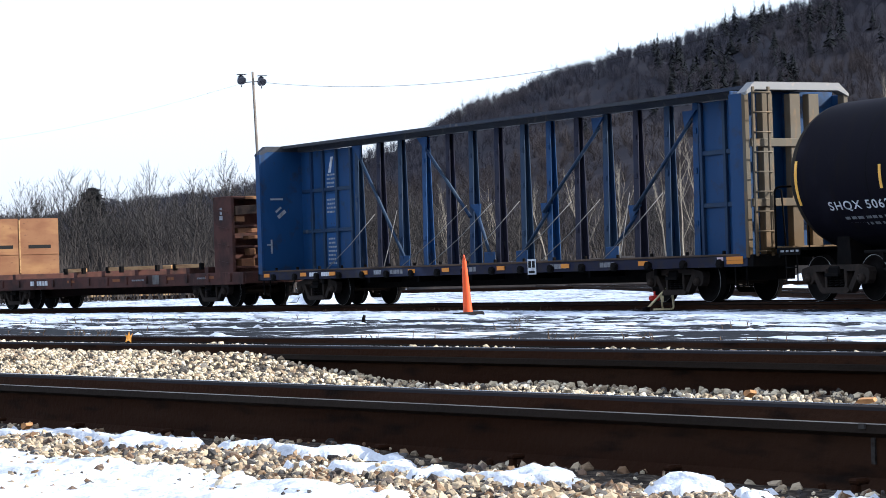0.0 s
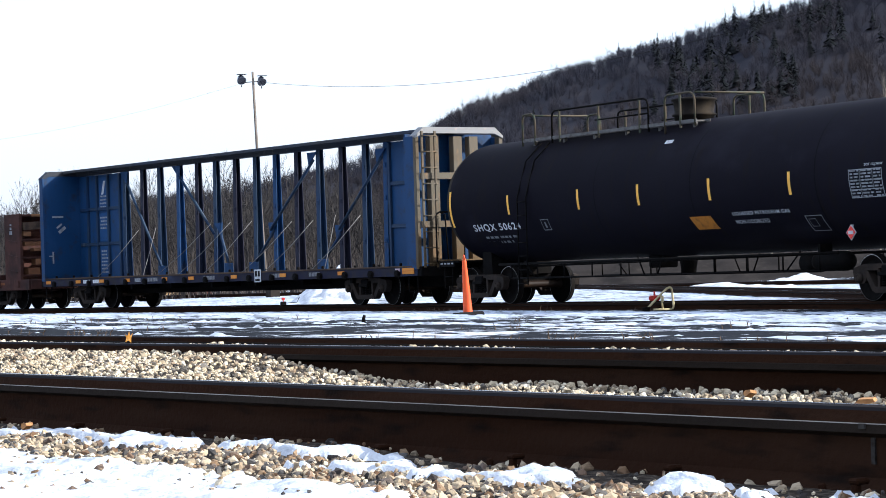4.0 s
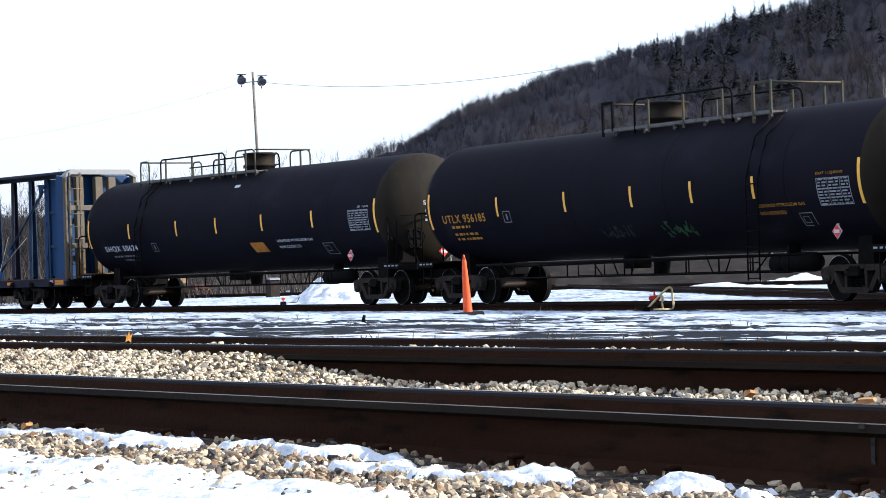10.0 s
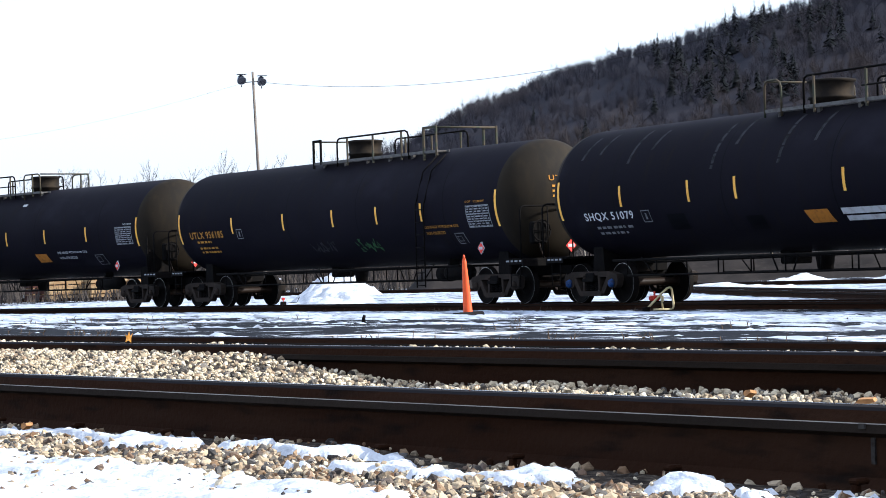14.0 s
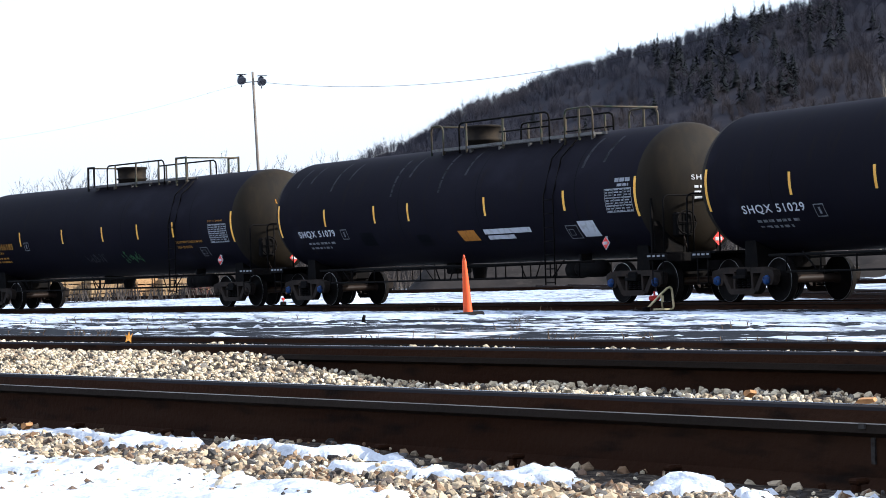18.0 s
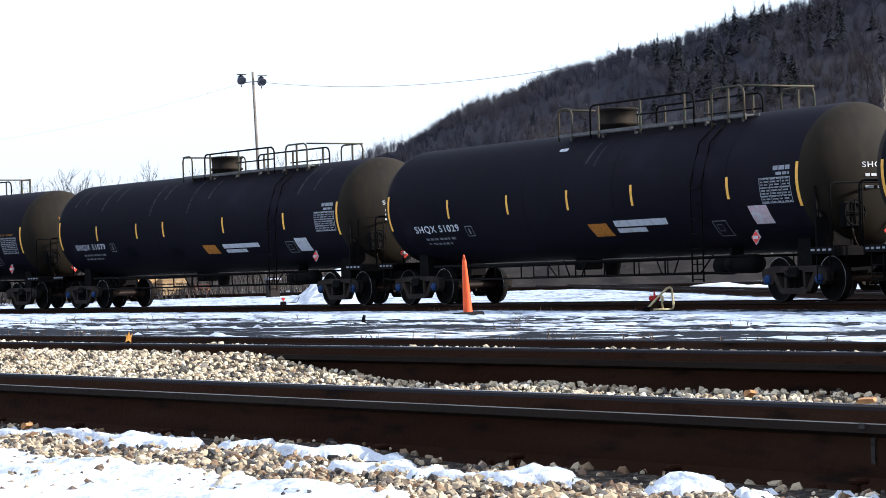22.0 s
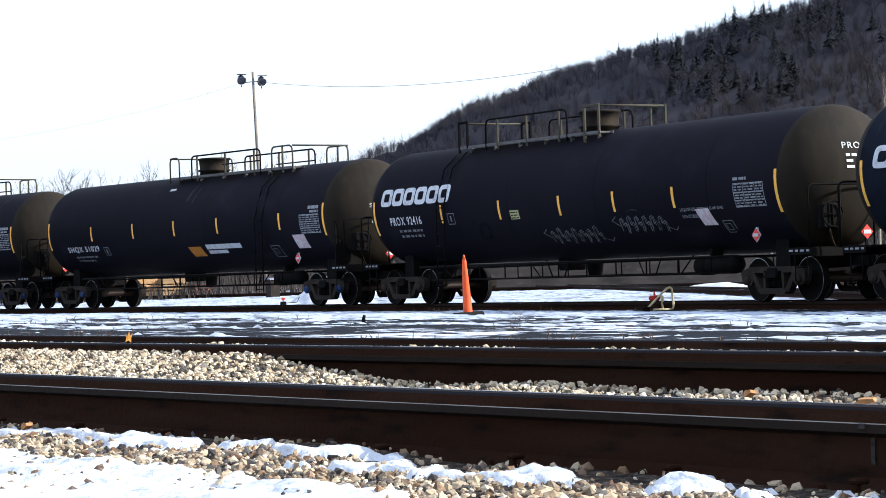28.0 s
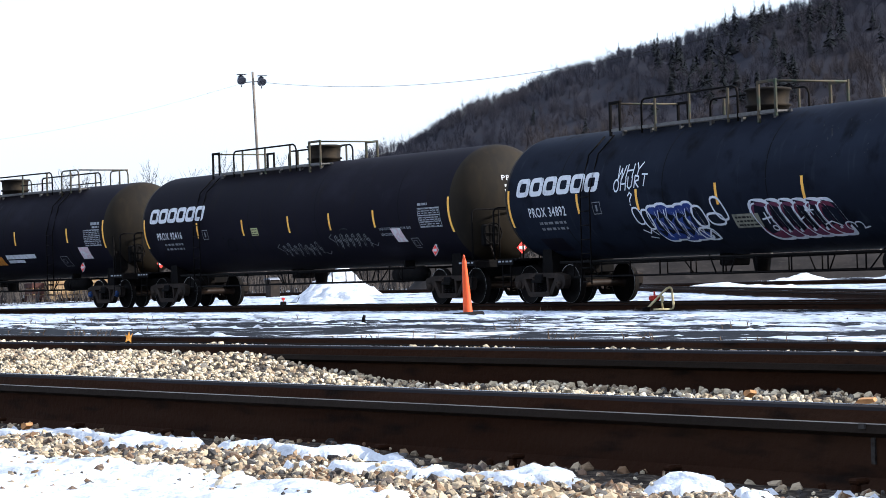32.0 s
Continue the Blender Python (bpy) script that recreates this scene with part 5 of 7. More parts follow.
def scrawl():
    """The bright sprayed pieces on the last tank car."""
    glyphs = {
        "W": [[(0, 1), (0.15, 0), (0.5, 0.8), (0.7, 0), (1, 1)]], "H": [[(0, 1), (0, 0)], [(0, 0.5), (0.9, 0.55)], [(0.9, 1), (0.9, 0)]],
        "Y": [[(0, 1), (0.4, 0.5), (0.9, 1)], [(0.4, 0.5), (0.3, 0)]], "O": [loop_of(0.45, 0.5, 0.45, 0.5, 0, 14, power=1.0)],
        "U": [[(0, 1), (0.05, 0.2), (0.4, 0), (0.75, 0.2), (0.85, 1)]], "R": [[(0, 0), (0, 1), (0.7, 0.9), (0.7, 0.6), (0.05, 0.5), (0.8, 0)]],
        "T": [[(0, 1), (1, 0.95)], [(0.5, 1), (0.45, 0)]], "?": [[(0, 0.75), (0.3, 1), (0.65, 0.8), (0.3, 0.45), (0.3, 0.25)], [(0.28, 0.08), (0.32, 0.0)]]}
    st = []
    for word, x0, a0, w, hgt in (("WHY", -3.72, 0.25, 0.36, 0.30), ("OHURT", -3.85, -0.02, 0.28, 0.26), ("?", -3.30, -0.34, 0.3, 0.28)):
        for k, ch in enumerate(word):
            for line in glyphs[ch]:
                st += ribbon([(x0 + k * w + px * w * 0.78 + 0.1 * pa * hgt, a0 + pa * hgt + 0.02 * k) for px, pa in line], 0.035)
    part("graffiti", decal_mesh(st, 0.010), GRAFFITI_WHITE, car_g, "white sprayed words")
    halo, fill, lines = [], [], []
    for k, (cx, rx) in enumerate(((-2.32, 0.27), (-1.98, 0.29), (-1.62, 0.30), (-1.27, 0.28), (-0.98, 0.22))):
        up = 0.04 * math.sin(k * 2.1)
        halo.append(loop_of(cx, -0.86 + up, rx + 0.055, 0.50, -0.25, 22, power=0.6)[:-1])
        fill.append(loop_of(cx, -0.86 + up, rx, 0.445, -0.25, 22, power=0.6)[:-1])
        lines += ribbon([(cx + 0.10, -0.50 + up), (cx + 0.02, -0.72 + up), (cx + 0.16, -0.86), (cx + 0.10, -1.16 + up)], 0.024)
    lines += ribbon(loop_of(-2.72, -0.70, 0.16, 0.24, -0.2, 18), 0.045) + ribbon(loop_of(-3.05, -0.60, 0.15, 0.20, -0.3, 16), 0.04)
    lines += ribbon(loop_of(-0.72, -0.70, 0.22, 0.25, -0.2, 16), 0.05) + ribbon(loop_of(-0.15, -0.78, 0.28, 0.14, -0.4, 16), 0.05) + ribbon(loop_of(0.08, -0.55, 0.20, 0.26, -0.4, 16), 0.05)
    lines += ribbon(loop_of(-0.75, -1.15, 0.30, 0.18, -0.3, 14), 0.05) + ribbon([(-1.0, -1.0), (-0.8, -1.25), (-0.6, -1.05), (-0.45, -1.3)], 0.04)
    lines += ribbon([(-3.1, -0.95), (-2.9, -1.05), (-2.8, -0.95), (-2.65, -1.1)], 0.035) + ribbon([(-3.0, -1.15), (-2.75, -1.2)], 0.03)
    part("graffiti", decal_mesh(halo, 0.007), GRAFFITI_WHITE, car_g, "white sprayed halo")
    part("graffiti", decal_mesh(fill, 0.011), GRAFFITI_BLUE, car_g, "deep blue sprayed letters")
    part("graffiti", decal_mesh(lines, 0.015), GRAFFITI_WHITE, car_g, "white sprayed outlines")
    halo, fill, lines = [], [], []
    for k, (cx, rx) in enumerate(((1.62, 0.36), (2.10, 0.28), (2.55, 0.27), (2.98, 0.26), (3.42, 0.30), (3.78, 0.27))):
        ra = 0.46 - 0.012 * k
        halo.append(loop_of(cx, -0.93, rx + 0.08, ra + 0.08, -0.28, 24, power=0.6)[:-1])
        fill.append(loop_of(cx, -0.93, rx, ra, -0.28, 24, power=0.6)[:-1])
        lines += ribbon(loop_of(cx - 0.03, -0.93, rx * 0.95, ra * 0.97, -0.28, 16, 1.7, 4.5, 0.6), 0.035)
    lines += ribbon([(1.45, -0.85), (1.8, -0.80)], 0.04) + ribbon([(1.6, -0.7), (1.62, -0.95)], 0.04) + ribbon(loop_of(1.72, -1.08, 0.08, 0.06), 0.03)
    lines += ribbon([(2.2, -0.7), (2.3, -0.95)], 0.03) + ribbon([(2.62, -0.65), (2.72, -0.9), (2.85, -0.85)], 0.03)
    for k in range(3):
        t = k * 1.047
        lines += ribbon([(3.12 - 0.14 * math.cos(t), -0.70 - 0.12 * math.sin(t)), (3.12 + 0.14 * math.cos(t), -0.70 + 0.12 * math.sin(t))], 0.03)
    lines += ribbon([(3.4, -1.05), (3.65, -0.98), (3.9, -1.1)], 0.03) + ribbon(loop_of(4.15, -1.12, 0.14, 0.10, 0, 12, 0.3, 4.6), 0.03) + ribbon(loop_of(4.42, -1.12, 0.12, 0.09, 0, 12, -0.5, 3.4), 0.03) + ribbon([(4.5, -1.2), (4.7, -1.16)], 0.03)
    part("graffiti", decal_mesh(halo, 0.007), GRAFFITI_WHITE, car_g, "pinkish white sprayed halo")
    part("graffiti", decal_mesh(fill, 0.011), GRAFFITI_WINE, car_g, "wine red sprayed letters")
    part("graffiti", decal_mesh(lines, 0.015), GRAFFITI_WHITE, car_g, "white sprayed outlines")
    st = []
    r = random.Random(4)
    for k in range(14):
        x = r.uniform(3.2, 6.5)
        st += ribbon([(x, r.uniform(0.9, 1.3)), (x + r.uniform(0.05, 0.4), r.uniform(0.3, 0.8))], 0.03)
    part("scratches", decal_mesh(st, 0.004), GRAFFITI_GREY, car_g)


scrawl()


def sloped_post(x, z0, z1, wide0, wide1, deep=0.21):
    """A centre post: a channel of two flanges and a web, wider across the car at its foot, with worn edge plates."""
    p = Mesh()
    for e in (-1, 1):
        vs = [(x - deep / 2, e * wide0 / 2, z0), (x + deep / 2, e * wide0 / 2, z0), (x + deep * 0.42, e * wide1 / 2, z1), (x - deep / 2, e * wide1 / 2, z1)]
        vs += [(a, b - e * 0.018, c_) for a, b, c_ in vs]
        p.add(vs, [(0, 1, 2, 3), (7, 6, 5, 4), (0, 4, 5, 1), (1, 5, 6, 2), (2, 6, 7, 3), (3, 7, 4, 0)])
    w = x - deep / 2 + 0.01
    vs = [(w, -wide0 / 2 + 0.02, z0), (w, wide0 / 2 - 0.02, z0), (w, wide1 / 2 - 0.02, z1), (w, -wide1 / 2 + 0.02, z1)]
    vs += [(a + 0.02, b, c_) for a, b, c_ in vs]
    p.add(vs, [(0, 1, 2, 3), (7, 6, 5, 4), (0, 3, 7, 4), (1, 5, 6, 2)])
    for f in (0.22, 0.55, 0.8):
        zz = z0 + (z1 - z0) * f
        p.box(x, -(wide0 + (wide1 - wide0) * f) / 2 - 0.012, zz, 0.10, 0.03, 0.12, 0.006)
    return p


def centerbeam_car(u):
    car = thing("centerbeam_flatcar", "empty blue centerbeam lumber car with cream painted end", "flat car", "cars of the freight train")
    L = 11.35
    zt = 4.53
    part("deck", Mesh().box(0, 0, 0.93, 2 * L - 0.3, 2.6, 0.05, 0.01), STEEL, car)
    for y in (-1.33, 1.33):
        sill = Mesh().box(0, y, 0.86, 2 * L - 0.1, 0.08, 0.22, 0.01).box(0, y * 0.985, 0.76, 2 * L - 0.4, 0.14, 0.03)
        part("side_sill", sill, SILLBLUE, car)
        for i in range(17):
            x = -10.4 + 1.3 * i
            w = Mesh().box(x, y * 1.035, 0.80, 0.22, 0.10, 0.16, 0.02).tube([(x - 0.1, y * 1.05, 0.80), (x + 0.1, y * 1.05, 0.80)], 0.05, 8)
            w.tube([(x, y * 1.03, 0.83), (x, y * 1.085, 0.83)], 0.085, 10).box(x + 0.07, y * 1.0, 1.02, 0.07, 0.06, 0.14, 0.012)
            part("strap_winch", w, STEEL, car)
        part("deck_edge", Mesh().box(0, y, 0.99, 2 * L - 0.5, 0.12, 0.045, 0.008), DECKEDGE, car, "weathered timber edge of the deck")
    part("centre_sill", Mesh().box(0, 0, 0.66, 2 * L - 1.0, 0.5, 0.42, 0.02), STEEL, car)
    for i in range(7):
        part("cross_bearer", Mesh().box(-7.8 + 2.6 * i, 0, 0.74, 0.12, 2.4, 0.28, 0.01), STEEL, car)
    # top chord
    part("top_chord", Mesh().prism([(-0.63, -0.045), (-0.60, -0.045), (-0.60, 0.0), (-0.12, 0.0), (-0.12, -0.14), (0.12, -0.14), (0.12, 0.0), (0.60, 0.0), (0.60, -0.045), (0.63, -0.045), (0.63, 0.035), (-0.63, 0.035)][::-1], -L + 0.1, L - 0.1, Matrix.Translation((0, 0, zt)) @ pose(0, 0, 0, 0, 0, 90)), CHORD, car, "grey weathered top beam")
    for k, x in enumerate((-7.73, -6.49, -5.32, -4.03, -2.81, -1.66, -0.42, 0.79, 1.96, 3.18, 4.39, 5.62, 6.84, 7.92)):
        part("post", sloped_post(x, 0.95, zt - 0.06, 0.25, 0.13), (BLUEPALE, VIOLET, BLUEPALE, BLUE, VIOLET)[k % 5], car, "blue paint-worn steel post")
    # braces with gussets
    for x0, z0, x1, z1 in ((-7.6, 4.15, -4.9, 1.2), (-4.0, 4.15, -1.5, 2.2), (-1.4, 2.3, -0.6, 1.2), (7.8, 4.0, 5.7, 2.1), (4.2, 4.1, 1.9, 2.2), (5.6, 2.0, 4.8, 1.2), (1.9, 2.2, 0.9, 1.2)):
        b = Mesh()
        d = Vector((x1 - x0, 0, z1 - z0))
        b.tube([(x0, -0.10, z0), (x0 + d.x * 0.3, -0.14, z0 + d.z * 0.3), (x1, -0.24, z1)], 0.045, 6)
        part("diagonal_brace", b, BLUEPALE, car)
        part("gusset", Mesh().prism([(x0 - 0.25, z0 + 0.22), (x0 + 0.25, z0 + 0.22), (x0 + 0.18 * (1 if d.x > 0 else -1), z0 - 0.15)], -0.16, -0.12), BLUE, car)
        if z1 < 1.5:
            part("gusset", Mesh().box(x1, -0.26, 1.12, 0.5, 0.03, 0.34, 0.01), BLUE, car)
    # slack tie-down cables
    for x0, z0, x1 in ((-6.4, 2.45, -7.4), (-5.2, 2.5, -4.2), (-1.6, 2.5, -3.3), (-0.4, 2.5, -1.9), (0.9, 2.5, -0.3), (3.2, 2.4, 2.0), (4.4, 2.4, 3.3), (5.6, 2.5, 6.6), (6.9, 2.45, 5.9)):
        part("tie_cable", Mesh().tube([(x0, -0.28, z0), ((x0 + x1) / 2, -0.8, z0 * 0.5 + 0.42), (x1, -1.30, 0.98)], 0.0105, 5), CABLE, car, "slack galvanised tie-down cable")
    # end bulkheads and panelled ends
    for e in (-1, 1):
        xb = e * (L - (0.17 if e < 0 else 0.48))
        part("bulkhead_sheet", Mesh().box(xb, 0, 2.65, 0.05, 2.72, 3.5, 0.008), BLUE, car, "deep blue inner bulkhead sheet")
        fr = Mesh()
        xo = e * (L - 0.07)
        out = TAN if e > 0 else BLUE
        for y in (-1.32, -0.78, -0.05, 0.45, 1.32):
            fr_ = Mesh().box(xo, y, 2.62, 0.20, 0.12 if abs(y) > 1 else 0.28, 3.40, 0.012)
            part("end_post", fr_, out, car)
        for z in (2.06, 3.30):
            part("end_rail", Mesh().box(xo + e * 0.11, 0, z, 0.06, 2.5, 0.17, 0.01), out, car)
        m = Mesh()
        m.add([(xo + s_ * 0.13, y, z) for s_ in (-1, 1) for y, z in ((-1.38, 4.28), (-1.38, 4.34), (-1.12, 4.56), (1.12, 4.56), (1.38, 4.34), (1.38, 4.28), (1.10, 4.40), (-1.10, 4.40))],
              [(0, 1, 2, 7), (2, 3, 6, 7), (3, 4, 5, 6), (8, 15, 10, 9), (10, 15, 14, 11), (11, 14, 13, 12), (0, 8, 9, 1), (1, 9, 10, 2), (2, 10, 11, 3), (3, 11, 12, 4), (4, 12, 13, 5), (5, 13, 14, 6), (6, 14, 15, 7), (7, 15, 8, 0)])
        part("end_cap_beam", m, ENDCAP if e > 0 else CHORD, car, "pale end beam with clipped corners")
        part("corner_post", Mesh().box(xb + (0.2 if e > 0 else 0), -1.36, 2.62, 0.14 if e < 0 else 0.44, 0.05, 3.42, 0.008), BLUE, car)
        part("corner_post", Mesh().box(xb + (0.2 if e > 0 else 0), 1.36, 2.62, 0.14 if e < 0 else 0.44, 0.05, 3.42, 0.008), BLUE, car)
        part("end_sill", Mesh().box(e * (L + 0.02), 0, 0.86, 0.22, 2.7, 0.26, 0.02), STEEL, car)
        # middle partition by the end
        part("partition", Mesh().box(e * 9.55, 0, 2.66, 3.3, 0.05, 3.42, 0.006), BLUE, car)
        for x in (8.1, 8.95, 9.75, 10.45):
            part("partition_rib", Mesh().box(e * x, -0.06, 2.66, 0.10, 0.08, 3.4, 0.008), BLUEPALE, car)
        for z in (2.1, 3.25):
            part("partition_rib", Mesh().box(e * 9.55, -0.05, z, 3.0, 0.06, 0.10, 0.008), BLUEPALE, car)
    lad = Mesh()
    for y in (-1.25, -0.85):
        lad.box(L + 0.16, y, 2.7, 0.05, 0.06, 3.5, 0.006)
    for i in range(9):
        z = 1.05 + 0.41 * i
        lad.tube([(L + 0.2, -1.29, z), (L + 0.2, -0.81, z)], 0.016, 6)
    part("end_ladder", lad, TAN, car, "cream steel rung ladder")
    grab = Mesh()
    grab.tube([(L + 0.12, -0.7, 2.35), (L + 0.3, -0.7, 2.3), (L + 0.3, -0.62, 1.1)], 0.02, 6)
    part("grab_iron", grab, STEEL, car)
    part("brake_platform", Mesh().box(L + 0.3, -0.2, 1.12, 0.5, 1.5, 0.04, 0.008), TAN, car)
    # stickers and plain bars for lettering on the sill
    for x in (-10.85, -8.6, -6.9, -5.1, -2.6, -0.9, 1.7, 4.5, 7.6):
        part("reflector", Mesh().box(x, -1.386, 0.875, 0.34, 0.012, 0.10), STICKER, car, "amber reflector plate")
    for z in (0.84, 0.92):
        part("reflector", Mesh().box(10.9, -1.386, z, 0.55, 0.012, 0.075), STICKER, car, "amber reflector plate")
    part("reflector", Mesh().box(10.4, -1.386, 0.90, 0.2, 0.012, 0.1), PINKCARD, car)
    plate = part("route_plate", Mesh().box(3.1, -1.392, 0.88, 0.36, 0.014, 0.36, 0.004), CARD, car, "white framed notice plate")
    for x, z, w, hgt in ((3.02, 0.94, 0.12, 0.16), (3.18, 0.94, 0.12, 0.16), (3.10, 0.76, 0.26, 0.06)):
        part("print_block", Mesh().box(x, -1.402, z, w, 0.004, hgt), RUBBER, plate)
    for x, w, mat in ((-8.0, 0.5, WHITE), (-7.3, 0.5, WHITE), (-4.4, 0.4, FADED2), (-3.4, 0.7, FADED), (0.2, 0.7, FADED), (4.2, 0.7, FADED), (6.2, 0.6, FADED)):
        lines = Mesh()
        for k in range(4):
            lines.box(x + (k - 1.5) * w / 4, -1.378, 0.87, w / 5, 0.01, 0.11)
        part("sill_lettering", lines, mat, car)
    r = random.Random(2)
    for z0, z1 in ((3.22, 4.28), (2.20, 3.12), (1.08, 2.02)):
        plate = part("panel_plate", Mesh().box(-9.36, -0.031, (z0 + z1) / 2, 0.62, 0.010, z1 - z0, 0.003), PANELBLUE, car, "brighter blue lettering plate")
        z = z1 - 0.16 if z0 < 3 else z1 - 0.62
        while z > z0 + (0.06 if z0 != 2.20 else 0.4):
            x = -9.62 + r.uniform(0, 0.06)
            lines = Mesh()
            while x < -9.16:
                w = r.uniform(0.05, 0.14)
                lines.box(x + w / 2, -0.039, z, w, 0.005, 0.05)
                x += w + 0.03
            part("plate_lettering", lines, FADED2, plate)
            z -= 0.115
    part("panel_emblem", Mesh().prism([(-9.48, 3.72), (-9.33, 3.72), (-9.16, 4.16), (-9.30, 4.16)], -0.046, -0.038), CARD, car, "small white painted emblem")
    for y, z, w, hgt, tilt in ((-0.85, 3.05, 0.4, 0.05, 0), (-0.8, 2.75, 0.22, 0.06, 38), (-0.7, 2.62, 0.3, 0.10, 38), (-1.05, 1.7, 0.05, 0.4, 0), (-1.12, 1.75, 0.15, 0.04, 0)):
        part("bulkhead_mark", Mesh().box(0, 0, 0, 0.01, w, hgt, 0, pose(-L + 0.21, y, z, tilt, 0, 0)), FADED2, car)
    vl = Mesh()
    for k in range(5):
        vl.box(10.15, -0.032, 3.2 - 0.09 * k, 0.09, 0.008, 0.06).box(10.15, -0.032, 1.75 - 0.09 * k, 0.09, 0.008, 0.06)
    part("panel_lettering", vl, FADED2, car)
    for e in (-1, 1):
        part("coupler", COUPLER, None, car, m=pose(e * (L + 0.05), 0, 0, 0, 0, 0 if e > 0 else 180))
        part("air_hose", HOSE, None, car, m=pose(e * (L + 0.05), 0, 0, 0, 0, 0 if e > 0 else 180))
        bogie(car, e * 8.4)
        st = Mesh().tube([(e * 11.2, -1.3, 0.8), (e * 11.2, -1.3, 0.35), (e * 10.8, -1.3, 0.35), (e * 10.8, -1.3, 0.8)], 0.018, 6)
        part("corner_step", st, STEEL, car)
    CARS.append((car, u, 8.4))
    return car


PANELBLUE = material("bright_blue_plate", (0.014, 0.062, 0.175), 0.6, spots=[((0.03, 0.08, 0.19), 1.2, 0.5, 0.75, 6, ONE), ((0.02, 0.02, 0.03), 5, 0.62, 0.8, 6, ONE)], spec=0.2)
DECKEDGE = material("weathered_deck_timber", (0.085, 0.058, 0.042), 0.85, spots=[((0.035, 0.027, 0.024), 3, 0.45, 0.65, 6, (0.2, 1, 1)), ((0.30, 0.20, 0.12), 0.8, 0.66, 0.72, 4, (0.4, 1, 1))], spec=0.1)
VIOLET = material("violet_grey_primer", (0.020, 0.020, 0.036), 0.7, spots=[((0.010, 0.022, 0.055), 1.3, 0.5, 0.75, 6, (1, 1, 0.3)), ((0.08, 0.08, 0.085), 6, 0.66, 0.8, 6, ONE)], spec=0.2)
SILLBLUE = material("dirty_blue_sill", (0.0095, 0.0095, 0.026), 0.7, spots=[((0.02, 0.015, 0.012), 4, 0.5, 0.75, 6, ONE), ((0.03, 0.045, 0.09), 1.5, 0.55, 0.75, 5, (0.4, 1, 1))], spec=0.2)
CHORD = material("grey_worn_beam", (0.036, 0.038, 0.044), 0.7, spots=[((0.02, 0.03, 0.055), 1.2, 0.45, 0.7, 6, (0.3, 1, 1)), ((0.10, 0.09, 0.08), 5, 0.6, 0.8, 5, ONE)], spec=0.25)
ENDCAP = material("white_end_beam", (0.23, 0.23, 0.23), 0.65, spots=[((0.35, 0.30, 0.25), 6, 0.6, 0.8, 5, ONE)], spec=0.3)
STICKER = material("amber_sticker", (0.62, 0.22, 0.02), 0.5, spec=0.3)
CABLE = material("galvanised_cable", (0.17, 0.165, 0.16), 0.5, 0.3)
centerbeam_car(-90.65)


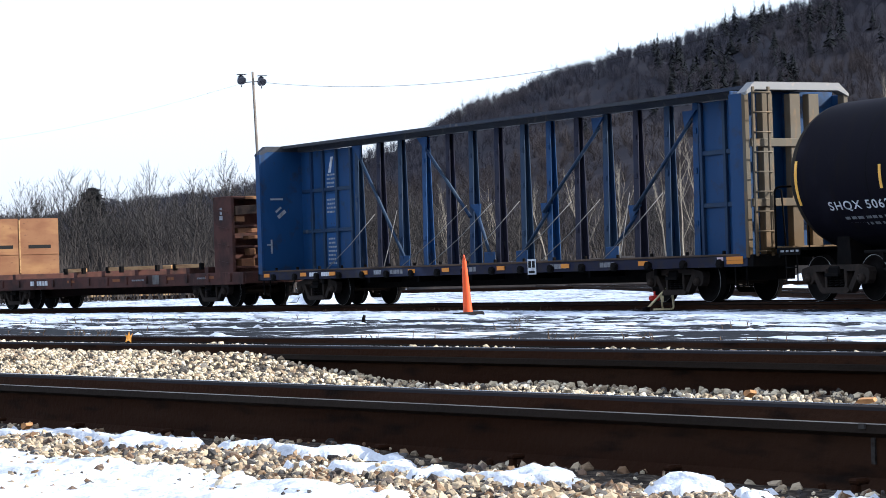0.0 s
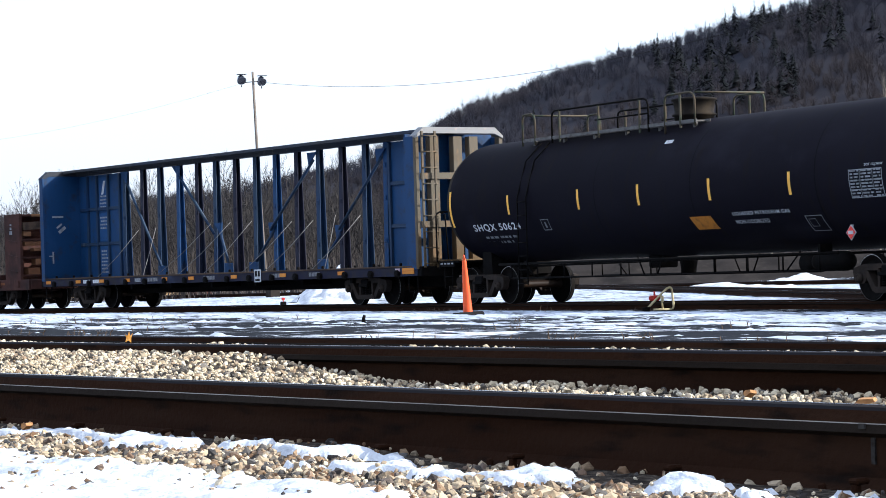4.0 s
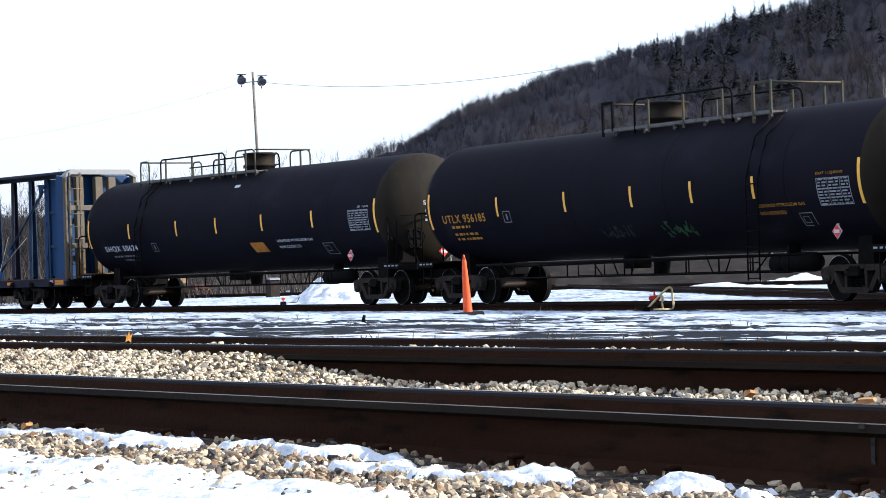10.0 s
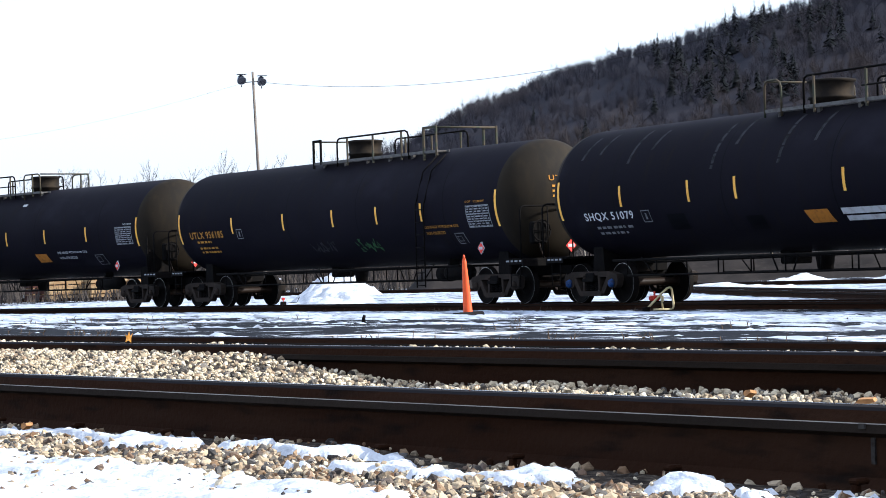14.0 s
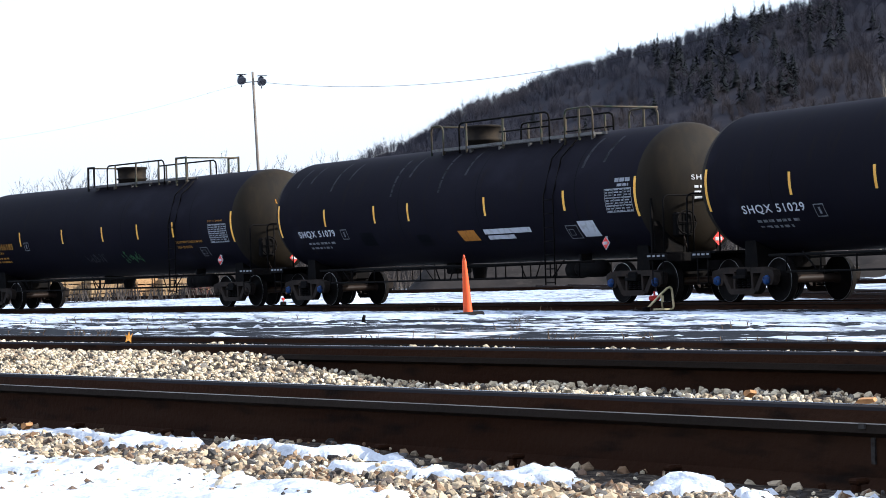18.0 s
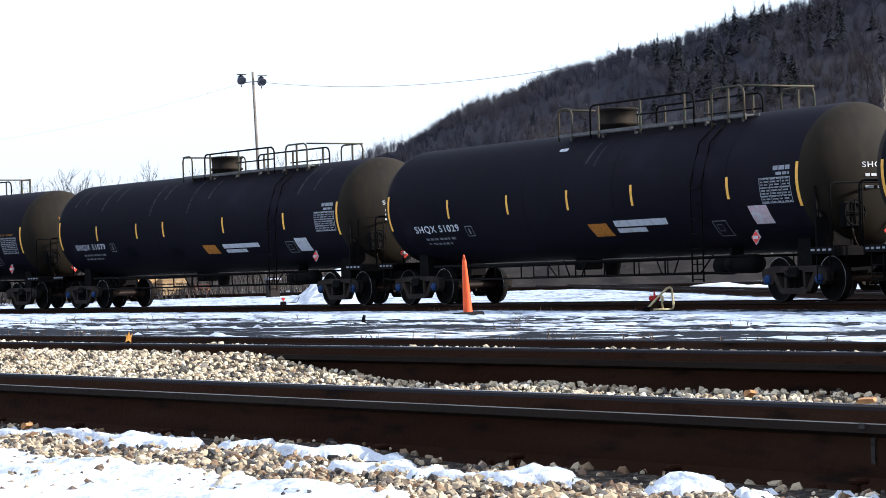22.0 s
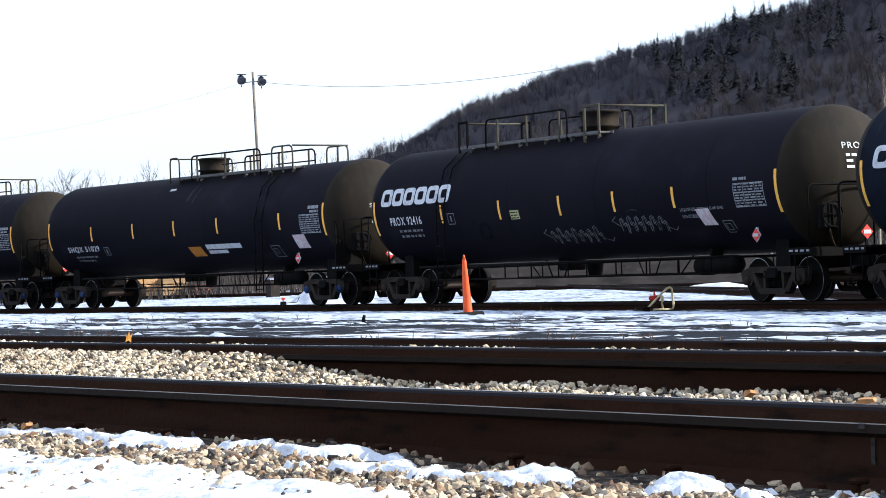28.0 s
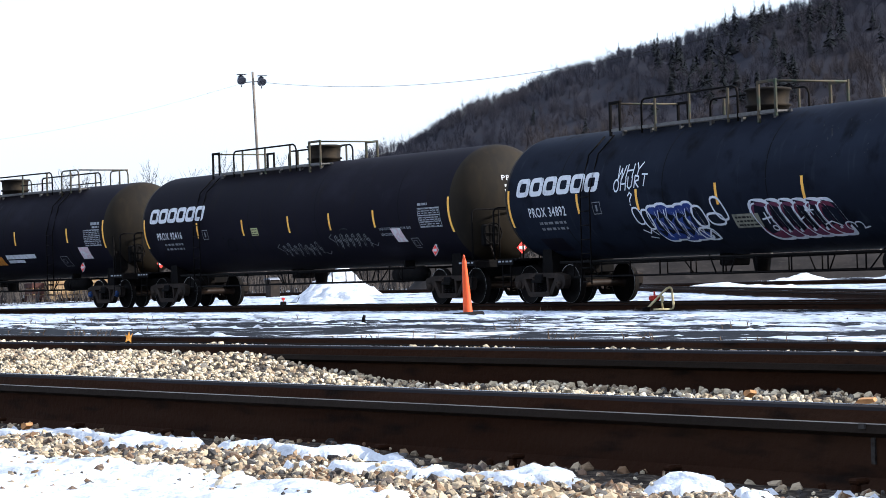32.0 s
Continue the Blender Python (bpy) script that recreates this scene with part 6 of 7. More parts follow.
def bulkhead_flat(u):
    car = thing("bulkhead_flatcar", "brown bulkhead flat car with timber bunks and crates", "flat car", "cars of the freight train")
    part("deck", Mesh().box(0, 0, 0.98, 17.8, 2.66, 0.06, 0.01), BROWN, car)
    for y in (-1.33, 1.33):
        part("side_sill", Mesh().box(0, y, 0.83, 17.8, 0.07, 0.36, 0.01), BROWN, car)
        for i in range(14):
            part("stake_pocket", Mesh().box(-8.2 + 1.26 * i, y * 1.03, 0.86, 0.14, 0.08, 0.24, 0.01), BROWN, car)
    part("centre_sill", Mesh().prism([(-8.0, 0.80), (8.0, 0.80), (8.0, 0.62), (5.6, 0.42), (-5.6, 0.42), (-8.0, 0.62)], -0.36, 0.36), DARKBROWN, car, "dark brown deep centre sill")
    # end bulkhead: two side boxes, frame rails and packed timber between
    x0, x1 = 7.3, 8.35
    for y in (-1.31, 1.31):
        b = Mesh().box((x0 + x1) / 2, y, 2.1, x1 - x0, 0.10, 2.25, 0.012)
        for k in range(4):
            b.box(x0 + 0.55, y * 1.04, 1.3 + 0.5 * k, 0.6, 0.03, 0.05, m=pose(0, 0, 0, 0, 8, 0))
        part("bulkhead_cheek", b, BROWN, car)
    part("bulkhead_wall", Mesh().box(x0 + 0.05, 0, 2.1, 0.08, 2.6, 2.2, 0.01), BROWN, car)
    part("bulkhead_top", Mesh().box((x0 + x1) / 2, 0, 3.18, x1 - x0, 2.7, 0.07, 0.01), BROWN, car)
    part("bulkhead_top_edge", Mesh().box(x1 + 0.02, 0.2, 3.17, 0.04, 2.2, 0.09, 0.008), PLY, car, "sunlit tan edge board")
    for z in (1.15, 1.75, 2.35):
        part("bulkhead_shelf", Mesh().box(x1 - 0.3, 0, z, 0.5, 2.5, 0.06, 0.008), BROWN, car)
    for y in (0.15, 1.2):
        part("bulkhead_upright", Mesh().box(x1 - 0.05, y, 2.1, 0.1, 0.10, 2.1, 0.01), PLY if y > 1 else BROWN, car)
    r = random.Random(6)
    for y, z, w, hgt in ((-0.85, 2.82, 0.75, 0.26), (-1.05, 2.55, 0.3, 0.16), (-0.7, 2.22, 0.8, 0.14), (-0.55, 2.02, 0.5, 0.10), (-0.65, 1.60, 0.2, 0.2), (-0.8, 1.28, 0.45, 0.24), (0.7, 1.95, 0.8, 0.10), (0.6, 1.10, 0.6, 0.14), (0.55, 2.10, 0.35, 0.10)):
        part("timber_block", Mesh().box(x1 - 0.2 + r.uniform(-0.05, 0.08), y, z, 0.3, w, hgt, 0.01, pose(0, 0, 0, r.uniform(-5, 5), 0, 0)), (PLY, DECKEDGE, PLY)[int(z * 7) % 3], car, "offcut of brown timber")
    part("bulkhead_lettering", Mesh().box(7.75, -1.365, 2.6, 0.16, 0.01, 0.12).box(7.75, -1.365, 2.8, 0.1, 0.01, 0.2), FADED2, car)
    # bunks with timber strips on the deck
    for i, x in enumerate((-7.6, -6.2, -1.7, 0.2, 2.4, 4.4, 5.6, 6.7)):
        part("bunk", Mesh().box(x, 0, 1.10, 0.22, 2.6, 0.18, 0.012), BROWN, car)
    for x, w in ((-1.7, 1.1), (0.9, 0.8), (2.6, 2.0), (5.6, 1.5), (4.3, 0.5)):
        part("deck_timber", Mesh().box(x, -1.22, 1.24, w, 0.14, 0.11, 0.008), WOOD, car, "weathered timber bearer")
    for x in (-2.4, -1.15, 0.5, 1.4, 3.7, 4.8, 6.4):
        part("bunk_bracket", Mesh().box(x, -1.28, 1.22, 0.12, 0.12, 0.20, 0.01).box(x, -1.345, 1.24, 0.06, 0.02, 0.06), STEEL, car)
    part("route_plate", Mesh().box(3.75, -1.375, 0.86, 0.40, 0.012, 0.28, 0.004), GRATING, car)
    for x, w in ((-4.2, 1.3), (2.6, 0.8), (6.6, 0.7)):
        lines = Mesh()
        for k in range(6):
            lines.box(x + (k - 2.5) * w / 6, -1.372, 0.86, w / 8, 0.01, 0.15 if w > 1 else 0.05)
        part("sill_lettering", lines, CARD if w > 1 else FADED, car)
    for x in (-1.9, 1.2, 4.6, 7.0):
        part("reflector", Mesh().box(x, -1.372, 0.88, 0.5, 0.01, 0.08), RUSTPATCH, car)
    for e in (-1, 1):
        part("end_sill", Mesh().box(e * 8.85, 0, 0.84, 0.16, 2.6, 0.34, 0.02), BROWN, car)
        part("coupler", COUPLER, None, car, m=pose(e * 8.95, 0, 0, 0, 0, 0 if e > 0 else 180))
        bogie(car, e * 6.6)
    # a plywood crate, its end panels towards the bulkhead
    part("crate_body", Mesh().box(CRATE_X - 0.6, 0, 2.14, 1.1, 2.5, 1.9, 0.012), PLY, car, "orange-brown plywood crate")
    for y0, y1 in ((-1.30, -0.25), (-0.19, 1.28)):
        y, w = (y0 + y1) / 2, y1 - y0
        part("crate_panel", Mesh().box(CRATE_X, y, 2.16, 0.04, w, 1.94, 0.008), PLY, car)
        part("crate_slot", Mesh().box(CRATE_X + 0.022, y, 2.15, 0.012, w * 0.58, 0.12), RUBBER, car)
        part("crate_batten", Mesh().box(CRATE_X + 0.03, y, 1.90, 0.025, w, 0.05, 0.004), PLY, car)
    part("crate_strap", Mesh().box(CRATE_X + 0.03, -0.22, 2.16, 0.03, 0.05, 1.84, 0.004), WOOD, car, "tan upright batten between the crate panels")
    CARS.append((car, u, 6.6))
    return car


CRATE_X = -7.95
DARKBROWN = material("dark_oxide_paint", (0.016, 0.0085, 0.0075), 0.85, spots=[((0.028, 0.014, 0.011), 3, 0.5, 0.75, 6, ONE)], spec=0.08)
RUSTPATCH = material("rust_orange_patch", (0.20, 0.075, 0.03), 0.8, spots=[((0.1, 0.04, 0.025), 8, 0.5, 0.7, 5, ONE)], spec=0.2)
bulkhead_flat(-111.9)


# ---- things beside the tracks ----
def traffic_cone():
    c = thing("traffic_cone", "tall slim orange traffic cone in the snow", "traffic cone", m=pose(-45.4, 14.07, ground_z(-45.4, 14.07) - 0.03) @ Matrix.Rotation(radians(-2.4), 4, (math.sin(YAW), math.cos(YAW), 0)))
    part("cone_body", Mesh().lathe([(0.05, 0.100), (0.07, 0.093), (0.55, 0.069), (1.00, 0.047), (1.08, 0.042), (1.10, 0.036), (1.13, 0.029), (1.15, 0.0)], 24, axis="z"), ORANGE, c)
    part("neck_loop", Mesh().tube([(-0.028, 0, 1.11), (-0.024, 0, 1.17), (0, 0, 1.19), (0.024, 0, 1.17), (0.028, 0, 1.11)], 0.016, 7), ORANGE, c, "moulded orange handle loop")
    part("rubber_base", Mesh().prism([(-0.26, 0), (0.26, 0), (0.26, 0.05), (0.18, 0.10), (-0.18, 0.10), (-0.26, 0.05)], -0.25, 0.25), RUBBER, c, "black rubber base")


traffic_cone()


def derail():
    """A derailing block's hinged frame beside the rail."""
    a = arc(-50.95, -0.86, 0)
    tan_ = math.radians(heading(-51.3))
    m = Matrix.Translation((a.x, a.y, -0.17)) @ pose(0, 0, 0, 0, 0, math.degrees(tan_) + 90)
    d = thing("derail", "cream hinged derail frame with red block at the rail", "derail", m=m)
    part("frame", Mesh().tube([(-0.68, 0.06, 0.02), (-0.30, 0.02, 0.36), (-0.14, 0, 0.49), (-0.07, 0, 0.51), (-0.02, 0, 0.46), (0.02, 0, 0.08), (-0.02, 0, 0.03), (-0.10, 0, 0.02), (-0.52, 0, 0.03)], 0.026, 8), CREAM, d)
    part("strut", Mesh().tube([(-0.30, 0.02, 0.36), (-0.26, 0.02, 0.04)], 0.022, 7).box(-0.26, 0.02, 0.26, 0.05, 0.05, 0.14, 0.01), CREAM, d)
    part("red_block", Mesh().box(-0.40, 0.12, 0.28, 0.26, 0.12, 0.12, 0.03).box(-0.40, 0.12, 0.34, 0.03, 0.03, 0.18), REDPAINT, d, "red painted derail block")
    part("shoe", Mesh().box(-0.66, 0.05, 0.05, 0.16, 0.14, 0.10, 0.02), STEEL, d)


derail()


def switch_stand(x, y):
    s_ = thing("switch_stand", "low red switch stand in the snow", "switch stand", m=pose(x, y, -0.22))
    part("stand_base", Mesh().box(0, 0, 0.08, 0.2, 0.2, 0.16, 0.03), STEEL, s_)
    part("target", Mesh().box(0, 0, 0.25, 0.05, 0.12, 0.10, 0.02).tube([(0, 0, 0.1), (0, 0, 0.28)], 0.02, 6), REDPAINT, s_)
    part("lever", Mesh().tube([(0, 0.05, 0.1), (0, 0.5, 0.12), (0, 0.6, 0.3)], 0.012, 6), STEEL, s_)


switch_stand(-86.6, 19.9)


def leaf_and_chips():
    lf = Mesh()
    pts = [(-0.03, 0, 0), (0.0, 0.004, 0.02), (0.028, 0, 0.006), (0.02, 0.006, 0.045), (0.035, 0.01, 0.075), (0.012, 0.012, 0.06), (-0.004, 0.016, 0.10), (-0.018, 0.012, 0.06), (-0.045, 0.01, 0.085), (-0.028, 0.006, 0.04)]
    lf.add([(x, y, z) for x, y, z in pts] + [(x, y + 0.003, z) for x, y, z in pts], [tuple(range(10)), tuple(range(10, 20))[::-1]] + [(i, (i + 1) % 10, (i + 1) % 10 + 10, i + 10) for i in range(10)])
    ob = tagged(new("dry_leaf", lf.data("dry_leaf", LEAF)), "yellow dry leaf standing on the far rail", "leaf")
    ob.matrix_basis = Matrix.Translation(main(-9.21, FAR_Q + 0.03, FAR_Z)) @ Matrix.Scale(0.48, 4) @ pose(0, 0, 0, 0, 0, -70)
    r = random.Random(2)
    for a, q, w in ((-4.45, 4.41, 0.055), (-4.89, 4.42, 0.035), (-4.2, 4.3, 0.03), (-6.2, 2.95, 0.04)):
        c = Mesh().prism([(-w / 2, 0), (-w * 0.2, -0.008), (w / 2, 0.004), (w * 0.4, 0.012), (-w * 0.3, 0.010)], -0.010, 0.010)
        ob = tagged(new("wood_chip", c.data("wood_chip", CHIP)), "splinter of orange-brown wood on the ballast", "wood chip", "wood chips")
        ob.matrix_basis = Matrix.Translation(main(a, q, heap(a, q) + 0.03)) @ pose(0, 0, 0, r.uniform(-12, 12), 0, 25 + r.uniform(-20, 20))


LEAF = material("yellow_leaf", (0.42, 0.19, 0.03), 0.7, spots=[((0.6, 0.5, 0.25), 30, 0.5, 0.7, 3, ONE)], spec=0.2)
CHIP = material("split_wood", (0.42, 0.22, 0.09), 0.8, spots=[((0.25, 0.12, 0.05), 40, 0.45, 0.7, 3, (1, 4, 4))], spec=0.2)
leaf_and_chips()


# ---- woods ----
def prisms(segs):
    """Three-sided bars for rows of (x0, y0, z0, x1, y1, z1, r0, r1)."""
    s_ = np.asarray(segs, dtype=float)
    p0, p1, r0, r1 = s_[:, :3], s_[:, 3:6], s_[:, 6:7], s_[:, 7:8]
    d = p1 - p0
    d /= np.linalg.norm(d, axis=1, keepdims=True) + 1e-9
    ref = np.where(np.abs(d[:, 2:3]) > 0.9, [[1.0, 0, 0]], [[0, 0, 1.0]])
    a = np.cross(d, ref)
    a /= np.linalg.norm(a, axis=1, keepdims=True) + 1e-9
    b = np.cross(d, a)
    v = np.empty((len(s_), 6, 3))
    for k in range(3):
        o = a * math.cos(2.0944 * k) + b * math.sin(2.0944 * k)
        v[:, k], v[:, k + 3] = p0 + o * r0, p1 + o * r1
    f = np.array([(0, 1, 4), (0, 4, 3), (1, 2, 5), (1, 5, 4), (2, 0, 3), (2, 3, 5)])
    return v.reshape(-1, 3), (f[None] + 6 * np.arange(len(s_))[:, None, None]).reshape(-1, 3)


def slivers(segs, rng):
    """Single thin triangles for rows of (x0, y0, z0, x1, y1, z1, r0, r1)."""
    p0, p1, w = segs[:, :3], segs[:, 3:6], segs[:, 6:7]
    off = rng.normal(size=p0.shape) * (1, 1, 0.3)
    off /= np.linalg.norm(off, axis=1, keepdims=True)
    return np.stack([p0 + off * w * 1.7, p0 - off * w * 1.7, p1], 1).reshape(-1, 3)


def bare_tree(seed, high, limbs, twigs, thin, spread=0.6, rise=0.5):
    """Segments of a leafless tree: a bent trunk, rising limbs, twigs. Returns trunk and crown rows."""
    r = random.Random(seed)
    trunk, crown = [], []
    p, d = Vector((0, 0, 0)), Vector((r.uniform(-0.06, 0.06), r.uniform(-0.06, 0.06), 1)).normalized()
    rad, n = thin, 7
    nodes = []
    for k in range(n):
        q = p + d * high / n
        trunk.append((*p, *q, rad * (1.1 - k / n), rad * (1.08 - (k + 1) / n)))
        nodes.append((p, q, rad * (1.1 - k / n)))
        p = q
        d = (d + Vector((r.uniform(-0.12, 0.12), r.uniform(-0.12, 0.12), 0.05))).normalized()
    for k in range(limbs):
        f = r.uniform(0.28, 0.98)
        i = min(int(f * n), n - 1)
        s_ = nodes[i][0].lerp(nodes[i][1], f * n - i)
        az = r.uniform(0, 6.283)
        d = Vector((math.cos(az) * spread, math.sin(az) * spread, rise + r.uniform(0, 0.5))).normalized()
        ln = high * ((1.05 - f) * r.uniform(0.35, 0.62) + 0.05)
        rr = nodes[i][2] * 0.40 + rad * 0.06
        c = s_
        for j in range(4):
            e = c + d * ln / 4
            crown.append((*c, *e, rr * (1 - j / 4.5), rr * (1 - (j + 1) / 4.5)))
            for _ in range(twigs):
                dd = (d + Vector((r.uniform(-0.8, 0.8), r.uniform(-0.8, 0.8), r.uniform(-0.1, 0.8)))).normalized()
                t = c.lerp(e, r.random())
                tl = ln * r.uniform(0.18, 0.4)
                m_ = t + dd * tl * 0.6
                crown.append((*t, *m_, rr * 0.45, rr * 0.3))
                crown.append((*m_, *(m_ + (dd + Vector((r.uniform(-0.5, 0.5), r.uniform(-0.5, 0.5), 0.3))).normalized() * tl * 0.5), rr * 0.3, rr * 0.15))
            c = e
            d = (d + Vector((r.uniform(-0.25, 0.25), r.uniform(-0.25, 0.25), 0.18))).normalized()
    return trunk, crown


def sector(az, d):
    """A place d metres away, az degrees to the right of the middle of the view."""
    y_ = YAW + radians(az)
    return math.sin(y_) * d, math.cos(y_) * d


def crest(az):
    return ramp(az, [(-30, 0.012), (-12, 0.020), (-4, 0.034), (-2.9, 0.038), (-1.8, 0.042), (-1.0, 0.048), (0.05, 0.0562), (1.1, 0.064), (2.3, 0.073), (3.5, 0.078), (5.0, 0.085), (6.25, 0.0875), (7.3, 0.0935), (8.2, 0.0975), (14, 0.125), (40, 0.16), (70, 0.12)])


def hill_z(az, d):
    f = min(max((d - 540) / 385, 0), 1)
    return (crest(az) + 0.001) * 950 * (0.75 * f + 0.25 * f * f * (3 - 2 * f)) + 5 * f * noise.noise(Vector((az * 0.7, d * 0.012, 3)))


# hillside ground, its colour also shifted blue to stand for haze
HILLMAT = material("hazy_wooded_hillside", (0.026, 0.0255, 0.0325), 0.95, spots=[((0.019, 0.0198, 0.0275), 0.010, 0.5, 0.62, 8, ONE), ((0.033, 0.030, 0.0335), 0.05, 0.5, 0.8, 8, ONE)], bump=0.0, spec=0.05)


def hill():
    vs, fs = [], []
    azs = [-34 + 1.0 * i for i in range(22)] + [-12 + 0.25 * i for i in range(104)] + [14 + 2 * i for i in range(29)]
    ds = [195 + 15 * i for i in range(6)] + [290 + 30 * i for i in range(23)] + [1000, 1100]
    for az in azs:
        for d in ds:
            x, y = sector(az, d)
            z = hill_z(az, min(d, 960)) - (0.1 * (d - 960) if d > 960 else 0)
            vs.append((x, y, z - 0.25 if d > 200 else -1.0))
    m = len(ds)
    for i in range(len(azs) - 1):
        fs += [(i * m + j, i * m + j + 1, (i + 1) * m + j + 1, (i + 1) * m + j) for j in range(m - 1)]
    tagged(new("hillside", Mesh().add(vs, fs, True).data("hillside", HILLMAT)), "brown bare winter woods on a steep hillside, tinted haze blue", "hill", kind="structure")
    # hills that close the valley on the other sides
    vs, fs = [], []
    for i in range(61):
        az = 70 + i * (256 / 60)
        for d, zz in ((500, -3), (800, 60 + 22 * noise.noise(Vector((i * 0.3, 1, 0)))), (1000, 95 + 30 * noise.noise(Vector((i * 0.3, 2, 0))))):
            x, y = sector(az, d)
            vs.append((x, y, zz))
    for i in range(60):
        fs += [(i * 3 + j, i * 3 + j + 1, i * 3 + j + 4, i * 3 + j + 3) for j in range(2)]
    tagged(new("backdrop", Mesh().add(vs, fs, True).data("valley_hills", HILLMAT)), "wooded hills on the far side of the valley", "hills", kind="structure")


hill()


def spike_trees():
    """Far bare trees: a thin stem and a rounded crown of many fine slivers."""
    rng = np.random.default_rng(21)
    kinds = []
    for k in range(10):
        n = 76
        lean = rng.normal(0, 0.05, 2)
        way = rng.normal(size=(n, 3))
        way[:, 2] = np.abs(way[:, 2]) * 1.1 - 0.35
        way /= np.linalg.norm(way, axis=1, keepdims=True)
        wide = rng.uniform(0.24, 0.34)
        p1 = np.array([lean[0], lean[1], 0.64]) + way * np.array([wide, wide, 0.34]) * rng.uniform(0.7, 1.06, (n, 1))
        h0 = np.clip(p1[:, 2] - rng.uniform(0.18, 0.42, n), 0.2, 0.7)
        p0 = np.stack([lean[0] * h0, lean[1] * h0, h0], 1)
        mid = p0 + (p1 - p0) * rng.uniform(0.3, 0.7, (n, 1))
        tip = mid + (p1 - mid) * 0.8 + rng.normal(0, 0.07, (n, 3))
        a, b = np.concatenate([[(0, 0, 0)], p0, mid]), np.concatenate([[(lean[0], lean[1], 0.95)], p1, tip])
        off = rng.normal(size=a.shape) * (1, 1, 0.2)
        off /= np.linalg.norm(off, axis=1, keepdims=True)
        w = np.concatenate([[0.013], np.full(n, 0.0052), np.full(n, 0.0038)])[:, None]
        kinds.append(np.stack([a + off * w, a - off * w, b], 1).reshape(-1, 3))
    return kinds


def hill_woods():
    rng = np.random.default_rng(4)
    kinds = spike_trees()
    vs, fs, o = [], [], 0
    spots = []
    while len(spots) < 5600:
        az, d = rng.uniform(-11.8, 10.8), 570 + 385 * rng.random()
        spots.append((az, d))
    for i in range(420):
        spots.append((rng.uniform(-5, 10.4), rng.uniform(860, 930)))
    for i, (az, d) in enumerate(spots):
        hgt = rng.uniform(5.0, 9.0)
        a = rng.uniform(0, 6.28)
        rot = np.array([[math.cos(a), -math.sin(a), 0], [math.sin(a), math.cos(a), 0], [0, 0, 1]])
        x, y = sector(az, d)
        v = kinds[i % 10] @ rot.T * hgt + np.array([x, y, hill_z(az, d) - 0.36 * hgt])
        vs.append(v)
        n = len(v)
        fs.append(np.arange(o, o + n).reshape(-1, 3))
        o += n
    for name, take, mat, label in (("hill_woods", lambda d: d >= 760, FARBARK, "dark leafless trees along the hill's crest, tinted haze blue"), ("lower_woods", lambda d: d < 760, LOWTWIGS, "brown leafless trees on the lower hillside")):
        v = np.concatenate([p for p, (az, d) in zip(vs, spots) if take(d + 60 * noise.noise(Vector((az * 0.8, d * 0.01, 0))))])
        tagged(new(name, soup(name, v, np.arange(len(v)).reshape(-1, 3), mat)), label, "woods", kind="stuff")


hill_woods()


def crest_trees():
    """Bare trees along the skyline of the hill, with rounded open crowns."""
    rng = np.random.default_rng(33)
    kinds = [np.array(sum(bare_tree(200 + k, 1.0, 18, 3, 0.012, 0.95, 0.45), [])) for k in range(8)]
    rows = []
    for i in range(250):
        az, d = -4.6 + 15.2 * (i + rng.uniform(-0.5, 0.5)) / 250, rng.uniform(915, 955)
        hgt = rng.uniform(5.2, 9.5)
        s_ = kinds[i % 8].copy()
        a = rng.uniform(0, 6.28)
        ca, sa = math.cos(a), math.sin(a)
        for c in (0, 3):
            x_, y_ = s_[:, c].copy(), s_[:, c + 1].copy()
            s_[:, c], s_[:, c + 1] = (x_ * ca - y_ * sa) * 0.8, (x_ * sa + y_ * ca) * 0.8
        s_ *= hgt
        x, y = sector(az, d)
        s_[:, [0, 3]] += x
        s_[:, [1, 4]] += y
        s_[:, [2, 5]] += hill_z(az, d) - 0.28 * hgt
        rows.append(s_)
    v = slivers(np.concatenate(rows), rng)
    tagged(new("crest_trees", soup("crest_trees", v, np.arange(len(v)).reshape(-1, 3), FARBARK)), "bare trees with open crowns along the hill's skyline, tinted haze blue", "woods", kind="stuff")


crest_trees()


def spruce(az, d, z, high, label, ragged=0):
    x, y = sector(az, d)
    t = thing("spruce_tree", label, "tree", "spruces", pose(x, y, z))
    part("trunk", Mesh().tube([(0, 0, 0), (0, 0, high)], 0.2, 6, radii=[high * 0.018, 0.03]), BARK, t)
    r = random.Random(int(az * 100))
    segs, tris = [], []
    for k in range(24):
        zz = high * (0.08 + 0.90 * (k + r.uniform(-0.4, 0.4)) / 24)
        ln = high * 0.30 * (1 - k / 25) * r.uniform(0.75, 1.15)
        for j in range(12):
            a = j * 0.5236 + r.uniform(-0.3, 0.3)
            l_ = ln * r.uniform(0.45, 1.2)
            c_, s_ = math.cos(a), math.sin(a)
            tip = (c_ * l_, s_ * l_, zz - l_ * 0.45)
            w = l_ * 0.36
            tris += [((0, 0, zz + 0.1), (tip[0] * 0.6 - s_ * w, tip[1] * 0.6 + c_ * w, zz - l_ * 0.32), tip), ((0, 0, zz + 0.1), tip, (tip[0] * 0.6 + s_ * w, tip[1] * 0.6 - c_ * w, zz - l_ * 0.34))]
    v = np.array(tris).reshape(-1, 3)
    part("crown", soup("crown", v, np.arange(len(v)).reshape(-1, 3), NEEDLES), NEEDLES, t)


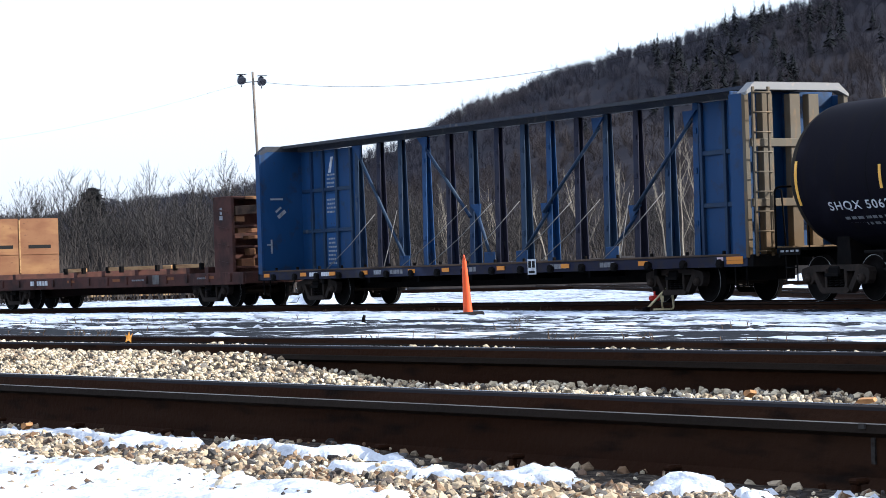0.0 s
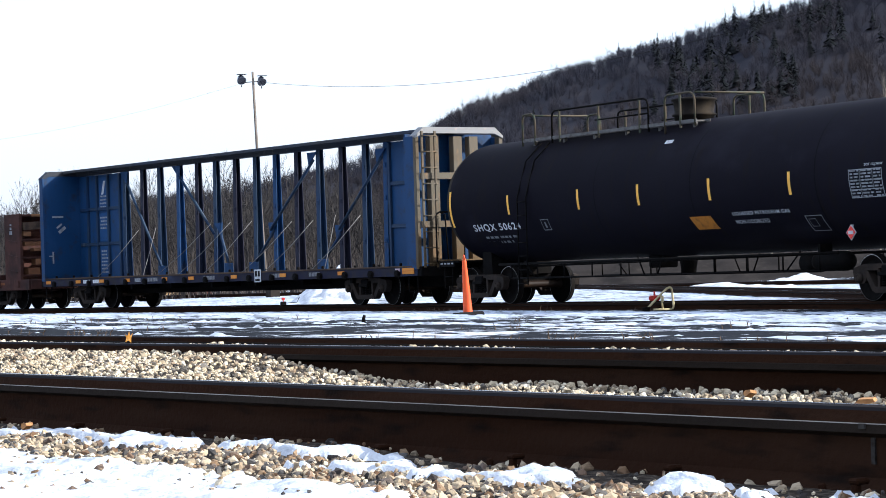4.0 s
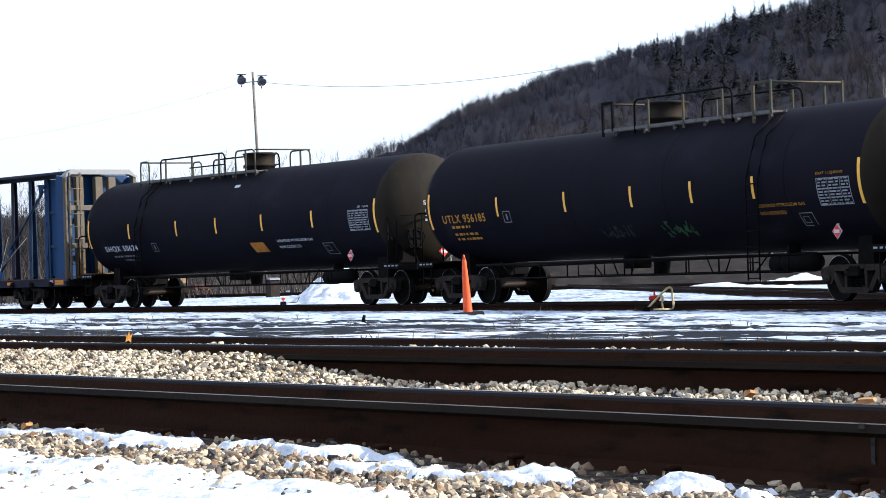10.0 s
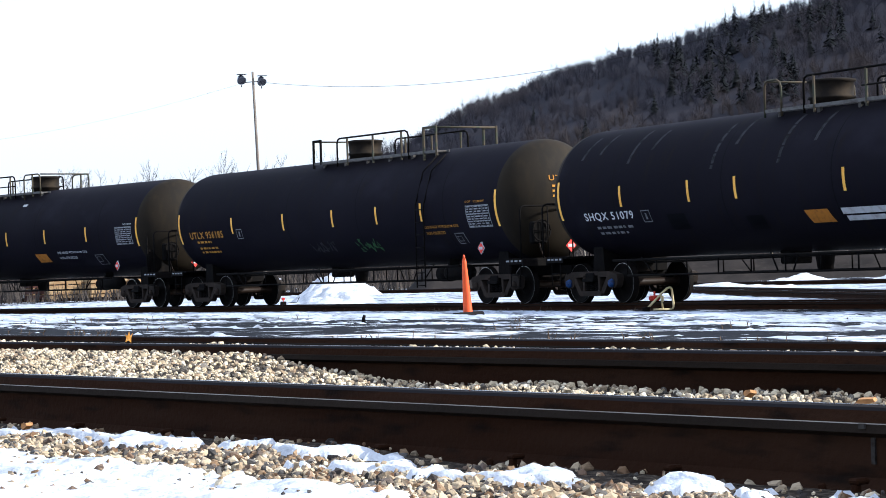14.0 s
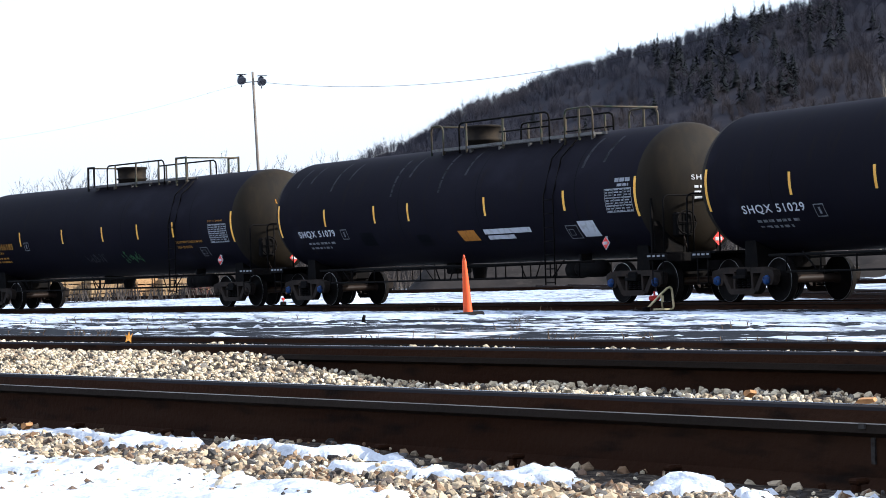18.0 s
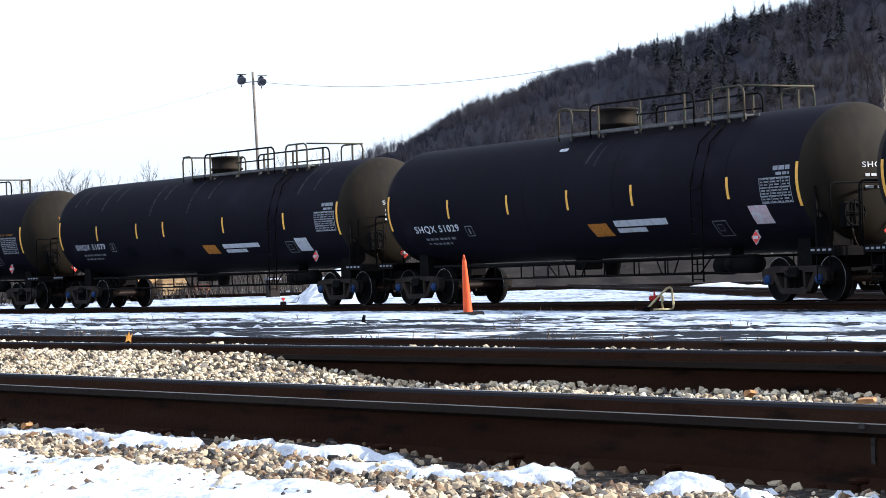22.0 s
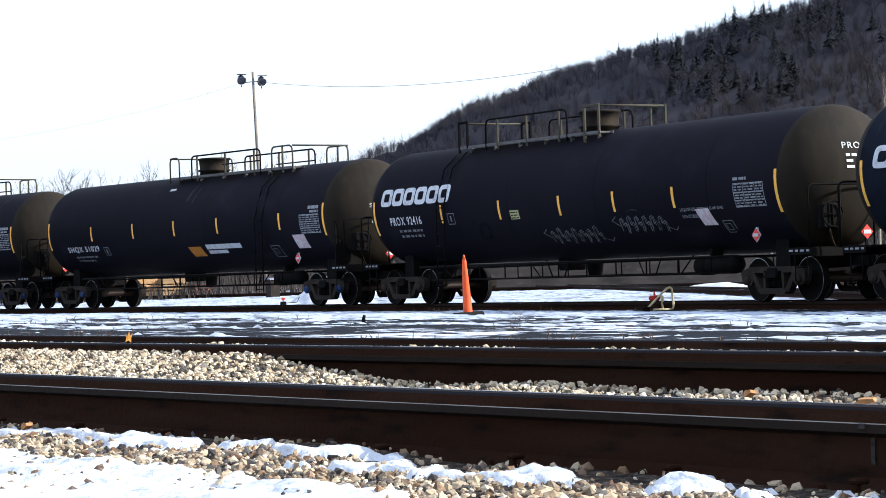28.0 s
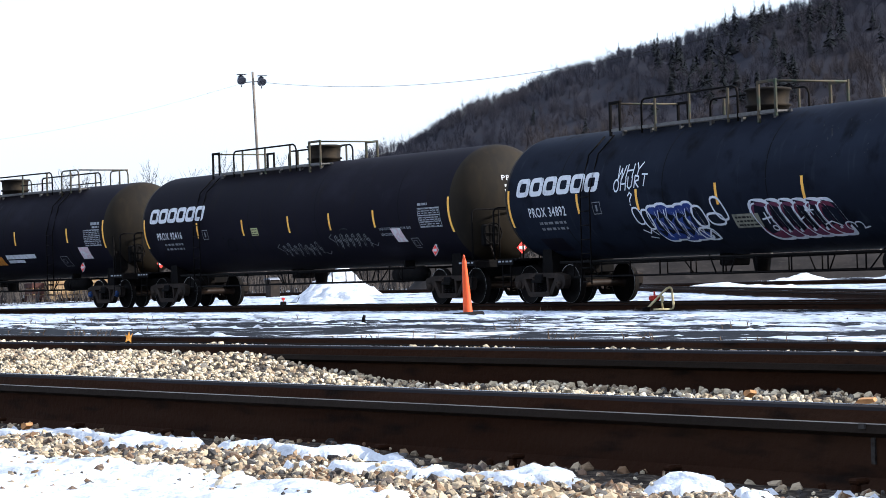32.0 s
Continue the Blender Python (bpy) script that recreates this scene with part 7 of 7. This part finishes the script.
for az, d, high in ((4.22, 935, 12.0), (6.6, 940, 9), (4.05, 925, 7.5), (7.15, 935, 8), (5.4, 790, 9), (5.0, 760, 9), (6.9, 780, 9), (7.8, 820, 10), (8.6, 800, 9), (6.3, 840, 9), (3.4, 740, 8), (2.2, 800, 7)):
    spruce(az, d, hill_z(az, d) - (3.0 if d > 900 else 1.0), high, "dark green spruce among bare trees on the hillside")


def pine(az, d, z, high):
    """A ragged old evergreen: a bare lower trunk and an uneven crown of drooping needle clumps."""
    x, y = sector(az, d)
    t = thing("pine_tree", "dark ragged evergreen among bare trees behind the yard", "tree", m=pose(x, y, z))
    part("trunk", Mesh().tube([(0, 0, 0), (0.1, 0.05, high * 0.5), (0, 0, high)], 0.2, 7, radii=[high * 0.018, high * 0.012, 0.03]), BARK, t)
    r = random.Random(31)
    tris = []
    for k in range(330):
        f = r.uniform(0.12, 1.0) ** 0.85
        out = high * (0.03 + 0.16 * math.sin(min(1.0, (1.06 - f) * 1.9) * 1.57)) * r.uniform(0.25, 1.15)
        a = r.uniform(0, 6.283)
        c = Vector((math.cos(a) * out, math.sin(a) * out, high * f))
        for _ in range(16):
            d0 = Vector((r.gauss(0, 1), r.gauss(0, 1), r.gauss(-0.1, 0.5))) * high * 0.036
            d1 = Vector((r.gauss(0, 1), r.gauss(0, 1), r.gauss(0, 0.5))) * high * 0.013
            tris += [(c + d0, c - d0 * 0.4 + d1, c - d0 * 0.4 - d1)]
    v = np.array(tris).reshape(-1, 3)
    part("crown", soup("crown", v, np.arange(len(v)).reshape(-1, 3), NEEDLES), NEEDLES, t)


pine(-8.08, 222, -0.2, 9.3)


def conifer_stand():
    """Dark evergreens massed on the upper slope, too many to count."""
    r = random.Random(77)
    tris = []
    for k in range(230):
        az = r.uniform(5.0, 10.6)
        d = r.uniform(770, 945) - 12 * (az - 5.2)
        if noise.noise(Vector((az * 0.9, d * 0.010, 6))) < 0.0:
            continue
        x, y = sector(az, d)
        z, high = hill_z(az, d) - 1.0, r.uniform(6.5, 11)
        for j in range(90):
            f = r.uniform(0.12, 1.0)
            ln = high * 0.26 * (1.04 - f) * r.uniform(0.5, 1.25)
            a = r.uniform(0, 6.283)
            c_, s_ = math.cos(a), math.sin(a)
            zz = z + high * f
            w = ln * 0.34
            tris.append(((x, y, zz + 0.2), (x + c_ * ln - s_ * w, y + s_ * ln + c_ * w, zz - ln * 0.4), (x + c_ * ln + s_ * w, y + s_ * ln - c_ * w, zz - ln * 0.5)))
    v = np.array(tris).reshape(-1, 3)
    tagged(new("conifer_stand", soup("conifer_stand", v, np.arange(len(v)).reshape(-1, 3), NEEDLES)), "dark evergreens massed on the upper hillside", "woods", kind="stuff")


conifer_stand()


def yard_woods():
    """The tree belt behind the yard, too dense to count."""
    rng = np.random.default_rng(9)
    kinds = [[np.array(rows) for rows in bare_tree(k, 1.0, 26, 4, 0.0105, 0.75, 0.55)] for k in range(9)]
    rows = []
    for i in range(230):
        az = -11.8 + 14.0 * (i + rng.uniform(-0.4, 0.4)) / 230
        hgt = ramp(az, [(-11, 8.6), (-9, 9.8), (-6, 10.0), (-4, 10.8), (-2, 9.6), (0, 7.0), (3, 5.5)]) * (rng.uniform(0.62, 0.92) if i % 4 else rng.uniform(0.9, 1.08))
        rows.append((az, rng.uniform(185, 250), hgt))
    for i in range(110):
        rows.append((rng.uniform(-1, 11), rng.uniform(160, 230), rng.uniform(4.5, 8.0)))
    stems, twigs = [], []
    for i, (az, d, hgt) in enumerate(rows):
        a = rng.uniform(0, 6.28)
        ca, sa = math.cos(a), math.sin(a)
        x, y = sector(az, d)
        for src, into in zip(kinds[i % 9], (stems, twigs)):
            s_ = src.copy()
            for c in (0, 3):
                x_, y_ = s_[:, c].copy(), s_[:, c + 1].copy()
                s_[:, c], s_[:, c + 1] = x_ * ca - y_ * sa, x_ * sa + y_ * ca
            s_ *= hgt
            s_[:, [0, 3]] += x
            s_[:, [1, 4]] += y
            s_[:, [2, 5]] -= 0.3
            into.append(s_)
    v, f = prisms(np.concatenate(stems))
    tagged(new("tree_belt", soup("tree_belt", v, f, BARK)), "trunks of the leafless trees behind the yard", "woods", kind="stuff")
    v = slivers(np.concatenate(twigs), rng)
    tagged(new("tree_belt", soup("tree_belt", v, np.arange(len(v)).reshape(-1, 3), BARK)), "bare grey limbs and twigs behind the yard", "woods", kind="stuff")


yard_woods()


def brush():
    """Dense brown thicket at the foot of the trees."""
    rng = np.random.default_rng(14)
    n = 17000
    az, d = rng.uniform(-11.5, 11.5, n), 128 + 100 * rng.random(n)
    y_ = YAW + np.radians(az)
    base = np.stack([np.sin(y_) * d, np.cos(y_) * d, np.full(n, -0.3)], 1)
    hgt = rng.uniform(0.5, 1.3, n) + np.clip((d - 150) / 40, 0, 1) * rng.uniform(0.5, 4.6, n)
    tip = base + np.stack([rng.normal(0, 0.25, n) * hgt, rng.normal(0, 0.25, n) * hgt, hgt], 1)
    off = rng.normal(size=(n, 3))
    off[:, 2] = 0
    off /= np.linalg.norm(off, axis=1, keepdims=True)
    w = rng.uniform(0.02, 0.07, n)[:, None]
    v = np.stack([base + off * w, base - off * w, tip], 1).reshape(-1, 3)
    tagged(new("thicket", soup("thicket", v, np.arange(len(v)).reshape(-1, 3), BRUSH)), "brown winter thicket at the foot of the trees", "thicket", kind="stuff")


brush()


def berm():
    """A low bare earth bank at the far edge of the yard."""
    vs, n, m = [], 150, 16
    for i in range(n + 1):
        az = -1.1 + 13.0 * i / n
        tall = 1.55 * smooth(az, -1.1, -0.2) * (1 + 0.10 * noise.noise(Vector((az * 1.3, 0, 1))))
        for j in range(m + 1):
            f = j / m
            x, y = sector(az, 119 + 11 * f)
            z = tall * smooth(f, 0, 0.55) * (1 - 0.25 * smooth(f, 0.6, 1)) + 0.10 * tall * noise.noise(Vector((x * 0.8, y * 0.8, 3)))
            vs.append((x, y, -0.32 + z))
    fs = [(i * (m + 1) + j, i * (m + 1) + j + 1, (i + 1) * (m + 1) + j + 1, (i + 1) * (m + 1) + j) for i in range(n) for j in range(m)]
    tagged(new("earth_bank", Mesh().add(vs, fs, True).data("earth_bank", EARTH)), "low bank of bare grey-brown earth behind the yard", "earth bank", kind="structure")


EARTH = material("grey_brown_earth", (0.026, 0.0225, 0.021), 0.95, spots=[((0.016, 0.0142, 0.0135), 0.6, 0.42, 0.65, 8, (1, 1, 2)), ((0.036, 0.031, 0.028), 2.5, 0.55, 0.75, 6, ONE)], bump=0.4, bump_scale=4, spec=0.05)
berm()


def birch(az, d, high, seed):
    x, y = sector(az, d)
    t = thing("birch_tree", "slender pale leafless birch behind the yard", "tree", "birches", pose(x, y, -0.3))
    trunk, crown = bare_tree(seed, high, 11, 2, high * 0.0095, 0.45, 0.8)
    v, f = prisms(trunk)
    part("trunk", soup("trunk", v, f, PALEBARK), PALEBARK, t)
    v, f = prisms(crown)
    part("crown", soup("crown", v, f, PALEBARK), PALEBARK, t)


for k, (az, d, high) in enumerate(((5.55, 140, 8.2), (5.85, 142, 9.0), (5.2, 150, 7.5), (4.1, 150, 7.6), (3.3, 155, 7.2), (2.4, 150, 6.8), (1.2, 155, 7.0), (0.2, 158, 6.6), (8.6, 150, 9.8), (9.3, 150, 10.2), (7.6, 155, 9.2), (10.05, 150, 11.6), (6.8, 150, 8.6))):
    birch(az, d, high, 40 + k)


# ---- yard things behind the train ----
def light_pole():
    p = thing("light_pole", "tall leaning timber pole with two floodlights", "light pole", m=pose(-126.88, 28.28, -0.25))
    top = Vector((-126.97, 27.91, 11.65)) - Vector((-126.88, 28.28, -0.25))
    part("shaft", Mesh().tube([(0, 0, 0), top * 0.5 + Vector((0.02, -0.03, 0)), top], 0.14, 10, radii=[0.11, 0.085, 0.06]), POLEWOOD, p)
    arm = top - Vector((0, 0, 0.45))
    part("cross_arm", Mesh().tube([arm + Vector((-0.1, -0.62, -0.12)), arm + Vector((0.1, 0.46, -0.05))], 0.025, 6), POLEWOOD, p)
    for dy, dz in ((-0.62, 0.06), (0.46, -0.02)):
        c = arm + Vector((0, dy, dz))
        lamp = part("floodlight", Mesh().lathe([(-0.26, 0.05), (-0.19, 0.16), (0.0, 0.21), (0.15, 0.25), (0.17, 0.23), (0.12, 0.0)], 16, m=Matrix.Translation(c) @ pose(0, 0, 0, 0, 35, 0)), LAMPMETAL, p, "grey metal floodlight head")
        part("visor", Mesh().box(c.x + 0.15, c.y, c.z + 0.24, 0.4, 0.5, 0.02, 0.006).tube([c + Vector((0, 0, -0.2)), c + Vector((0, 0, -0.42))], 0.03, 6), LAMPMETAL, lamp)


LAMPMETAL = material("grey_lamp_metal", (0.10, 0.105, 0.13), 0.45, 0.4, spots=[((0.2, 0.2, 0.22), 5, 0.5, 0.7, 4, ONE)])
light_pole()


def wires():
    pts = []
    for i in range(31):
        f = i / 30
        x, y = -126.87 + (WIRE_END[0] + 126.87) * f, 28.3 + (WIRE_END[1] - 28.3) * f
        pts.append(Vector((x, y, 11.09 - 7.10 * f + 6.08 * f * f)))
    w = thing("overhead_wire", "thin dark wire slung from the light pole", "wire")
    part("strand", Mesh().tube(pts, 0.009, 5), RUBBER, w)
    c = Vector((-127.1, 27.2, 11.0))
    pts = [c.lerp(Vector((-190, 8, 11.5)), i / 12) - Vector((0, 0, 1.2 * 4 * (i / 12) * (1 - i / 12))) for i in range(13)]
    part("strand", Mesh().tube(pts, 0.004, 5), RUBBER, w)


WIRE_END = (-70.15, 38.46)
wires()


def snow_heap(cx, cy, rx, ry, high, seed):
    n, m = 40, 26
    vs, fs = [], []
    for j in range(m + 1):
        for i in range(n + 1):
            u_, v_ = i / n * 2 - 1, j / m * 2 - 1
            r_ = math.hypot(u_, v_)
            k = max(0.0, 1 - r_) ** 0.8
            z = high * k * (1 + 0.5 * noise.noise(Vector((u_ * 2.5, v_ * 2.5, seed)))) + min(0.22, 0.3 * k) * high * noise.noise(Vector((u_ * 7, v_ * 7, seed))) + min(0.10, 0.2 * k) * noise.noise(Vector((u_ * 17, v_ * 17, seed)))
            vs.append((cx + u_ * rx, cy + v_ * ry, -0.28 + z))
    for j in range(m):
        fs += [(j * (n + 1) + i, j * (n + 1) + i + 1, (j + 1) * (n + 1) + i + 1, (j + 1) * (n + 1) + i) for i in range(n)]
    tagged(new("snow_heap", Mesh().add(vs, fs, True).data("snow_heap", SNOW)), "ploughed heap of dirty white snow beside the track", "snow heap", "snow heaps", kind="stuff")


for cx, cy, rx, ry, high, sd in ((-92.5, 23.2, 2.2, 1.7, 0.95, 1), (-85.5, 21.6, 2.2, 1.5, 0.6, 2), (-96, 44.5, 2.6, 2.0, 0.5, 3), (-95, 49.0, 2.8, 2.0, 0.45, 4), (-70, 31.5, 9, 2.0, 0.12, 5), (-84, 36.5, 12, 2.4, 0.3, 6), (-107, 27.2, 2.6, 2.0, 1.45, 7)):
    snow_heap(cx, cy, rx, ry, high, sd)


def lumber_stack(x, y, rz, wide, high, mat, label):
    s_ = thing("lumber_stack", label, "lumber stack", "lumber stacks", pose(x, y, -0.2, 0, 0, rz))
    n = max(2, int(high / 0.28))
    for k in range(n):
        z = 0.12 + k * high / n
        part("board_layer", Mesh().box(0, 0, z + high / n * 0.42, 1.2, wide, high / n * 0.8, 0.015), mat, s_)
        for e in (-0.35, 0.0, 0.35):
            part("sticker", Mesh().box(0, e * wide, z - 0.015, 1.25, 0.09, 0.06, 0.006), WOOD, s_)


TANBOARD = material("sunlit_tan_boards", (0.34, 0.235, 0.125), 0.8, spots=[((0.24, 0.14, 0.065), 0.8, 0.42, 0.65, 5, (1, 0.5, 3)), ((0.42, 0.34, 0.22), 3, 0.55, 0.75, 5, (1, 0.4, 3))], spec=0.2)
for x, y, w, hgt, mat, lab in ((-138.9, 17.7, 0.75, 1.05, BROWN, "low stack of dark brown boards"), (-138.7, 19.3, 2.2, 1.15, TANBOARD, "stack of tan boards in the snow"), (-138.4, 21.6, 2.2, 1.15, TANBOARD, "stack of tan boards in the snow"), (-138.1, 23.6, 1.5, 1.1, WOOD, "stack of golden boards in the snow"), (-137.8, 25.2, 1.5, 1.05, TANBOARD, "stack of tan boards by the track"), (-140.5, 14.6, 2.4, 1.1, BLUEPALE, "stack wrapped in blue-grey sheeting"), (-136.8, 26.6, 1.0, 0.7, BROWN, "short stack of dark boards")):
    lumber_stack(x, y, 12, w, hgt, mat, lab)


def relay_cabinet(x, y):
    c = thing("relay_cabinet", "small dark grey trackside cabinet", "cabinet", m=pose(x, y, -0.2, 0, 0, 15))
    part("cabinet_body", Mesh().box(0, 0, 0.45, 0.5, 0.5, 0.9, 0.02), TRUCK, c)
    part("cabinet_roof", Mesh().prism([(-0.32, 0.9), (0.32, 0.9), (0.3, 0.95), (0, 1.0), (-0.3, 0.95)], -0.3, 0.3), LAMPMETAL, c)


relay_cabinet(-112.2, 25.3)


def weeds():
    """Dry stalks that stand through the snow."""
    r = random.Random(12)
    segs = []

    def clump(x, y, n, high, wide):
        for _ in range(n):
            px, py = x + r.gauss(0, wide), y + r.gauss(0, wide)
            z = ground_z(px, py) - 0.02
            h_ = high * r.uniform(0.5, 1.2)
            lx, ly = r.gauss(0, 0.25) * h_, r.gauss(0, 0.25) * h_
            mid = (px + lx * 0.4, py + ly * 0.4, z + h_ * 0.6)
            segs.append((px, py, z, *mid, 0.006, 0.005))
            segs.append((*mid, px + lx, py + ly, z + h_, 0.005, 0.003))
            for _ in range(r.randint(0, 3)):
                segs.append((*mid, mid[0] + r.gauss(0, 0.3) * h_, mid[1] + r.gauss(0, 0.3) * h_, mid[2] + r.uniform(0.05, 0.35) * h_, 0.004, 0.002))

    for k in range(14):                              # along the train's near rail
        p = arc(r.uniform(-64, -50), -2.4 + r.gauss(0, 0.6))
        clump(p.x, p.y, r.randint(2, 6), 0.12, 0.25)
    for k in range(30):
        a, q = r.uniform(-44, -13), r.uniform(9, 24)
        p = main(a, q)
        clump(p.x, p.y, r.randint(2, 6), 0.10, 0.2)
    for a, q, n, hgt in ((-22.5, 11.5, 8, 0.16), (-15.5, 11.8, 9, 0.18), (-13.2, 12.2, 8, 0.15), (-17.5, 11.5, 8, 0.14), (-19.8, 10.2, 6, 0.12), (-26, 11.6, 8, 0.16)):
        p = main(a, q)
        clump(p.x, p.y, n + 4, hgt * 0.62, 0.3)
    v, f = prisms(segs)
    tagged(new("weeds", soup("weeds", v, f, DRYGRASS)), "dry brown weed stalks standing through the snow", "weeds", kind="stuff")


weeds()


def stub_post():
    p = main(-30.06, 19.7)
    ob = tagged(new("stub_post", Mesh().tube([(0, 0, -0.1), (0.01, 0, 0.06), (0.0, 0.02, 0.11)], 0.035, 8, radii=[0.025, 0.028, 0.02]).data("stub_post", STEEL)), "short dark stub standing in the snow", "post")
    ob.matrix_basis = pose(p.x, p.y, ground_z(p.x, p.y), 4, 6, 0)


stub_post()


# ---- motion of the train ----
def car_pose(u, half):
    a, b = arc(u - half), arc(u + half)
    d = b - a
    m = (a + b) / 2
    return pose(m.x, m.y, 0, 0, 0, math.degrees(math.atan2(d.y, d.x)))


def motions():
    times = [2.0 * i for i in range(17)]
    for car, u, half in CARS:
        walk(car, [(t, car_pose(u + run(t), half)) for t in times])
    for b, car, x in TRUCKS:
        u, half = next((uu, hh) for c, uu, hh in CARS if c == car)
        base = car_pose(u, half)
        turn = heading(u + x) - math.degrees(base.to_euler().z)
        b.matrix_basis = pose(x, 0, 0, 0, 0, turn)
    ticks = [0.2 * i for i in range(161)]
    for w, x in ROLLERS:
        walk(w, [(t, pose(x, 0, 0.457, 0, math.degrees(run(t) / 0.457) % 360, 0)) for t in ticks])


motions()
